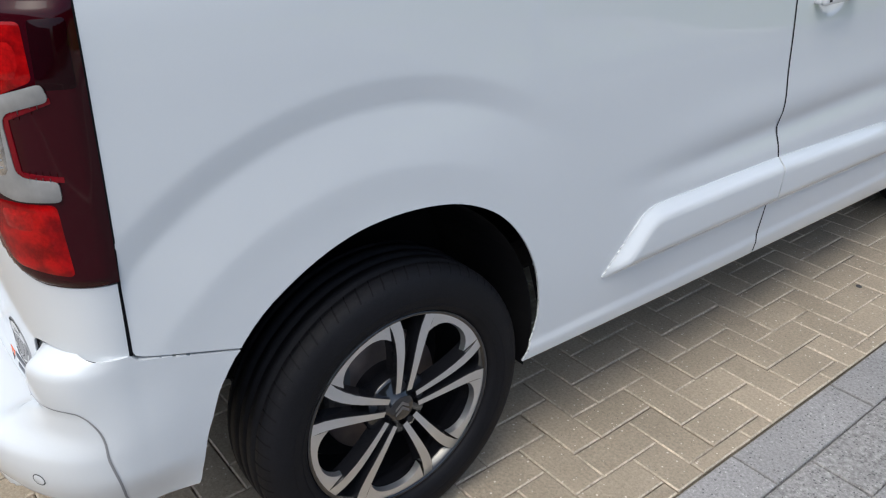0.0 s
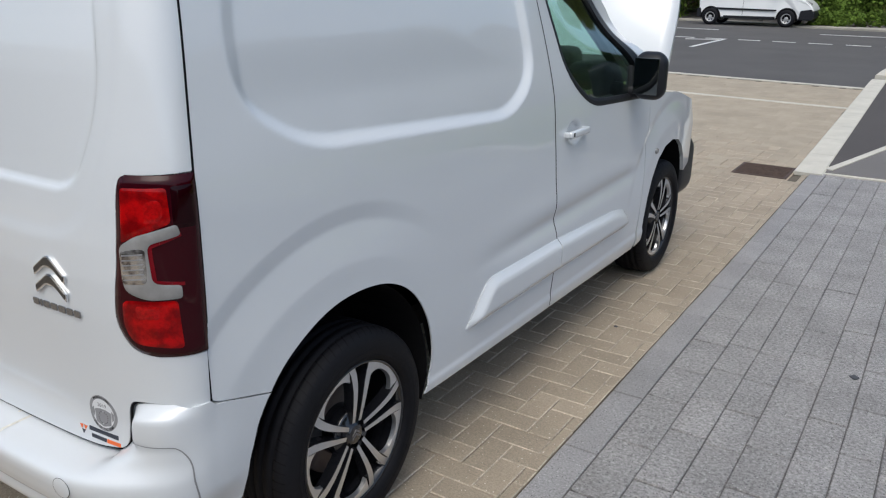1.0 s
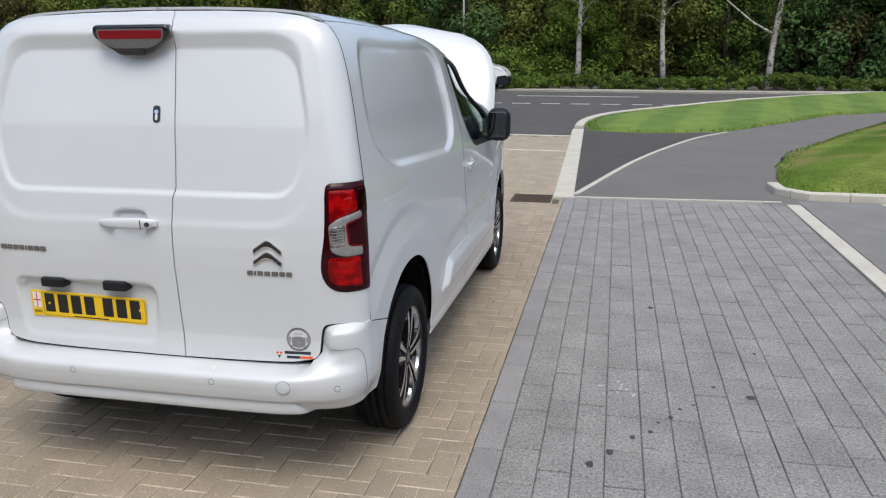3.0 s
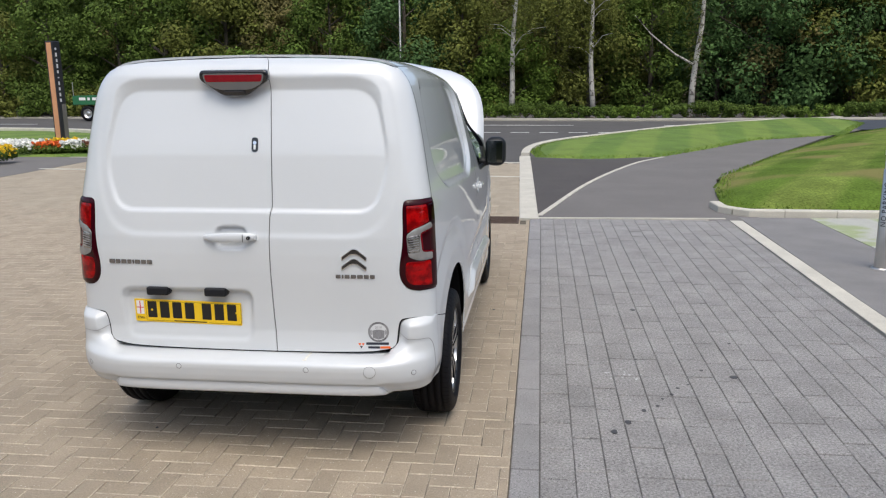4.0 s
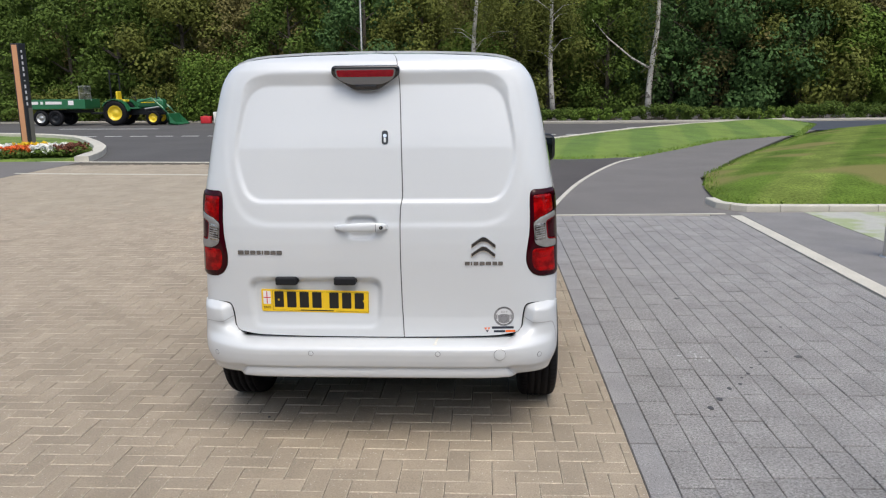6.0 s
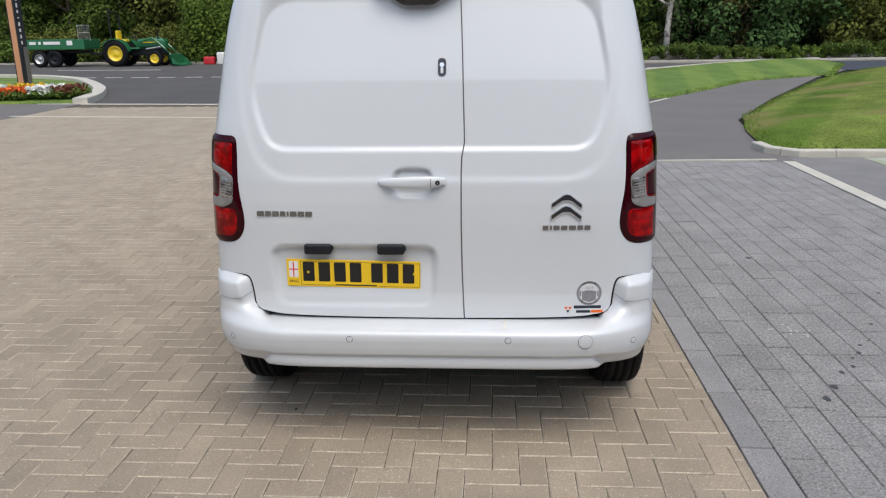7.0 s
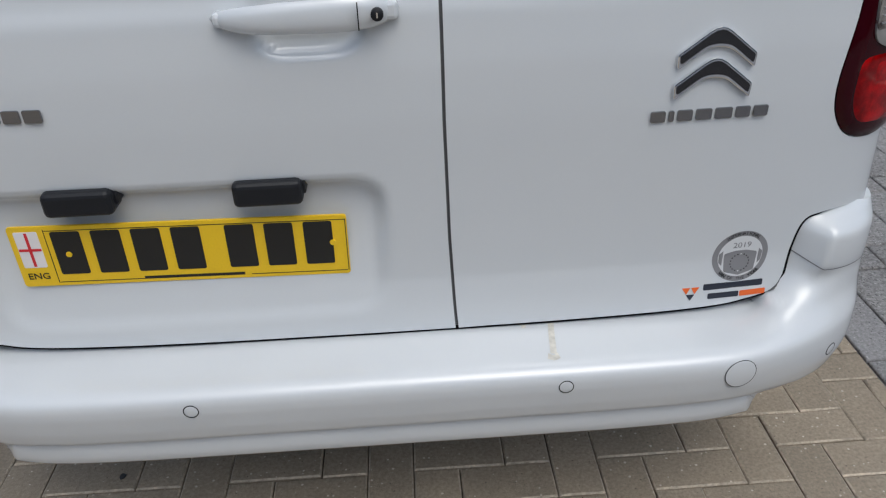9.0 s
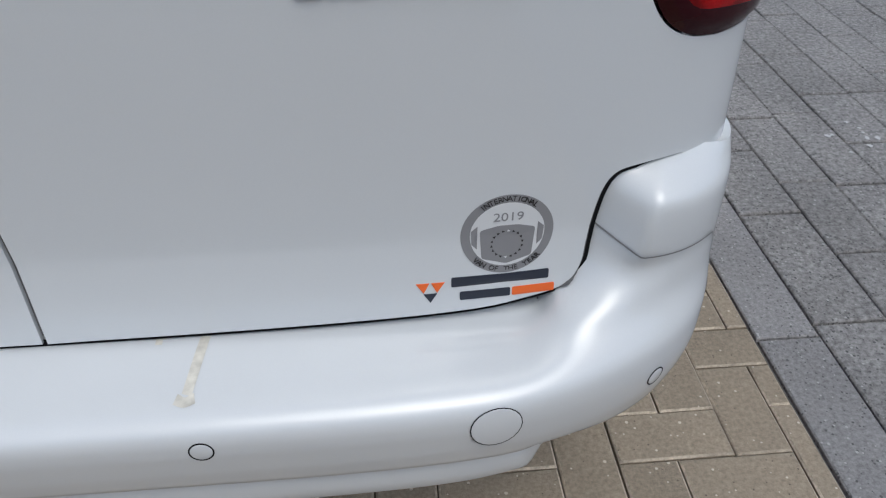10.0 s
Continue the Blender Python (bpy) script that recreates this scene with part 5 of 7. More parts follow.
# wheels
def wheel(at, outward):
    w = new("wheel")
    w.parent = van
    w.matrix_world = Matrix.Translation(at) @ (Matrix.Identity(4) if outward > 0 else pose(0, 0, 0, 0, 0, 180)) @ Matrix.Diagonal((1, 1.035, 1.035, 1))
    w["label"] = "black tyre on a two-tone alloy rim"
    R, K = 0.320, 1.085
    prof = [(0.222, 0.070), (0.2265, 0.086), (0.234, 0.095), (0.250, 0.1015), (0.272, 0.1015), (0.290, 0.098), (0.304, 0.091), (0.3125, 0.081), (0.3175, 0.068)]
    outer = prof + [(R - 0.0008, 0.058), (R - 0.008, 0.0565), (R - 0.008, 0.0505), (R, 0.049), (R, 0.022), (R - 0.008, 0.0205), (R - 0.008, 0.0125), (R, 0.011)]
    full = outer + [(r, -a) for r, a in outer[::-1]]
    ty = lathe(full, 96, "x")
    part("tyre", ty, RUBBER, w, "black road tyre with grooved tread", True)
    for k in range(2):
        sip = bmesh.new()
        side_ = 1 if k == 0 else -1
        for i in range(72):
            t = 2 * math.pi * i / 72
            line = [(0.0595, R + 0.0004), (0.068, 0.3181), (0.081, 0.3131), (0.0905, 0.3050)]
            vs_ = []
            for m_, (xx, rr) in enumerate(line):
                for da in (0.0, 0.011 if i % 2 else 0.007):
                    vs_.append(sip.verts.new((side_ * xx, rr * math.cos(t + da + 0.012 * m_), rr * math.sin(t + da + 0.012 * m_))))
            for m_ in range(3):
                sip.faces.new((vs_[2 * m_], vs_[2 * m_ + 1], vs_[2 * m_ + 3], vs_[2 * m_ + 2]))
        tagged(part("tread_pattern", sip, DARK, w), kind="stuff")
    for rr, xx in ((0.262, 0.1016), (0.243, 0.0995)):
        part("sidewall_ring", lathe([(rr - 0.0012, xx - 0.0005), (rr, xx + 0.0012), (rr + 0.0012, xx - 0.0003)], 80, "x"), RUBBER, w, "", True)
    part("rim_barrel", lathe([(r * K, x_) for r, x_ in ((0.206, 0.072), (0.2085, 0.082), (0.2045, 0.086), (0.199, 0.080), (0.192, 0.060), (0.185, 0.02), (0.184, -0.085))], 64, "x"), GLOSS_BLACK, w, "black wheel barrel", True)
    part("rim_lip", lathe([(r * K, x_) for r, x_ in ((0.2085, 0.0835), (0.2065, 0.0875), (0.2025, 0.0868), (0.2000, 0.0835))], 72, "x"), GLOSS_BLACK, w, "black rim lip", True)
    part("brake_disc", lathe([(0.06, 0.0), (0.135, 0.002), (0.138, -0.004), (0.138, -0.02)], 48, "x"), BRAKE, w, "rust-tinted brake disc", True)
    part("brake_caliper", box((0.0, -0.115, 0.05), (0.06, 0.06, 0.14), 0.014), TRIM_GREY, w)
    # near-black disc added for the shade behind the spokes
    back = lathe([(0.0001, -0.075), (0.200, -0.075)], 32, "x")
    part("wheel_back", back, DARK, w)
    # five double spokes
    for k in range(5):
        for sgn_ in (-1, 1):
            a = radians(90 + 72 * k - 8)
            c, s_ = math.cos(a), math.sin(a)
            loc = lambda r, t, x: (x, r * c - t * s_, r * s_ + t * c)
            sp, fc = bmesh.new(), bmesh.new()
            rows, top = [], []
            for i in range(8):
                f = i / 7
                r = 0.040 + 0.178 * f
                off = sgn_ * (0.0140 + 0.015 * f + 0.018 * f ** 5)
                wd = 0.0068 + 0.0085 * f ** 1.3
                fx = 0.076 + 0.008 * math.sin(math.pi * f * 0.8)
                rows.append([sp.verts.new(loc(r, off + wd * q, fx - d_)) for q, d_ in ((-1, 0.0), (1, 0.0), (1.35, 0.032), (-1.35, 0.032))])
                top.append([fc.verts.new(loc(r, off + wd * q, fx + 0.0012)) for q in (-0.9, 0.9)])
            for r0, r1 in zip(rows, rows[1:]):
                for q in range(4):
                    sp.faces.new((r0[q], r0[(q + 1) % 4], r1[(q + 1) % 4], r1[q]))
            for r0, r1 in zip(top, top[1:]):
                fc.faces.new((r0[0], r0[1], r1[1], r1[0]))
            bmesh.ops.recalc_face_normals(sp, faces=sp.faces)
            ob = part("spoke", sp, GLOSS_BLACK, w)
            part("machined_face", fc, ALLOY, ob)
        # machined arc along the rim between two double spokes
        arc, flat = bmesh.new(), []
        for i in range(15):
            t = radians(90 - 8 + 72 * k + 15 + 42 * i / 14)
            th = 0.015 + 0.026 * abs(2 * i / 14 - 1) ** 3
            flat.append([arc.verts.new((xx, r * math.cos(t), r * math.sin(t))) for r, xx in ((0.2185, 0.0822), (0.2185 - th, 0.0800), (0.2185 - th - 0.003, 0.066))])
        for r0, r1 in zip(flat, flat[1:]):
            for q in (0, 1):
                arc.faces.new((r0[q], r1[q], r1[q + 1], r0[q + 1]))
        part("machined_arc", arc, ALLOY, w)
    part("hub", lathe([(0.0001, 0.0775), (0.027, 0.0775), (0.0300, 0.0760), (0.0315, 0.070), (0.070, 0.064), (0.076, 0.058), (0.076, 0.0)], 40, "x"), GLOSS_BLACK, w, "black wheel hub", True)
    for k in range(5):
        a = radians(90 - 8 + 72 * k)
        nb = lathe([(0.0001, 0.072), (0.0075, 0.072), (0.009, 0.070), (0.009, 0.05)], 12, "x")
        bmesh.ops.translate(nb, vec=(0, 0.050 * math.cos(a), 0.050 * math.sin(a)), verts=nb.verts)
        part("wheel_bolt", nb, PLASTIC, w)
    Mc = pose(0.0780, 0, 0, 90, 0, 90)
    for z0 in (0.006, -0.006):
        o = [(0, z0 + 0.012), (0.017, z0 - 0.002), (0.017, z0 - 0.008), (0, z0 + 0.004), (-0.017, z0 - 0.008), (-0.017, z0 - 0.002)]
        part("cap_chevron", flat_bm(o, 0.001, Mc), mat("cap_grey", (0.2, 0.2, 0.21), rough=0.3, metal=0.8) if z0 > 0 and "cap_grey" not in bpy.data.materials else bpy.data.materials["cap_grey"], w)
    return w


for at, o in (((0.797, 0.730, 0.331), 1), ((-0.797, 0.730, 0.331), -1), ((0.790, 3.514, 0.331), 1), ((-0.790, 3.514, 0.331), -1)):
    wheel(at, o)
for cy in (0.70, 3.50):
    for s in (1, -1):
        prof = [(0.40 * math.cos(t) * 1.0, 0.36 + 0.455 * math.sin(t)) for t in np.linspace(0.02, math.pi - 0.02, 28)]
        prof = [(prof[0][0], 0.27)] + prof + [(prof[-1][0], 0.352)]
        V = [(s * (float(side_w(np.array([cy + a]), np.array([z]))[0]) - 0.022), cy + a, z) for a, z in prof] + [(s * 0.55, cy + a, z) for a, z in prof]
        n = len(prof)
        F = [[i, i + 1, n + i + 1, n + i] for i in range(n - 1)] + [list(range(n, 2 * n))]
        raw("wheel_arch_liner", V, F, DARK, van)

# door handle, mirror, indicator
for sgn in (1, -1):
    dr = [o for o in van.children if o.name.startswith("front_door")][0 if sgn > 0 else 1]
    hx = float(side_w(np.array([2.15]), np.array([1.035]))[0])
    bm = box((sgn * (hx + 0.022), 2.15, 1.035), (0.022, 0.190, 0.030), 0.0105, segs=4)
    hd = part("door_handle", bm, PAINT, dr, "white pull handle", True)
    part("key_lock", box((sgn * (hx + 0.0335), 2.075, 1.037), (0.002, 0.012, 0.016), 0.0008), PLASTIC, hd)
    part("handle_mount", box((sgn * (hx + 0.006), 2.065, 1.035), (0.03, 0.03, 0.024), 0.006), PAINT, hd)
    part("handle_mount", box((sgn * (hx + 0.006), 2.235, 1.035), (0.03, 0.03, 0.022), 0.006), PAINT, hd)
    mr = bmesh.new()
    bmesh.ops.create_cube(mr, size=1)
    bmesh.ops.scale(mr, vec=(0.158, 0.13, 0.222), verts=mr.verts)
    bmesh.ops.bevel(mr, geom=mr.edges[:], offset=0.060, segments=6, affect="EDGES", profile=0.5)
    for v in mr.verts:
        if v.co.y > 0:
            v.co.x *= 0.86
            v.co.z *= 0.88
    bmesh.ops.translate(mr, vec=(sgn * 0.988, 2.80, 1.210), verts=mr.verts)
    mo = part("door_mirror", mr, PLASTIC, dr, "black door mirror", True)
    part("mirror_glass", box((sgn * 0.985, 2.7345, 1.212), (0.115, 0.004, 0.165), 0.0015), mat("mirror_silver", (0.16, 0.17, 0.17), rough=0.03, metal=1.0) if "mirror_silver" not in bpy.data.materials else bpy.data.materials["mirror_silver"], mo, "mirror glass")
    part("mirror_arm", tube([(sgn * 0.80, 2.83, 1.125), (sgn * 0.88, 2.82, 1.125), (sgn * 0.97, 2.81, 1.14)], [0.045, 0.036, 0.03], 12), PLASTIC, mo, "", True)
    tri = [(2.82, 1.25), (3.03, 1.10), (2.78, 1.10)]
    V = []
    for off in (0.004, -0.02):
        V += [tuple(side_surface(np.array([a]), np.array([v_of(a, b)]), sgn, off)[0]) for a, b in tri]
    raw("mirror_base", V, [[0, 1, 2], [5, 4, 3], [0, 3, 4, 1], [1, 4, 5, 2], [2, 5, 3, 0]], PLASTIC, mo)
    wg = [o for o in van.children if o.name.startswith("front_wing")][0 if sgn > 0 else 1]
    d = lathe([(0.0001, 0.012), (0.014, 0.012), (0.020, 0.008), (0.021, 0.0)], 20, "x")
    bmesh.ops.transform(d, matrix=Matrix.Translation((sgn * (float(side_w(np.array([3.22]), np.array([0.775]))[0]) - 0.002), 3.22, 0.775)) @ Matrix.Diagonal((sgn, 1, 0.8, 1)), verts=d.verts)
    part("side_repeater", d, CLEAR, wg, "small round side repeater", True)

# front: pillars, screen, bonnet raised, bumper, cabin
scr = []
for i in range(9):
    f = i / 8
    for j in range(9):
        q = j / 4 - 1
        scr.append((q * (0.60 + 0.14 * f), 2.60 + 0.86 * f + 0.05 * (1 - q * q), 1.70 - 0.62 * f + 0.02 * (1 - q * q)))
F = [[i * 9 + j, i * 9 + j + 1, (i + 1) * 9 + j + 1, (i + 1) * 9 + j] for i in range(8) for j in range(8)]
n = len(scr)
F2 = F + [[n + k for k in f[::-1]] for f in F]
g = raw("windscreen", scr + [(x, y - 0.003, z - 0.004) for x, y, z in scr], F2, GLASS, van, True)
g["label"] = "green-tinted windscreen"
g.visible_shadow = False
for s in (1, -1):
    part("screen_pillar", tube([(s * 0.62, 2.56, 1.68), (s * 0.67, 2.72, 1.56), (s * 0.73, 3.05, 1.29), (s * 0.79, 3.42, 1.06)], [0.012, 0.02, 0.02, 0.02], 10), PAINT, van, "white windscreen pillar", True)
    part("inner_pillar", tube([(s * 0.60, 2.54, 1.62), (s * 0.64, 2.72, 1.51), (s * 0.70, 3.05, 1.25), (s * 0.77, 3.40, 1.02)], 0.035, 8), TRIM_GREY, van)
bon = bmesh.new()
rows, N1, N2 = [], 16, 24
for i in range(N1 + 1):
    f = i / N1
    row = []
    for j in range(N2 + 1):
        q = 2 * j / N2 - 1
        half = 0.845 * (1 - (0.985 * f) ** 4.6) ** 0.40
        edge = (1 - abs(q) ** 6) ** 0.5 if f > 0.9 else 1
        L_ = 0.935 * f
        crown = 0.075 * (1 - q * q) + 0.06 * math.sin(f * math.pi) ** 0.8
        yb, zb = 3.44 + L_ * 0.50, 1.06 + L_ * 0.866
        row.append(bon.verts.new((q * half, yb - crown * 0.866, zb + crown * 0.5)))
    rows.append(row)
for r0, r1 in zip(rows, rows[1:]):
    for j in range(N2):
        bon.faces.new((r0[j], r0[j + 1], r1[j + 1], r1[j]))
ret = bmesh.ops.extrude_face_region(bon, geom=bon.faces[:])
bmesh.ops.translate(bon, vec=(0, 0.03, -0.017), verts=[e for e in ret["geom"] if isinstance(e, bmesh.types.BMVert)])
bmesh.ops.recalc_face_normals(bon, faces=bon.faces)
part("bonnet", bon, PAINT, van, "white bonnet propped wide open", True)
part("front_bumper", box((0, 4.16, 0.50), (1.66, 0.42, 0.42), 0.12, segs=5), PLASTIC, van, "dark front bumper", True)
part("engine_bay", box((0, 3.75, 0.72), (1.45, 0.75, 0.45), 0.05), DARK, van)
part("scuttle", box((0, 3.40, 1.02), (1.50, 0.16, 0.07), 0.02), PLASTIC, van)
part("dashboard", join(box((0, 3.12, 1.06), (1.50, 0.60, 0.36), 0.07, segs=3), box((0.36, 2.92, 1.20), (0.40, 0.20, 0.22), 0.05, segs=3), box((-0.1, 2.86, 1.12), (0.30, 0.06, 0.18), 0.02, segs=2)), TRIM_GREY, van, "dark grey dashboard", True)
part("bulkhead", join(box((0, 1.96, 0.80), (1.60, 0.03, 0.84), 0.01), box((0, 1.96, 1.43), (1.34, 0.03, 0.44), 0.01)), TRIM_GREY, van, "grey bulkhead behind the seats")
part("cabin_floor", box((0, 2.6, 0.42), (1.60, 1.4, 0.04)), TRIM_GREY, van)
sw = bmesh.new()
ringv = []
Mst = pose(0.37, 2.70, 1.08, 65, 0, 0)
for k in range(32):
    t = 2 * math.pi * k / 32
    ringv.append([sw.verts.new(Mst @ Vector(((0.178 + 0.015 * math.cos(a)) * math.cos(t), (0.165 + 0.015 * math.cos(a)) * math.sin(t), 0.015 * math.sin(a)))) for a in [2 * math.pi * i / 8 for i in range(8)]])
for k in range(32):
    for i in range(8):
        sw.faces.new((ringv[k][i], ringv[k][(i + 1) % 8], ringv[(k + 1) % 32][(i + 1) % 8], ringv[(k + 1) % 32][i]))
st = part("steering_wheel", sw, PLASTIC, van, "black steering wheel", True)
hubb = join(box((0, 0, 0), (0.13, 0.11, 0.04), 0.02), box((0, 0, 0), (0.32, 0.025, 0.015), 0.005), box((0, -0.08, 0), (0.03, 0.14, 0.015), 0.005))
bmesh.ops.transform(hubb, matrix=Mst, verts=hubb.verts)
part("wheel_hub", hubb, TRIM_GREY, st)
for cx in (0.38, -0.38):
    seat = part("seat", box((cx, 2.42, 0.66), (0.50, 0.50, 0.20), 0.06, segs=3), TRIM_GREY, van, "dark cloth seat", True)
    part("seat_back", box((cx, 2.16, 1.02), (0.48, 0.15, 0.66), 0.06, None, 3), TRIM_GREY, seat, "", True)
    part("headrest", box((cx, 2.10, 1.44), (0.26, 0.10, 0.18), 0.045, segs=3), TRIM_GREY, seat, "", True)

# ---- woodland ----
def leaf_cloud(centres, radii, per, size, rng, flat=0.75):
    """Many small bent leaves round clump centres: vertices and faces."""
    C = np.repeat(centres, per, 0)
    R = np.repeat(radii, per)
    n = len(C)
    v = rng.normal(size=(n, 3))
    v /= np.linalg.norm(v, axis=1)[:, None]
    r = R * (0.45 + 0.65 * rng.random(n) ** 0.6)
    P = C + v * r[:, None] * np.array([1, 1, flat])
    nrm = 1.5 * v + 0.55 * rng.normal(size=(n, 3)) + np.array([0, 0, 0.45])
    nrm /= np.linalg.norm(nrm, axis=1)[:, None]
    t = np.cross(nrm, rng.normal(size=(n, 3)))
    t /= np.linalg.norm(t, axis=1)[:, None]
    b = np.cross(nrm, t)
    s = size * (0.6 + 0.8 * rng.random(n))[:, None]
    V = np.stack([P - t * s, P + b * s * 0.55 - nrm * s * 0.15, P + t * s, P - b * s * 0.55 - nrm * s * 0.15], 1).reshape(-1, 3)
    F = np.arange(4 * n).reshape(-1, 4)
    return V, F.tolist()


def tree(name, at, height, spread, leaf, label, seed, clumps=46, per=130, size=0.13, low=0.3, bark=BARK, trunk_r=0.16, lean=0.0, group="woodland trees", visible_trunk=True):
    rng = np.random.default_rng(seed)
    t = thing(name, label, "tree", at, group=group)
    pts = [(0, 0, -0.1), (0.05 + lean * 0.3, 0.02, height * 0.3), (-0.05 + lean * 0.7, 0.05, height * 0.6), (lean, 0, height * 0.92)]
    limbs = [tube(pts, [trunk_r, trunk_r * 0.75, trunk_r * 0.5, trunk_r * 0.12], 9)]
    cs = []
    for k in range(clumps):
        f = low + (1 - low) * (k + rng.random()) / clumps
        prof = math.sin(min(1.0, (f - low) / (1 - low) * 0.85 + 0.18) * math.pi) ** 0.6
        rr = spread * prof * (0.35 + 0.65 * rng.random() ** 0.5)
        a = rng.random() * 6.283
        cs.append((rr * math.cos(a) + lean * f, rr * math.sin(a), height * f))
    cs = np.array(cs)
    for k in range(0, clumps, 3):
        x, y, z = cs[k]
        z0 = max(0.3, z - 0.5 * math.hypot(x, y) - 0.2)
        limbs.append(tube([(lean * z0 / height, 0, z0), (x * 0.5, y * 0.5, z0 + 0.55 * (z - z0)), (x, y, z)], [trunk_r * 0.32, trunk_r * 0.2, trunk_r * 0.06], 5, caps=False))
    part("trunk", join(*limbs), bark, t, "", True)
    V, F = leaf_cloud(cs, spread * (0.20 + 0.20 * rng.random(clumps)), per, size, rng)
    raw("crown", V, F, leaf, t)
    return t


trees = []
kinds = [("olive green leafy woodland tree with dense low branches", 0, 6.5, 2.9, 0.06), ("dense green broadleaf tree at the wood edge", 1, 7.5, 2.8, 0.05), ("dark green tree standing deep in the wood", 2, 8.5, 2.9, 0.04),
         ("bright green bushy young tree", 3, 5.0, 2.3, 0.05), ("brownish olive tree with thinning autumn leaves", 4, 7.0, 2.6, 0.08), ("tall olive tree in the back of the wood", 0, 9.5, 3.1, 0.05)]
for i, (lab, li, h, s, low) in enumerate(kinds):
    trees.append(tree("woodland_tree", (-200 - 10 * i, 60, 0), h, s, LEAF[li], lab, 20 + i, clumps=60, per=230, size=0.098, low=low))
rng = random.Random(7)
order = [0, 4, 0, 1, 1, 1, 0, 4, 1, 2, 0, 3, 0, 1, 2, 4, 0, 3, 4, 0, 4]
spots = []
for i in range(21):
    spots.append((order[i % len(order)], -36 + i * 3.3 + rng.uniform(-0.6, 0.6), 40.2 + rng.uniform(-0.8, 1.2) + 0.0016 * (i - 9) ** 2, rng.uniform(0.85, 1.15)))
for i in range(19):
    spots.append((rng.choice([2, 5, 1, 4]), -40 + i * 4.2 + rng.uniform(-0.8, 0.8), 45 + rng.uniform(-1, 1), rng.uniform(1.0, 1.25)))
spots.append((2, 12.6, 39.6, 1.25))
spots.append((2, 15.2, 40.4, 1.15))
for i in range(6):
    spots.append((rng.choice([2, 5, 2]), -40 + i * 15.0 + rng.uniform(-1, 1), 50 + rng.uniform(-1, 1), rng.uniform(1.15, 1.4)))
placed = set()
for k, x, y, s in spots:
    m = pose(x, y, 0, 0, 0, rng.uniform(0, 360)) @ Matrix.Scale(s, 4)
    if k not in placed:
        placed.add(k)
        trees[k].matrix_world = m
    else:
        c = copy_thing(trees[k], m)
        c.matrix_basis = m
# upright dark sheet whose colour stands in for shade deep in the wood
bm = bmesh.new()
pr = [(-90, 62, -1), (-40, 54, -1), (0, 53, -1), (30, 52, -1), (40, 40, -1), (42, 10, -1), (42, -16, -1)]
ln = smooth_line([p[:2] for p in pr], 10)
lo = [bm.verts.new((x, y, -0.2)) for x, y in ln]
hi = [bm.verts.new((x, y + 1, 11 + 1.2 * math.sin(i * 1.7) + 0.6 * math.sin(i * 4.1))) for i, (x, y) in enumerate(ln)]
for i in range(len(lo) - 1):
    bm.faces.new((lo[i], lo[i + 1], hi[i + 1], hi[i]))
tagged(part("backdrop", bm, EARTH, None), "dark sheet put in for the shaded depth behind the trees", "backdrop", kind="structure")


def shrub(name, label, at, size, leaf, seed, clumps=30, per=120, leaf_size=0.07, category="shrub", kind="", group=""):
    rng_ = np.random.default_rng(seed)
    sx, sy, sz = size
    c = rng_.random((clumps, 3)) * np.array([1, 1, 1]) - np.array([0.5, 0.5, 0])
    c = c * np.array([sx, sy, sz * 0.75]) + np.array([0, 0, 0.12 * sz])
    V, F = leaf_cloud(c, sz * (0.22 + 0.15 * rng_.random(clumps)), per, leaf_size, rng_, 0.85)
    V[:, 2] = np.maximum(V[:, 2], 0.0)
    t = thing(name, label, category, at, group=group, kind=kind)
    raw("foliage", V, F, leaf, t)
    part("stems", join(*[tube([(0.1 * sx * (k - 2) , 0, 0), (c[k][0] * 0.7, c[k][1] * 0.7, c[k][2])], [0.03, 0.01], 5) for k in range(5)]), BARK, t)
    return t


shrub("round_shrub", "rounded bright green shrub beside the parked white van", (-3.2, 35.4, 0), (2.0, 1.5, 1.9), LEAF[3], 51)
shrub("laurel_bush", "large glossy green laurel bush at the wood edge", (-12.6, 36.6, 0), (3.6, 2.2, 3.3), LEAF[3], 52, clumps=60, per=170, leaf_size=0.08)
for i in range(15):
    sh = shrub("undergrowth", "low green nettles and brambles along the far footway", (-1.6 + i * 2.5, 33.9 - 0.10 * min(i, 5) + 0.12 * max(0, i - 5) + 0.25 * math.sin(i * 2.1), 0), (2.9, 1.4, 0.62 + 0.10 * math.sin(i * 1.9)), LEAF[1 if i % 3 else 3], 60 + i, clumps=46, per=120, leaf_size=0.045, category="undergrowth", group="undergrowth along the road")
for i in range(8):
    shrub("undergrowth", "dark low undergrowth beneath the roadside trees", (-34 + i * 2.9, 37.4, 0), (3.2, 1.6, 1.5 + 0.4 * math.sin(i * 2.3)), LEAF[1 if i % 2 else 0], 80 + i, clumps=26, per=120, leaf_size=0.08, category="undergrowth", group="undergrowth along the road")


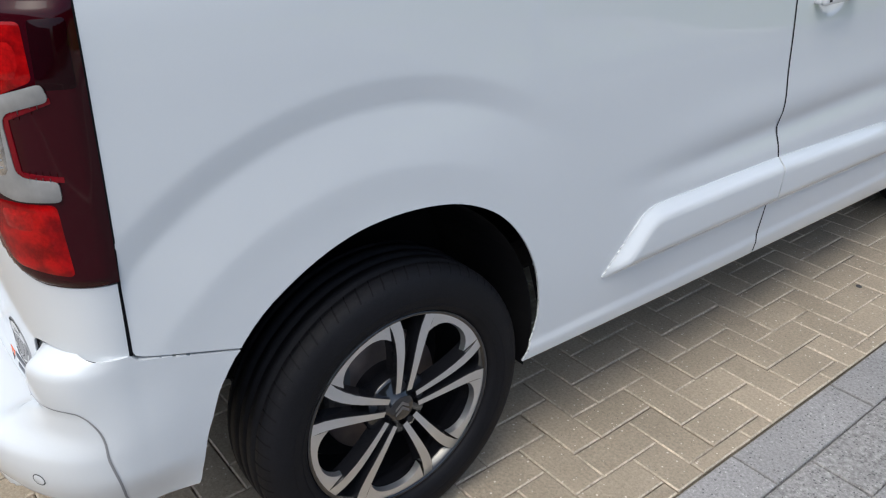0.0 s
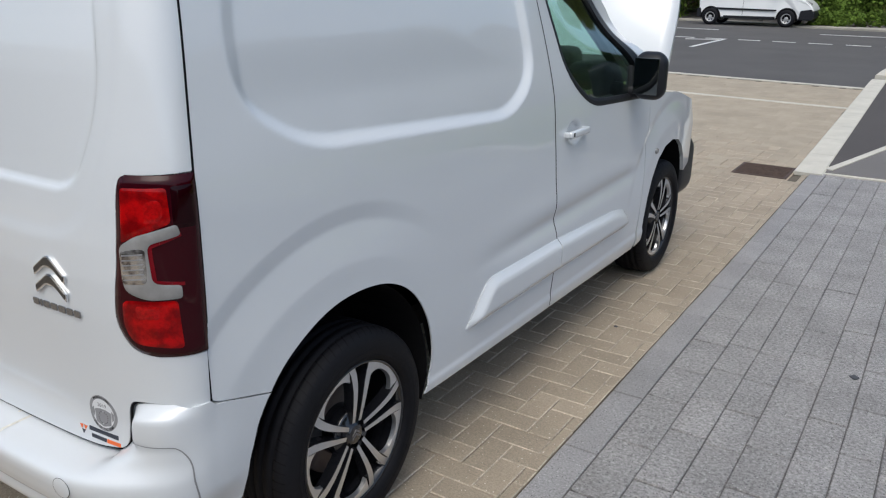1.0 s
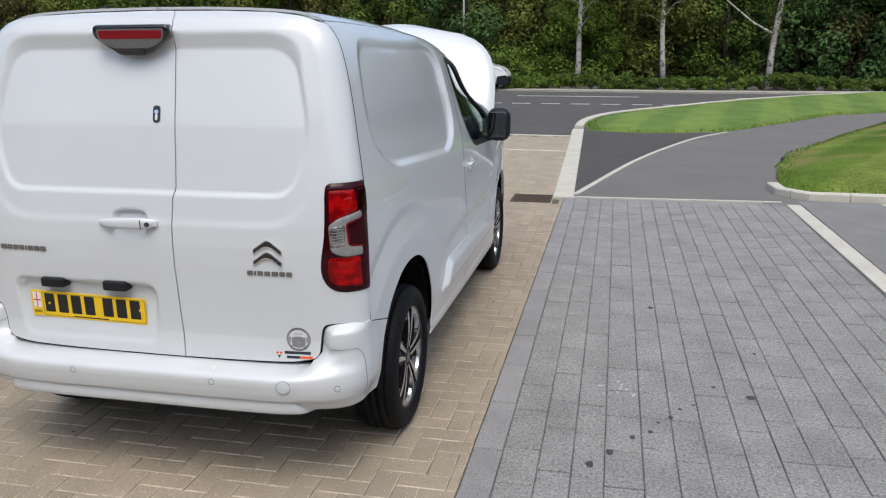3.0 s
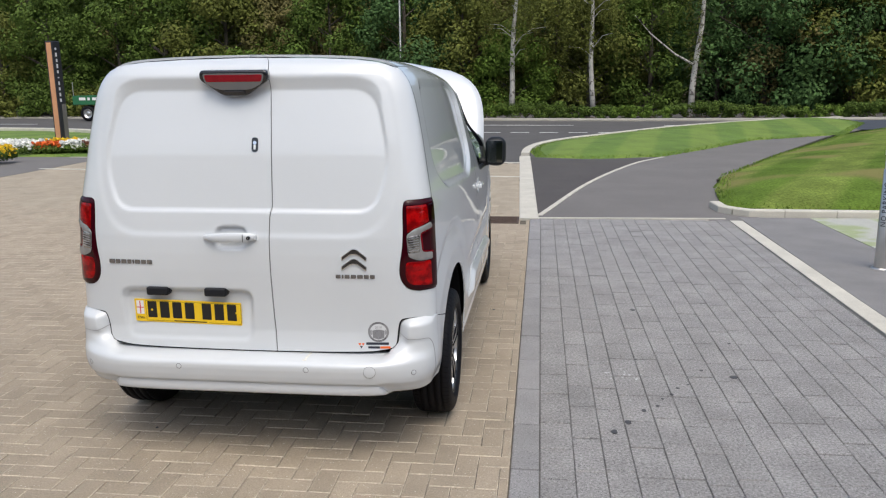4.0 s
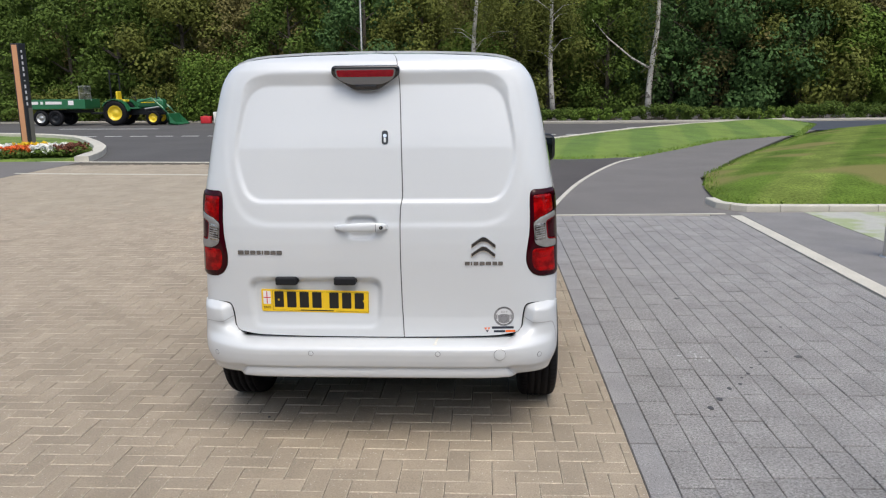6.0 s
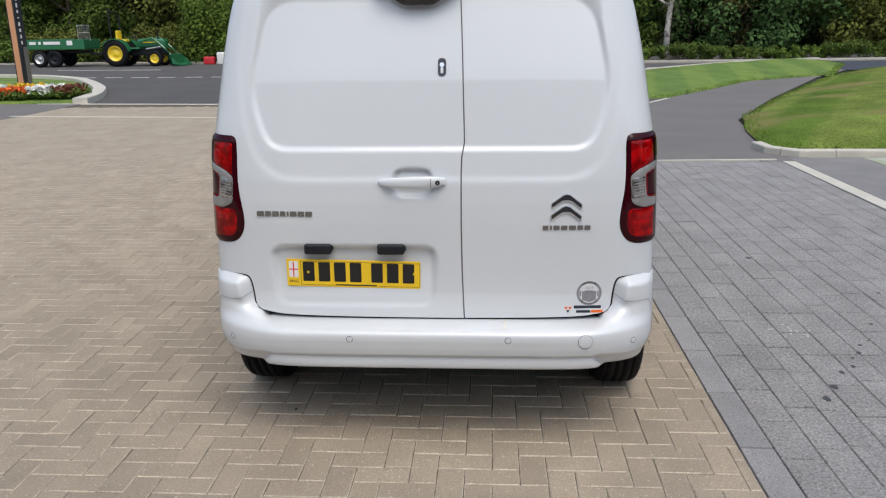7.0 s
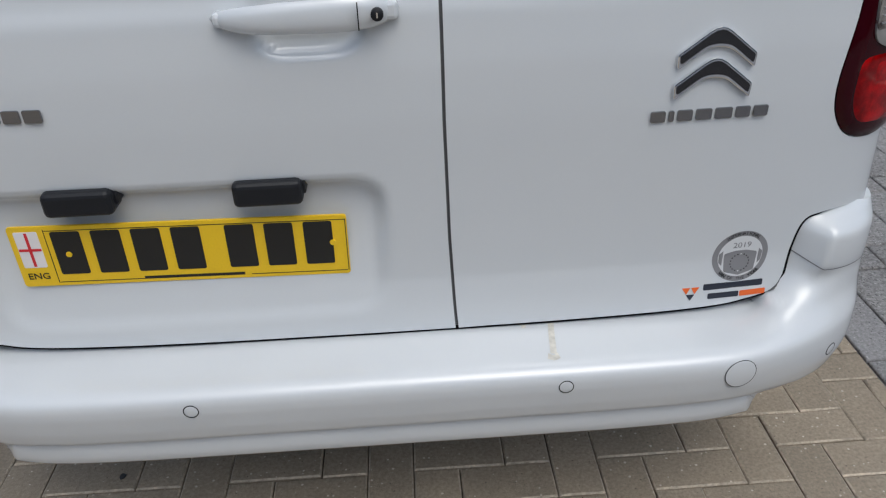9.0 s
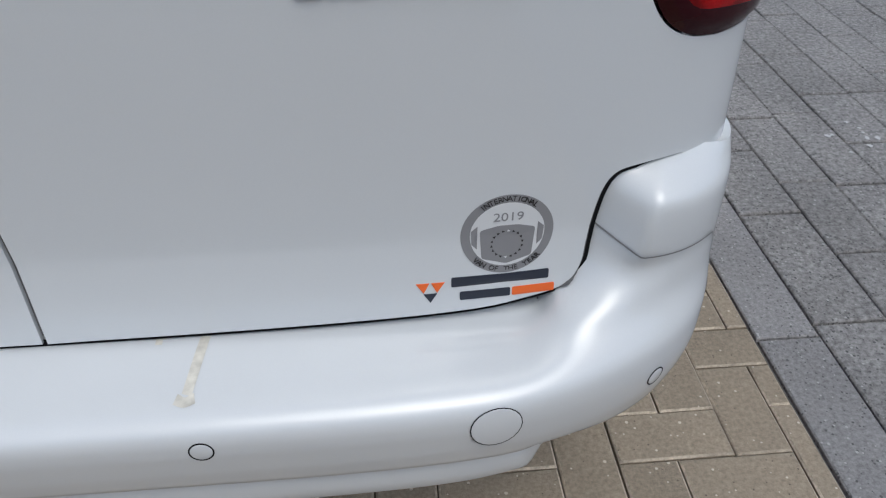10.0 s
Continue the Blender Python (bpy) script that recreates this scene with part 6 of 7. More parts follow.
def birch(at, height, r, lean, label, seed, twigs=False):
    rr = random.Random(seed)
    t = thing("birch_tree", label, "tree", at, group="pale birches at the wood edge")
    P = [(lean * f + 0.06 * math.sin(f * 9 + seed), 0.05 * math.sin(f * 7), height * f) for f in (0, 0.15, 0.3, 0.5, 0.7, 0.9, 1.0)]
    part("trunk", tube(P, [r * 1.25, r, r * 0.92, r * 0.8, r * 0.6, r * 0.3, r * 0.1], 12), BIRCH, t, "", True)
    limbs = []
    for k in range(150 if twigs else 14):
        f = rr.uniform(0.1 if twigs else 0.3, 0.95)
        a = rr.uniform(0, 6.28)
        ln_ = rr.uniform(0.25, 0.75) if twigs else rr.uniform(0.8, 2.0)
        x, z = lean * f, height * f
        limbs.append(tube([(x, 0, z), (x + math.cos(a) * ln_ * 0.5, math.sin(a) * ln_ * 0.5, z + ln_ * (0.1 if twigs else 0.35)), (x + math.cos(a) * ln_, math.sin(a) * ln_, z + ln_ * (-0.25 if twigs else 0.4))], [0.014, 0.010, 0.004] if twigs else [0.03, 0.018, 0.006], 4))
    part("branches", join(*limbs), BARK if twigs else BIRCH, t)
    t.children[-1]["kind"] = "stuff"
    if twigs:
        part("bare_limb", tube([(0, 0, 2.4), (-0.9, 0, 2.9), (-2.1, 0.1, 3.9), (-2.9, 0.1, 4.8)], [0.06, 0.045, 0.03, 0.012], 7), BIRCH, t, "long bare pale limb")
    cs = []
    for _ in range(10 if twigs else 46):
        x0_, y0_, z0_ = lean * 0.7 + rr.gauss(0, 1.5), rr.gauss(0, 0.9), height * rr.uniform(0.6, 1.0)
        for k in range(rr.randint(5, 13)):
            cs.append((x0_ + rr.gauss(0, 0.06), y0_ + rr.gauss(0, 0.06), z0_ - 0.26 * k))
    cs = np.array(cs)
    V, F = leaf_cloud(cs, np.full(len(cs), 0.17), 16, 0.05, np.random.default_rng(seed), 1.2)
    raw("crown", V, F, LEAF[0], t)
    return t


birch((-0.2, 37.6, 0), 8.5, 0.13, 0.35, "slim white birch with a bare pale trunk", 1)
birch((3.9, 37.6, 0), 9.0, 0.12, -0.25, "slim white birch with sparse drooping twigs", 2)
birch((8.75, 37.8, 0), 8.5, 0.14, 0.5, "dead peeling birch trunk with bare twigs", 3, True)

lamp = thing("street_lamp", "slim grey lamp column with a small green sign", "street lamp", (-5.7, 37.0, 0))
part("column", tube([(0, 0, 0), (0, 0, 1.2), (0, 0, 1.25), (0, 0, 9.0)], [0.09, 0.09, 0.055, 0.045], 12), mat("galvanised", (0.22, 0.23, 0.23), rough=0.5, metal=0.6, var=0.15), lamp, "", True)
part("sign_plate", box((0, -0.1, 2.2), (0.42, 0.02, 0.45), 0.006), mat("green_sign", (0.02, 0.22, 0.12), rough=0.5, var=0.05), lamp, "small green sign plate")

# ---- things by the road ----
GREEN = mat("machine_green", (0.018, 0.13, 0.052), rough=0.4, coat=0.4, var=0.1, var_scale=2)
RIM_YELLOW = mat("rim_yellow", (0.75, 0.55, 0.02), rough=0.45, coat=0.3, var=0.1)
STEEL = mat("brushed_steel", (0.55, 0.54, 0.52), rough=0.33, metal=0.9, var=0.08, var_scale=3, fine=0.08, fine_scale=200)
WHITE_PLAIN = mat("plain_white", (0.75, 0.76, 0.76), rough=0.35, coat=0.6, var=0.03)
DARK_GLASS = mat("dark_glass", (0.015, 0.018, 0.02), rough=0.06, coat=0.5, var=0.1)


def small_wheel(parent, x, y, z, r, width, rim_mat, name="wheel", lugs=0):
    w = new(name)
    w.parent = parent
    w.matrix_local = Matrix.Translation((x, y, z))
    h = width / 2
    part("tyre", lathe([(r * 0.58, -h * 0.8), (r * 0.75, -h), (r * 0.95, -h * 0.9), (r, -h * 0.6), (r, h * 0.6), (r * 0.95, h * 0.9), (r * 0.75, h), (r * 0.58, h * 0.8)], 28, "y"), RUBBER, w, "", True)
    part("rim", lathe([(0.0001, -h * 0.35), (r * 0.2, -h * 0.35), (r * 0.25, -h * 0.2), (r * 0.48, -h * 0.25), (r * 0.55, -h * 0.8), (r * 0.6, -h * 0.82), (r * 0.6, h * 0.6)], 28, "y"), rim_mat, w, "", True)
    for k in range(lugs):
        a = 2 * math.pi * k / lugs
        b_ = box((0, 0, 0), (0.03, width * 0.95, 0.05), 0.008)
        bmesh.ops.transform(b_, matrix=Matrix.Translation((r * math.cos(a), 0, r * math.sin(a))) @ Euler((0, -a, 0)).to_matrix().to_4x4(), verts=b_.verts)
        part("tyre_lug", b_, RUBBER, w)
    return w


tr = thing("compact_tractor", "small green tractor with yellow wheels and a front loader", "tractor", (-15.6, 33.6, 0))
for x, r, wd in ((-1.15, 0.58, 0.36), (0.62, 0.34, 0.24)):
    for y in (-0.52, 0.52):
        small_wheel(tr, x, y, r - 0.012, r, wd, RIM_YELLOW, lugs=18 if r > 0.5 else 14)
part("hood", join(box((0.35, 0, 1.0), (1.25, 0.52, 0.38), 0.09, segs=4), box((0.95, 0, 0.93), (0.10, 0.46, 0.40), 0.04)), GREEN, tr, "rounded green bonnet", True)
part("hood_stripe", box((0.35, -0.262, 1.04), (0.75, 0.004, 0.045)), RIM_YELLOW, tr)
part("chassis", join(box((0.0, 0, 0.62), (1.9, 0.34, 0.32), 0.05), box((-1.1, 0, 0.62), (0.3, 0.9, 0.22), 0.05), box((0.62, 0, 0.36), (0.12, 0.9, 0.10), 0.03)), PLASTIC, tr)
for y in (-0.52, 0.52):
    P = [(-1.15 + 0.66 * math.cos(t), 0.575 + 0.64 * math.sin(t)) for t in np.linspace(0.15, 2.6, 12)]
    V = [(x, y + d_, z) for x, z in P for d_ in (-0.19, 0.19)] + [(x * 0.96 - 0.046, y + d_, z - 0.03) for x, z in P for d_ in (-0.19, 0.19)]
    n = len(P)
    F = [[2 * i, 2 * i + 1, 2 * i + 3, 2 * i + 2] for i in range(n - 1)] + [[2 * n + 2 * i, 2 * n + 2 * i + 2, 2 * n + 2 * i + 3, 2 * n + 2 * i + 1] for i in range(n - 1)] + [[2 * i, 2 * i + 2, 2 * n + 2 * i + 2, 2 * n + 2 * i] for i in range(n - 1)]
    raw("mudguard", V, F, GREEN, tr)
part("platform", box((-0.45, 0, 0.78), (0.75, 0.95, 0.06), 0.02), GREEN, tr)
seat = part("seat", box((-1.0, 0, 1.12), (0.42, 0.46, 0.12), 0.05), RIM_YELLOW, tr, "yellow seat")
part("seat_back", box((-1.2, 0, 1.36), (0.12, 0.44, 0.42), 0.05), RIM_YELLOW, seat)
part("steering_column", tube([(-0.25, 0, 0.95), (-0.45, 0, 1.3)], 0.03, 8), PLASTIC, tr)
stw = lathe([(0.16, -0.012), (0.18, 0), (0.16, 0.012)], 20, "z", True)
bmesh.ops.transform(stw, matrix=pose(-0.48, 0, 1.34, 0, -35, 0), verts=stw.verts)
part("steering_wheel", stw, PLASTIC, tr)
part("roll_bar", join(tube([(-1.32, -0.48, 0.8), (-1.34, -0.48, 2.25), (-1.34, -0.40, 2.36), (-1.34, 0.40, 2.36), (-1.34, 0.48, 2.25), (-1.32, 0.48, 0.8)], 0.035, 8)), PLASTIC, tr, "black roll bar")
part("beacon", tube([(-1.34, -0.45, 2.36), (-1.34, -0.45, 2.52)], 0.05, 10), PLASTIC, tr, "dark beacon on the roll bar")
for y in (-0.42, 0.42):
    part("loader_arm", tube([(-0.15, y, 1.05), (0.55, y, 1.22), (1.05, y, 0.78), (1.38, y, 0.42)], [0.05, 0.06, 0.06, 0.05], 6), GREEN, tr)
    part("loader_ram", tube([(0.2, y, 0.75), (0.95, y, 0.85)], 0.035, 8), STEEL, tr)
bk = [(1.32, 0.52), (1.38, 0.05), (1.85, 0.0), (1.87, 0.03), (1.46, 0.09), (1.40, 0.50)]
part("bucket", prism(bk, -0.72, 0.72), GREEN, tr, "green loader bucket")
for y in (-0.72, 0.70):
    part("bucket_side", prism([(1.34, 0.52), (1.38, 0.03), (1.86, 0.02)], y, y + 0.02), GREEN, tr)
part("exhaust", tube([(0.55, 0.18, 1.15), (0.55, 0.18, 1.62)], 0.03, 8), PLASTIC, tr)

tl = thing("farm_trailer", "green flat trailer with a mesh rack and white wording bars", "trailer", (-19.6, 33.7, 0))
part("side_board", box((0, -0.72, 1.0), (2.9, 0.04, 0.42), 0.01), GREEN, tl, "green side board")
part("side_board", box((0, 0.72, 1.0), (2.9, 0.04, 0.42), 0.01), GREEN, tl)
part("end_board", box((-1.43, 0, 1.0), (0.04, 1.4, 0.42), 0.01), GREEN, tl)
part("end_board", box((1.43, 0, 1.0), (0.04, 1.4, 0.42), 0.01), GREEN, tl)
part("bed", box((0, 0, 0.80), (2.9, 1.44, 0.06), 0.01), GREEN, tl)
part("frame", join(box((0.1, 0, 0.66), (2.6, 0.5, 0.14), 0.02), box((1.85, 0, 0.55), (1.0, 0.10, 0.10), 0.02)), PLASTIC, tl)
for i, (x, w) in enumerate(((-0.95, 0.32), (-0.62, 0.12), (-0.05, 0.78), (0.78, 0.26))):
    part("wording_bar", box((x, -0.743, 1.06), (w, 0.006, 0.13 if i < 3 else 0.2)), FLAG_WHITE, tl)
for x in (-0.75, -0.05):
    for y in (-0.62, 0.62):
        small_wheel(tl, x, y, 0.36, 0.37, 0.24, STEEL if x < -0.5 else PLASTIC)
rack = part("rack_frame", join(tube([(1.2, -0.7, 1.2), (1.2, -0.7, 1.82), (1.75, -0.7, 1.82), (1.75, -0.7, 1.15)], 0.02, 6), tube([(1.2, -0.7, 1.5), (1.75, -0.7, 1.5)], 0.012, 6)), STEEL, tl, "grey mesh rack")
for k in range(9):
    part("rack_bar", tube([(1.25 + 0.055 * k, -0.7, 1.2), (1.25 + 0.055 * k, -0.7, 1.81)], 0.007, 5), STEEL, rack)
part("tail_post", tube([(-1.4, -0.7, 1.2), (-1.4, -0.7, 1.85)], 0.02, 6), STEEL, tl)
part("hitch", join(tube([(2.3, 0, 0.56), (2.7, 0, 0.55)], 0.04, 8), tube([(2.25, 0, 0.6), (2.25, 0, 0.9)], 0.03, 8)), mat("hitch_red", (0.4, 0.03, 0.02), rough=0.5, var=0.2), tl, "red jack post")

# older white van across the road
ov = thing("small_white_van", "older small white van with black bumpers parked across the road", "van", (-4.95, 33.2, 0))
sil = rounded([(-2.15, 0.32), (-2.2, 1.1), (-2.1, 1.78), (-0.1, 1.82), (0.42, 1.66), (1.02, 1.16), (1.75, 0.98), (2.02, 0.74), (2.08, 0.34), (1.72, 0.30), (0.72, 0.28), (-1.0, 0.28), (-1.75, 0.30)],
              [0.08, 0.1, 0.16, 0.3, 0.3, 0.3, 0.25, 0.2, 0.1, 0.05, 0.05, 0.05, 0.05], 5)
bm = prism(sil, -0.86, 0.86)
for v in bm.verts:
    if v.co.z > 1.0:
        v.co.y *= 1 - 0.13 * (v.co.z - 1.0) / 0.8
    if v.co.x > 1.4:
        v.co.y *= 1 - 0.14 * (v.co.x - 1.4) / 0.7
bmesh.ops.bevel(bm, geom=[e for e in bm.edges if len(e.link_faces) == 2 and any(len(f.verts) > 8 for f in e.link_faces)], offset=0.05, segments=3, affect="EDGES")
part("body", bm, WHITE_PLAIN, ov, "plain white bodywork")


def side_poly(name, o, y, mt, lab=""):
    b_ = prism(o, y - 0.012, y + 0.012)
    for v in b_.verts:
        if v.co.z > 1.0:
            v.co.y += 0.86 * 0.13 * (v.co.z - 1.0) / 0.8
    part(name, b_, mt, ov, lab)


side_poly("door_window", rounded([(-0.42, 1.10), (-0.40, 1.58), (0.28, 1.58), (0.78, 1.16), (0.75, 1.10)], 0.04, 3), -0.862, DARK_GLASS, "dark side window")
side_poly("quarter_window", [(0.83, 1.10), (0.83, 1.14), (0.92, 1.10)], -0.862, DARK_GLASS)
side_poly("rubbing_strip", rounded([(-1.7, 0.58), (-1.7, 0.66), (0.75, 0.62), (0.75, 0.56)], 0.02, 3), -0.868, PLASTIC, "black side strip")
side_poly("door_gap", [(-0.50, 0.40), (-0.50, 1.6), (-0.49, 1.6), (-0.49, 0.40)], -0.858, DARK)
side_poly("sill", [(-1.2, 0.26), (-1.2, 0.36), (0.72, 0.36), (0.72, 0.26)], -0.855, PLASTIC)
ws = [(0.46, 1.60), (0.98, 1.18)]
raw("windscreen", [(ws[0][0] + 0.02, -0.66, ws[0][1] + 0.02), (ws[0][0] + 0.02, 0.66, ws[0][1] + 0.02), (ws[1][0] + 0.03, 0.72, ws[1][1] + 0.03), (ws[1][0] + 0.03, -0.72, ws[1][1] + 0.03)] + [(ws[0][0] - 0.02, -0.66, ws[0][1]), (ws[0][0] - 0.02, 0.66, ws[0][1]), (ws[1][0], 0.72, ws[1][1]), (ws[1][0], -0.72, ws[1][1])],
    [[0, 1, 2, 3], [7, 6, 5, 4], [0, 3, 7, 4], [1, 5, 6, 2]], DARK_GLASS, ov)
part("front_bumper", box((1.93, 0, 0.46), (0.34, 1.52, 0.30), 0.09, segs=4), PLASTIC, ov, "black front bumper", True)
part("headlamp", box((1.80, -0.68, 0.86), (0.34, 0.12, 0.15), 0.05, (0, 20, 12), 3), CLEAR, ov, "clear headlamp", True)
part("door_mirror", box((0.72, -0.93, 1.18), (0.12, 0.16, 0.18), 0.04, segs=3), PLASTIC, ov, "", True)
part("door_handle", box((-0.36, -0.875, 0.98), (0.16, 0.03, 0.03), 0.01), WHITE_PLAIN, ov)
HUBCAP = mat("hubcap_grey", (0.42, 0.42, 0.43), rough=0.45, metal=0.3, var=0.2, var_scale=14)
for x in (1.14, -1.70):
    for y in (-0.85, 0.85):
        wv = small_wheel(ov, x, y, 0.30, 0.315, 0.19, HUBCAP)
        for k in range(7):
            a = 2 * math.pi * k / 7
            hole_ = lathe([(0.0001, -0.0), (0.026, 0.0), (0.026, 0.01)], 10, "y")
            bmesh.ops.translate(hole_, vec=(0.125 * math.cos(a), -0.052, 0.125 * math.sin(a)), verts=hole_.verts)
            part("cap_hole", hole_, DARK, wv)
    # dark half-disc on the flank, painting the shade inside the arch
    side_poly("wheel_arch", [(x + 0.385 * math.cos(t), max(0.275, 0.30 + 0.40 * math.sin(t))) for t in np.linspace(-0.06, math.pi + 0.06, 20)], -0.866, DARK, "dark patch put in for the shade in the wheel arch")
side_poly("bumper_corner", rounded([(1.56, 0.27), (1.60, 0.60), (2.00, 0.66), (2.09, 0.52), (2.06, 0.27)], 0.05, 3), -0.850, PLASTIC, "black bumper corner")
side_poly("rear_bumper_corner", rounded([(-2.24, 0.30), (-2.24, 0.62), (-2.10, 0.62), (-2.05, 0.30)], 0.03, 3), -0.866, PLASTIC, "black bumper corner")

# garden gear by the bush
for name, lab, cat, x, size, mt in (("red_toolbox", "small red toolbox on the verge", "toolbox", -12.95, (0.5, 0.3, 0.35), mat("tool_red", (0.5, 0.02, 0.03), rough=0.5, var=0.1)),
                                    ("white_canister", "white plastic canister on the verge", "canister", -12.35, (0.42, 0.3, 0.55), mat("can_white", (0.7, 0.7, 0.66), rough=0.5, var=0.08)),
                                    ("yellow_canister", "yellow and blue canister on the verge", "canister", -11.9, (0.3, 0.3, 0.62), mat("can_yellow", (0.7, 0.6, 0.08), rough=0.5, var=0.1))):
    t = thing(name, lab, cat, (x, 34.4, -0.012))
    part("body", box((0, 0, size[2] / 2), size, 0.05, segs=3), mt, t, "", True)
    part("grip", tube([(-size[0] * 0.25, 0, size[2] - 0.01), (-size[0] * 0.2, 0, size[2] + 0.07), (size[0] * 0.2, 0, size[2] + 0.07), (size[0] * 0.25, 0, size[2] - 0.01)], 0.02, 6), PLASTIC, t)

# tall sign in the flower bed
sg = thing("totem_sign", "tall dark sign column with a tan front panel", "sign", (-11.70, 17.15, 0.1), rz=2)
FRAME = mat("sign_dark", (0.02, 0.02, 0.024), rough=0.4, var=0.1)
part("column", box((0, 0, 1.44), (0.205, 0.36, 2.68), 0.012), FRAME, sg)
part("foot", box((0, 0, 0.06), (0.16, 0.30, 0.14), 0.01), PLASTIC, sg)
part("front_panel", box((-0.004, -0.182, 1.46), (0.135, 0.012, 2.56), 0.004), mat("sign_tan", (0.52, 0.26, 0.13), rough=0.6, var=0.06, var_scale=2, fine=0.05), sg, "plain tan front panel")
part("side_panel", box((0.104, 0.07, 0.62), (0.008, 0.20, 1.0), 0.002), mat("sign_taupe", (0.17, 0.15, 0.13), rough=0.6, var=0.1), sg)
for k, h in enumerate((0.10, 0.16, 0.13, 0.17, 0.12, 0.05, 0.15, 0.13, 0.15, 0.14)):
    part("wording_bar", box((0.103, -0.05, 2.58 - k * 0.150), (0.006, 0.075, h * 0.62), 0.001), FLAG_WHITE, sg)

# flowers
def flower_clump(name, lab, x0, x1, y0, y1, count, cols, seed, h=0.27):
    r_ = np.random.default_rng(seed)
    t = thing(name, lab, "flowers", ((x0 + x1) / 2, (y0 + y1) / 2, 0.05), kind="stuff")
    W_, D_ = x1 - x0, y1 - y0
    c = np.stack([(r_.random(40 + count // 12) - 0.5) * W_, (r_.random(40 + count // 12) - 0.5) * D_, h * (0.25 + 0.35 * r_.random(40 + count // 12))], 1)
    V, F = leaf_cloud(c, np.full(len(c), 0.13), 26, 0.035, r_, 0.8)
    V[:, 2] = np.maximum(V[:, 2], 0)
    raw("leaves", V, F, LEAF[1], t)
    for i, mt in enumerate(cols):
        n = count // len(cols)
        c = np.stack([(r_.random(n) - 0.5) * W_, (r_.random(n) - 0.5) * D_, h * (0.45 + 0.6 * r_.random(n))], 1)
        V, F = leaf_cloud(c, np.full(n, 0.035), 7, 0.042, r_, 0.6)
        raw("petals", V, F, mt, t)


P_WHITE = mat("petal_white", (0.75, 0.75, 0.70), rough=0.7, per_island=0.15)
P_ORANGE = mat("petal_orange", (0.62, 0.11, 0.01), rough=0.7, per_island=0.3)
P_YELLOW = mat("petal_yellow", (0.75, 0.50, 0.01), rough=0.7, per_island=0.2)
P_RUST = mat("petal_rust", (0.16, 0.05, 0.025), rough=0.7, per_island=0.4)
flower_clump("white_flowers", "white bedding flowers in the kerbed bed", -16.5, -11.25, 15.0, 16.5, 1700, [P_WHITE], 1)
flower_clump("orange_flowers", "orange bedding flowers beneath the sign", -11.3, -10.55, 15.15, 15.7, 260, [P_ORANGE], 2)
flower_clump("yellow_flowers", "yellow bedding flowers beneath the sign", -11.3, -10.5, 15.75, 16.1, 150, [P_YELLOW], 3, 0.32)
flower_clump("white_flowers", "white bedding flowers in the kerbed bed", -10.6, -9.95, 15.2, 16.1, 230, [P_WHITE], 4, 0.3)
flower_clump("rust_flowers", "rust-red bedding plants at the bed's end", -10.0, -9.55, 15.3, 16.2, 160, [P_RUST], 5, 0.3)
flower_clump("yellow_flowers", "yellow flowers in a small round bed", -11.6, -10.55, 12.9, 13.6, 160, [P_YELLOW], 6, 0.35)

# bollard
bo = thing("steel_bollard", "round brushed steel bollard with a light in its head", "bollard", (4.47, 4.27, 0.0))
part("base_ring", lathe([(0.085, 0.0), (0.085, 0.008), (0.06, 0.012)], 36, "z"), STEEL, bo, "", True)
part("post", lathe([(0.056, 0.0), (0.056, 0.915), (0.052, 0.918)], 40, "z"), STEEL, bo, "brushed steel post", True)
part("light_head", lathe([(0.050, 0.915), (0.050, 1.045)], 40, "z"), mat("frosted_lens", (0.55, 0.55, 0.52), rough=0.25, coat=0.5, var=0.1, var_scale=20), bo, "frosted light band", True)
part("cap", lathe([(0.050, 1.045), (0.057, 1.046), (0.057, 1.085), (0.050, 1.092), (0.0001, 1.093)], 40, "z"), STEEL, bo, "", True)
letters("NO PARKING", 0.062, INK, bo, pose(-0.035, -0.0455, 0.60, 0, 0, 0) @ Euler((radians(90), 0, radians(-38))).to_matrix().to_4x4() @ pose(0, 0, 0, 0, 0, 90), depth=0.002, spacing=1.1)

# drain grating
slab("drain_surround", [(0.45, 6.2), (1.09, 6.2), (1.09, 7.15), (0.45, 7.15)], -0.0045, 0.004, BEIGE, label="beige concrete bedding round the drain", category="drain surround")
dg_ = thing("drain_grating", "brown cast-iron drain grating set in the paving", "drain", (0.84, 6.66, 0), kind="structure")
IRON = mat("cast_iron", (0.075, 0.05, 0.038), rough=0.75, metal=0.3, var=0.3, var_scale=12, fine=0.3)
part("drain_pit", box((0, 0, -0.0095), (0.47, 0.50, 0.002)), DARK, dg_)
for c, sz in (((0, -0.235, -0.004), (0.47, 0.03, 0.012)), ((0, 0.235, -0.004), (0.47, 0.03, 0.012)), ((-0.222, 0, -0.004), (0.026, 0.44, 0.012)), ((0.222, 0, -0.004), (0.026, 0.44, 0.012))):
    part("frame_bar", box(c, sz, 0.002), IRON, dg_)
for k in range(11):
    part("grating_bar", box((0, -0.195 + 0.039 * k, -0.004), (0.42, 0.016, 0.010), 0.002), IRON, dg_)

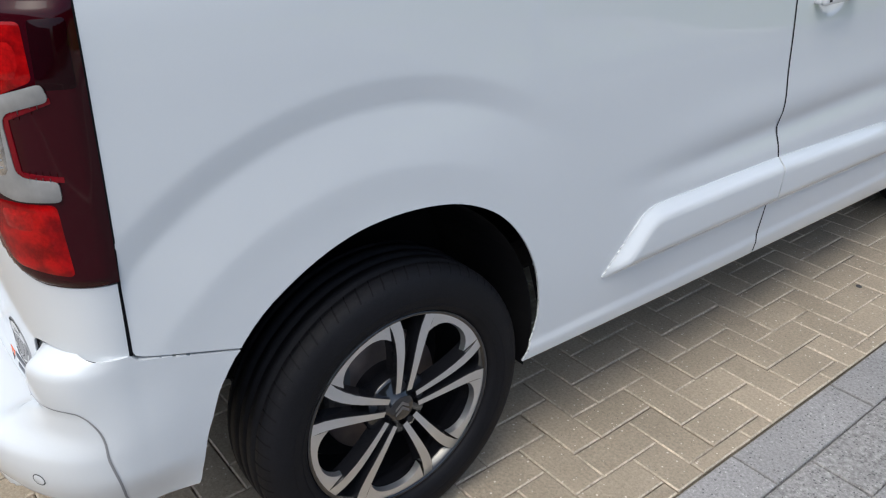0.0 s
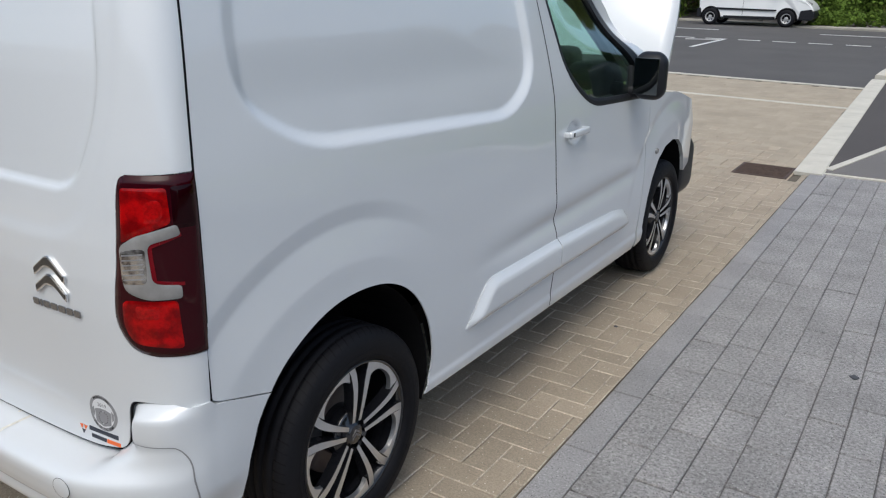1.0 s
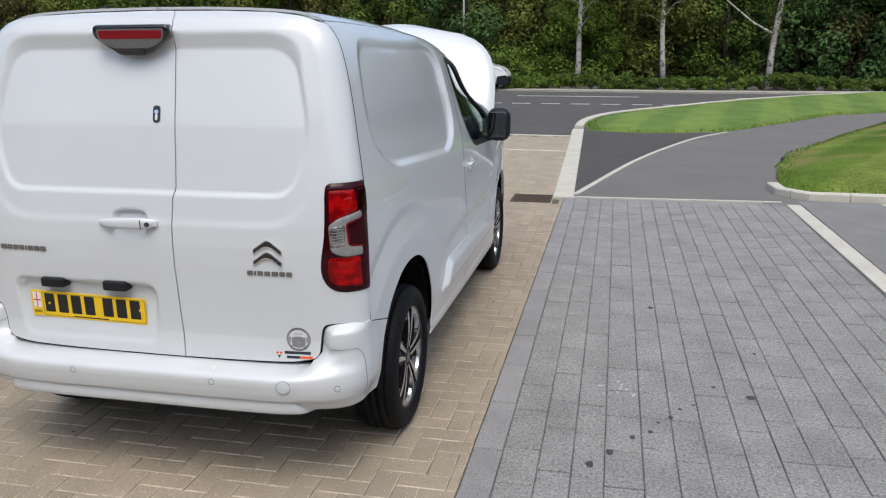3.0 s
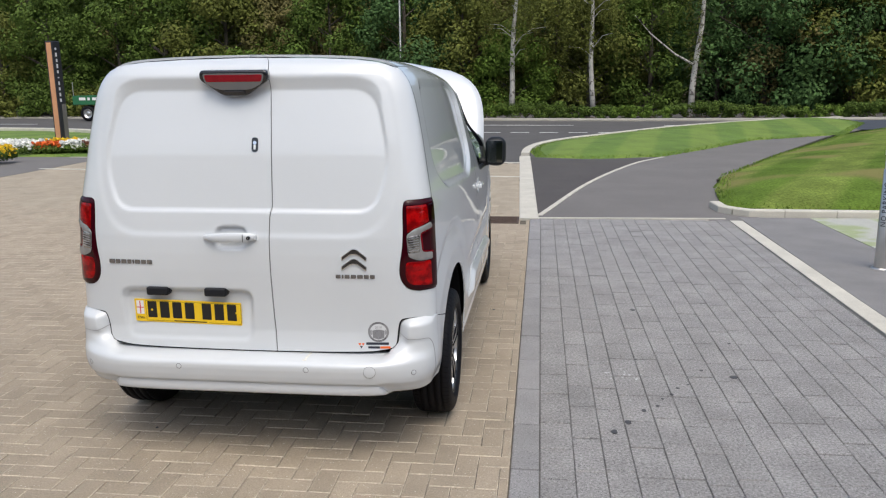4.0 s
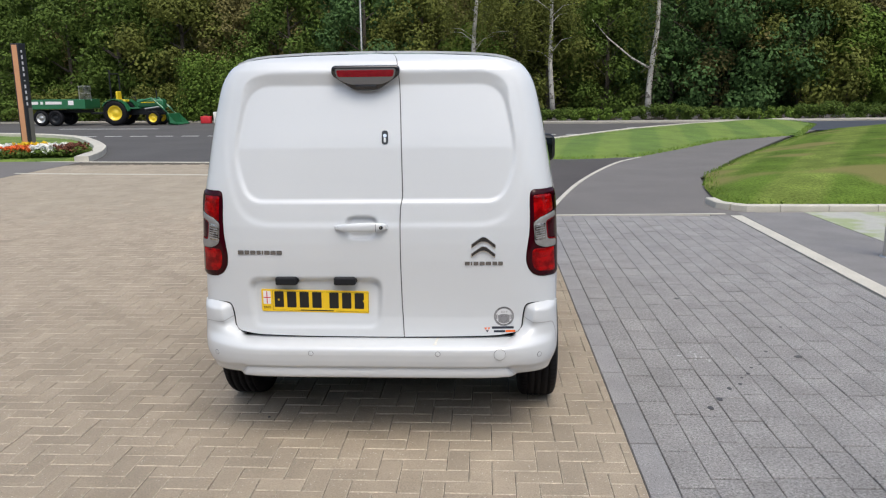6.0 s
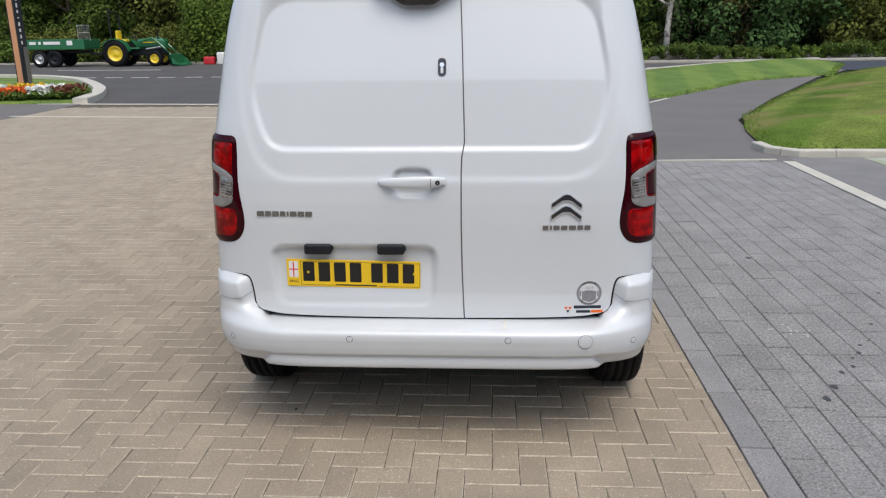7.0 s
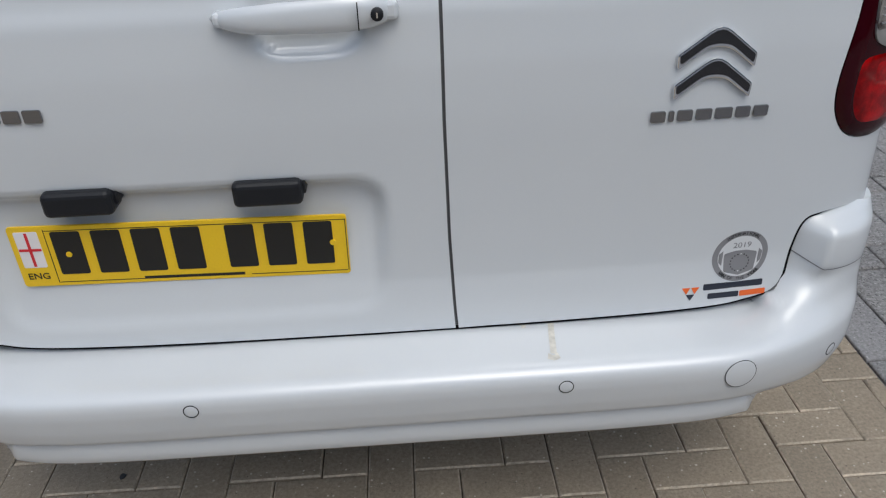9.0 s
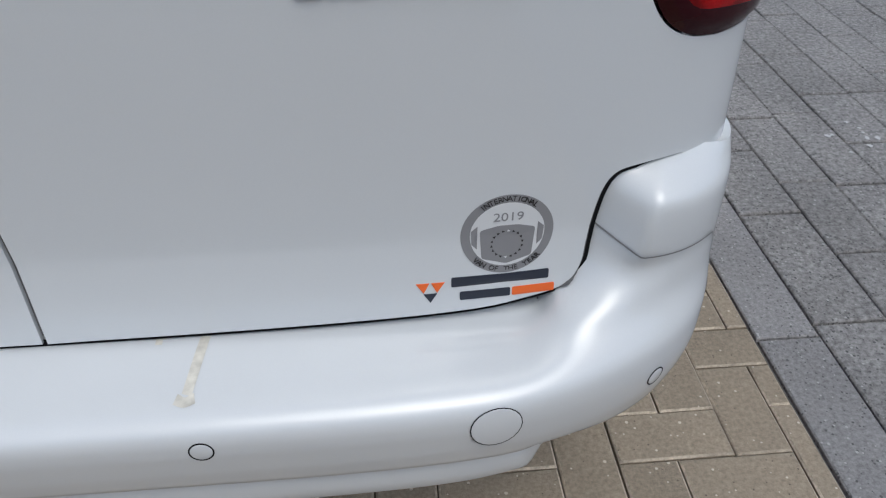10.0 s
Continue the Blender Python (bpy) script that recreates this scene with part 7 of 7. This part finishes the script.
# stains and litter on the paving
STAIN = mat("oil_stain", (0.05, 0.05, 0.052), rough=0.6, var=0.3, var_scale=30)
CHALK = mat("pale_spatter", (0.55, 0.55, 0.55), rough=0.9, var=0.2)
r_ = random.Random(5)
spotsd = [(2.487, 1.321, 0.035), (2.05, 2.70, 0.030), (2.13, 1.12, 0.018), (2.08, 1.02, 0.022), (2.02, 0.95, 0.016), (1.98, 0.85, 0.02), (1.90, 0.78, 0.024), (1.80, 0.62, 0.03), (1.72, 0.50, 0.03), (2.32, 1.42, 0.018), (2.6, 1.95, 0.022), (2.2, 1.18, 0.012), (0.987, 2.62, 0.016), (-0.62, 0.32, 0.012)]
for x, y, r0 in spotsd:
    r0 *= 0.62
    o = [(x + r0 * (0.7 + 0.5 * r_.random()) * math.cos(a), y + 1.2 * r0 * (0.7 + 0.5 * r_.random()) * math.sin(a)) for a in [k * 0.628 for k in range(10)]]
    ob = slab("oil_spot", o, 0.0028, 0.002, STAIN, label="small dark oil spot on the paving", category="stain", kind="structure")
for k in range(14):
    x, y, r0 = 1.83 + r_.uniform(-0.1, 0.12), 1.32 + r_.uniform(-0.12, 0.1), r_.uniform(0.004, 0.011)
    o = [(x + r0 * (0.6 + 0.6 * r_.random()) * math.cos(a), y + r0 * (0.6 + 0.6 * r_.random()) * math.sin(a)) for a in [q * 0.9 for q in range(7)]]
    slab("pale_spot", o, 0.0028, 0.002, CHALK, label="small pale spatter on the grey paving", category="stain", kind="structure")

# ---- paving, piece by piece ----
def block_mesh(name, w, l, ch, depth, material, worn_lit):
    """One paving block, its top edge coloured for wear and caught light, top at z = 0."""
    x, y = w / 2, l / 2
    V = [(-x, -y, -depth), (x, -y, -depth), (x, y, -depth), (-x, y, -depth), (-x, -y, -ch), (x, -y, -ch), (x, y, -ch), (-x, y, -ch),
         (-x + ch, -y + ch, 0), (x - ch, -y + ch, 0), (x - ch, y - ch, 0), (-x + ch, y - ch, 0)]
    F = [(8, 9, 10, 11)] + [(a, (a + 1) % 4, 4 + (a + 1) % 4, 4 + a) for a in range(4)] + [(4 + a, 4 + (a + 1) % 4, 8 + (a + 1) % 4, 8 + a) for a in range(4)]
    me = bpy.data.meshes.new(name)
    me.from_pydata(V, [], F)
    me.materials.append(material)
    if worn_lit:
        me.materials.append(worn_lit)
        me.polygons.foreach_set("material_index", [0] * 5 + [1] * 4)
    return me


def lay(blocks, parent, name, material, depth, near, rng, ch=0.004, worn_lit=None):
    """Blocks (cx, cy, w, l): the near ones as parts on shared meshes, the rest joined."""
    near_list = sorted([b for b in blocks if near(b)], key=lambda b: abs(b[0] - 0.6) + abs(b[1] - 0.2))[:300]
    chosen = set(near_list)
    shared = {}
    V, F = [], []
    for b in blocks:
        cx, cy, w, l = b
        z, tx, ty = rng.uniform(-0.0022, 0.0012), rng.uniform(-0.007, 0.007), rng.uniform(-0.005, 0.005)
        if b in chosen:
            k = (round(w, 3), round(l, 3))
            if k not in shared:
                shared[k] = block_mesh(name, w, l, ch, depth, material, worn_lit)
            ob = new(name, shared[k])
            ob.parent = parent
            ob.matrix_basis = Matrix.Translation((cx, cy, z)) @ Euler((tx, ty, rng.uniform(-0.008, 0.008))).to_matrix().to_4x4()
        else:
            x, y, n = w / 2, l / 2, len(V)
            for dx, dy, dz in ((-x, -y, -depth * 0.6), (x, -y, -depth * 0.6), (x, y, -depth * 0.6), (-x, y, -depth * 0.6), (-x, -y, -ch), (x, -y, -ch), (x, y, -ch), (-x, y, -ch),
                               (-x + ch, -y + ch, 0), (x - ch, -y + ch, 0), (x - ch, y - ch, 0), (-x + ch, y - ch, 0)):
                V.append((cx + dx, cy + dy, z + dz - ty * dx + tx * dy))
            F += [(n + 8, n + 9, n + 10, n + 11)] + [(n + a, n + (a + 1) % 4, n + 4 + (a + 1) % 4, n + 4 + a) for a in range(4)] + [(n + 4 + a, n + 4 + (a + 1) % 4, n + 8 + (a + 1) % 4, n + 8 + a) for a in range(4)]
    ob = raw(name + "_field", V, F, material, parent)
    if worn_lit:
        ob.data.materials.append(worn_lit)
        ob.data.polygons.foreach_set("material_index", ([0] * 5 + [1] * 4) * (len(F) // 9))
    tagged(ob, kind="stuff")


rngp = random.Random(11)
XE = 1.212
beige = tagged(slab("beige_paving", [(XE, -9), (XE, 6.65), (1.09, 6.65), (0.90, 13.8), (-9.3, 14.87), (-9.3, -9)], -0.011, 0.03, SAND), "beige concrete block paving laid in herringbone", "paving", kind="structure")
U, OX, OY = 0.1028, 0.0345, 0.0735
blocks = []
for j in range(-90, 135):
    for i in range(-100, 14):
        m4 = (i + j) % 4
        x0, y0 = OX + i * U, OY + j * U
        if m4 == 0:
            w, l = U, 2 * U
        elif m4 == 2:
            w, l = 2 * U, U
        else:
            continue
        x1, y1 = x0 + w, y0 + l
        xmax = XE - 0.003 if y0 < 6.6 else XE - 0.13 - (y0 - 6.6) * 0.0262
        xmin = -9.05
        ymax = 13.62 - 0.11 * (x0 - 0.9) if x0 > -99 else 14
        if x0 > xmax - 0.02 or x1 < xmin or y1 > ymax or y0 < -8.9:
            continue
        if 0.60 < x1 and x0 < 1.08 and 6.40 < y1 and y0 < 6.92:
            continue
        x1 = min(x1, xmax)
        g = 0.0015
        blocks.append((round((x0 + x1) / 2, 4), round((y0 + y1) / 2, 4), round(x1 - x0 - 2 * g, 4), round(y1 - y0 - 2 * g, 4)))
pale = [b for b in blocks if rngp.random() < float(sstep(b[1], 5.2, 9.0))]
keep_ = set(pale)
lay([b for b in blocks if b not in keep_], beige, "paving_block", BEIGE, 0.011, lambda b: -2.2 < b[0] and -1.6 < b[1] < 4.5, rngp, 0.0036, BEIGE_WORN_LIT)
lay([(a_, b_, w_ + 0.0026, l_ + 0.0026) for a_, b_, w_, l_ in pale], beige, "pale_block", BEIGE_FAR, 0.011, lambda b: False, rngp, 0.0015)

grey = tagged(slab("grey_paving", [(XE, -9), (3.70, -9), (3.70, 6.80), (XE, 6.80)], -0.012, 0.03, GRIT), "grey granite-faced block paving in long staggered rows", "paving", kind="structure")
blocks, edge = [], []
y = -8.9
while y < 6.7:
    l = 0.485
    edge.append((round(XE + 0.0668, 4), round(y + l / 2 - 0.25, 4), 0.1275, l - 0.005))
    y += l
x = 1.346
row = 0
while x < 3.66:
    w = min((0.1595, 0.140, 0.1345)[row % 3], 3.69 - x)
    row += 1
    y = -8.9 - rngp.uniform(0, 0.4)
    while y < 6.74:
        l = rngp.choice((0.30, 0.345, 0.39, 0.30))
        l2 = min(l, 6.78 - y)
        if l2 > 0.06 and y > -9:
            blocks.append((round(x + w / 2, 4), round(y + l2 / 2, 4), round(w - 0.0034, 4), round(l2 - 0.0065, 4)))
        y += l
    x += w
lay(blocks, grey, "granite_block", GREY_BLOCK, 0.012, lambda b: b[0] < 3.3 and -0.4 < b[1] < 5.0, rngp, 0.0035)
lay(edge, grey, "edging_block", EDGE_BLOCK, 0.012, lambda b: -3 < b[1] < 6.7, rngp, 0.003)
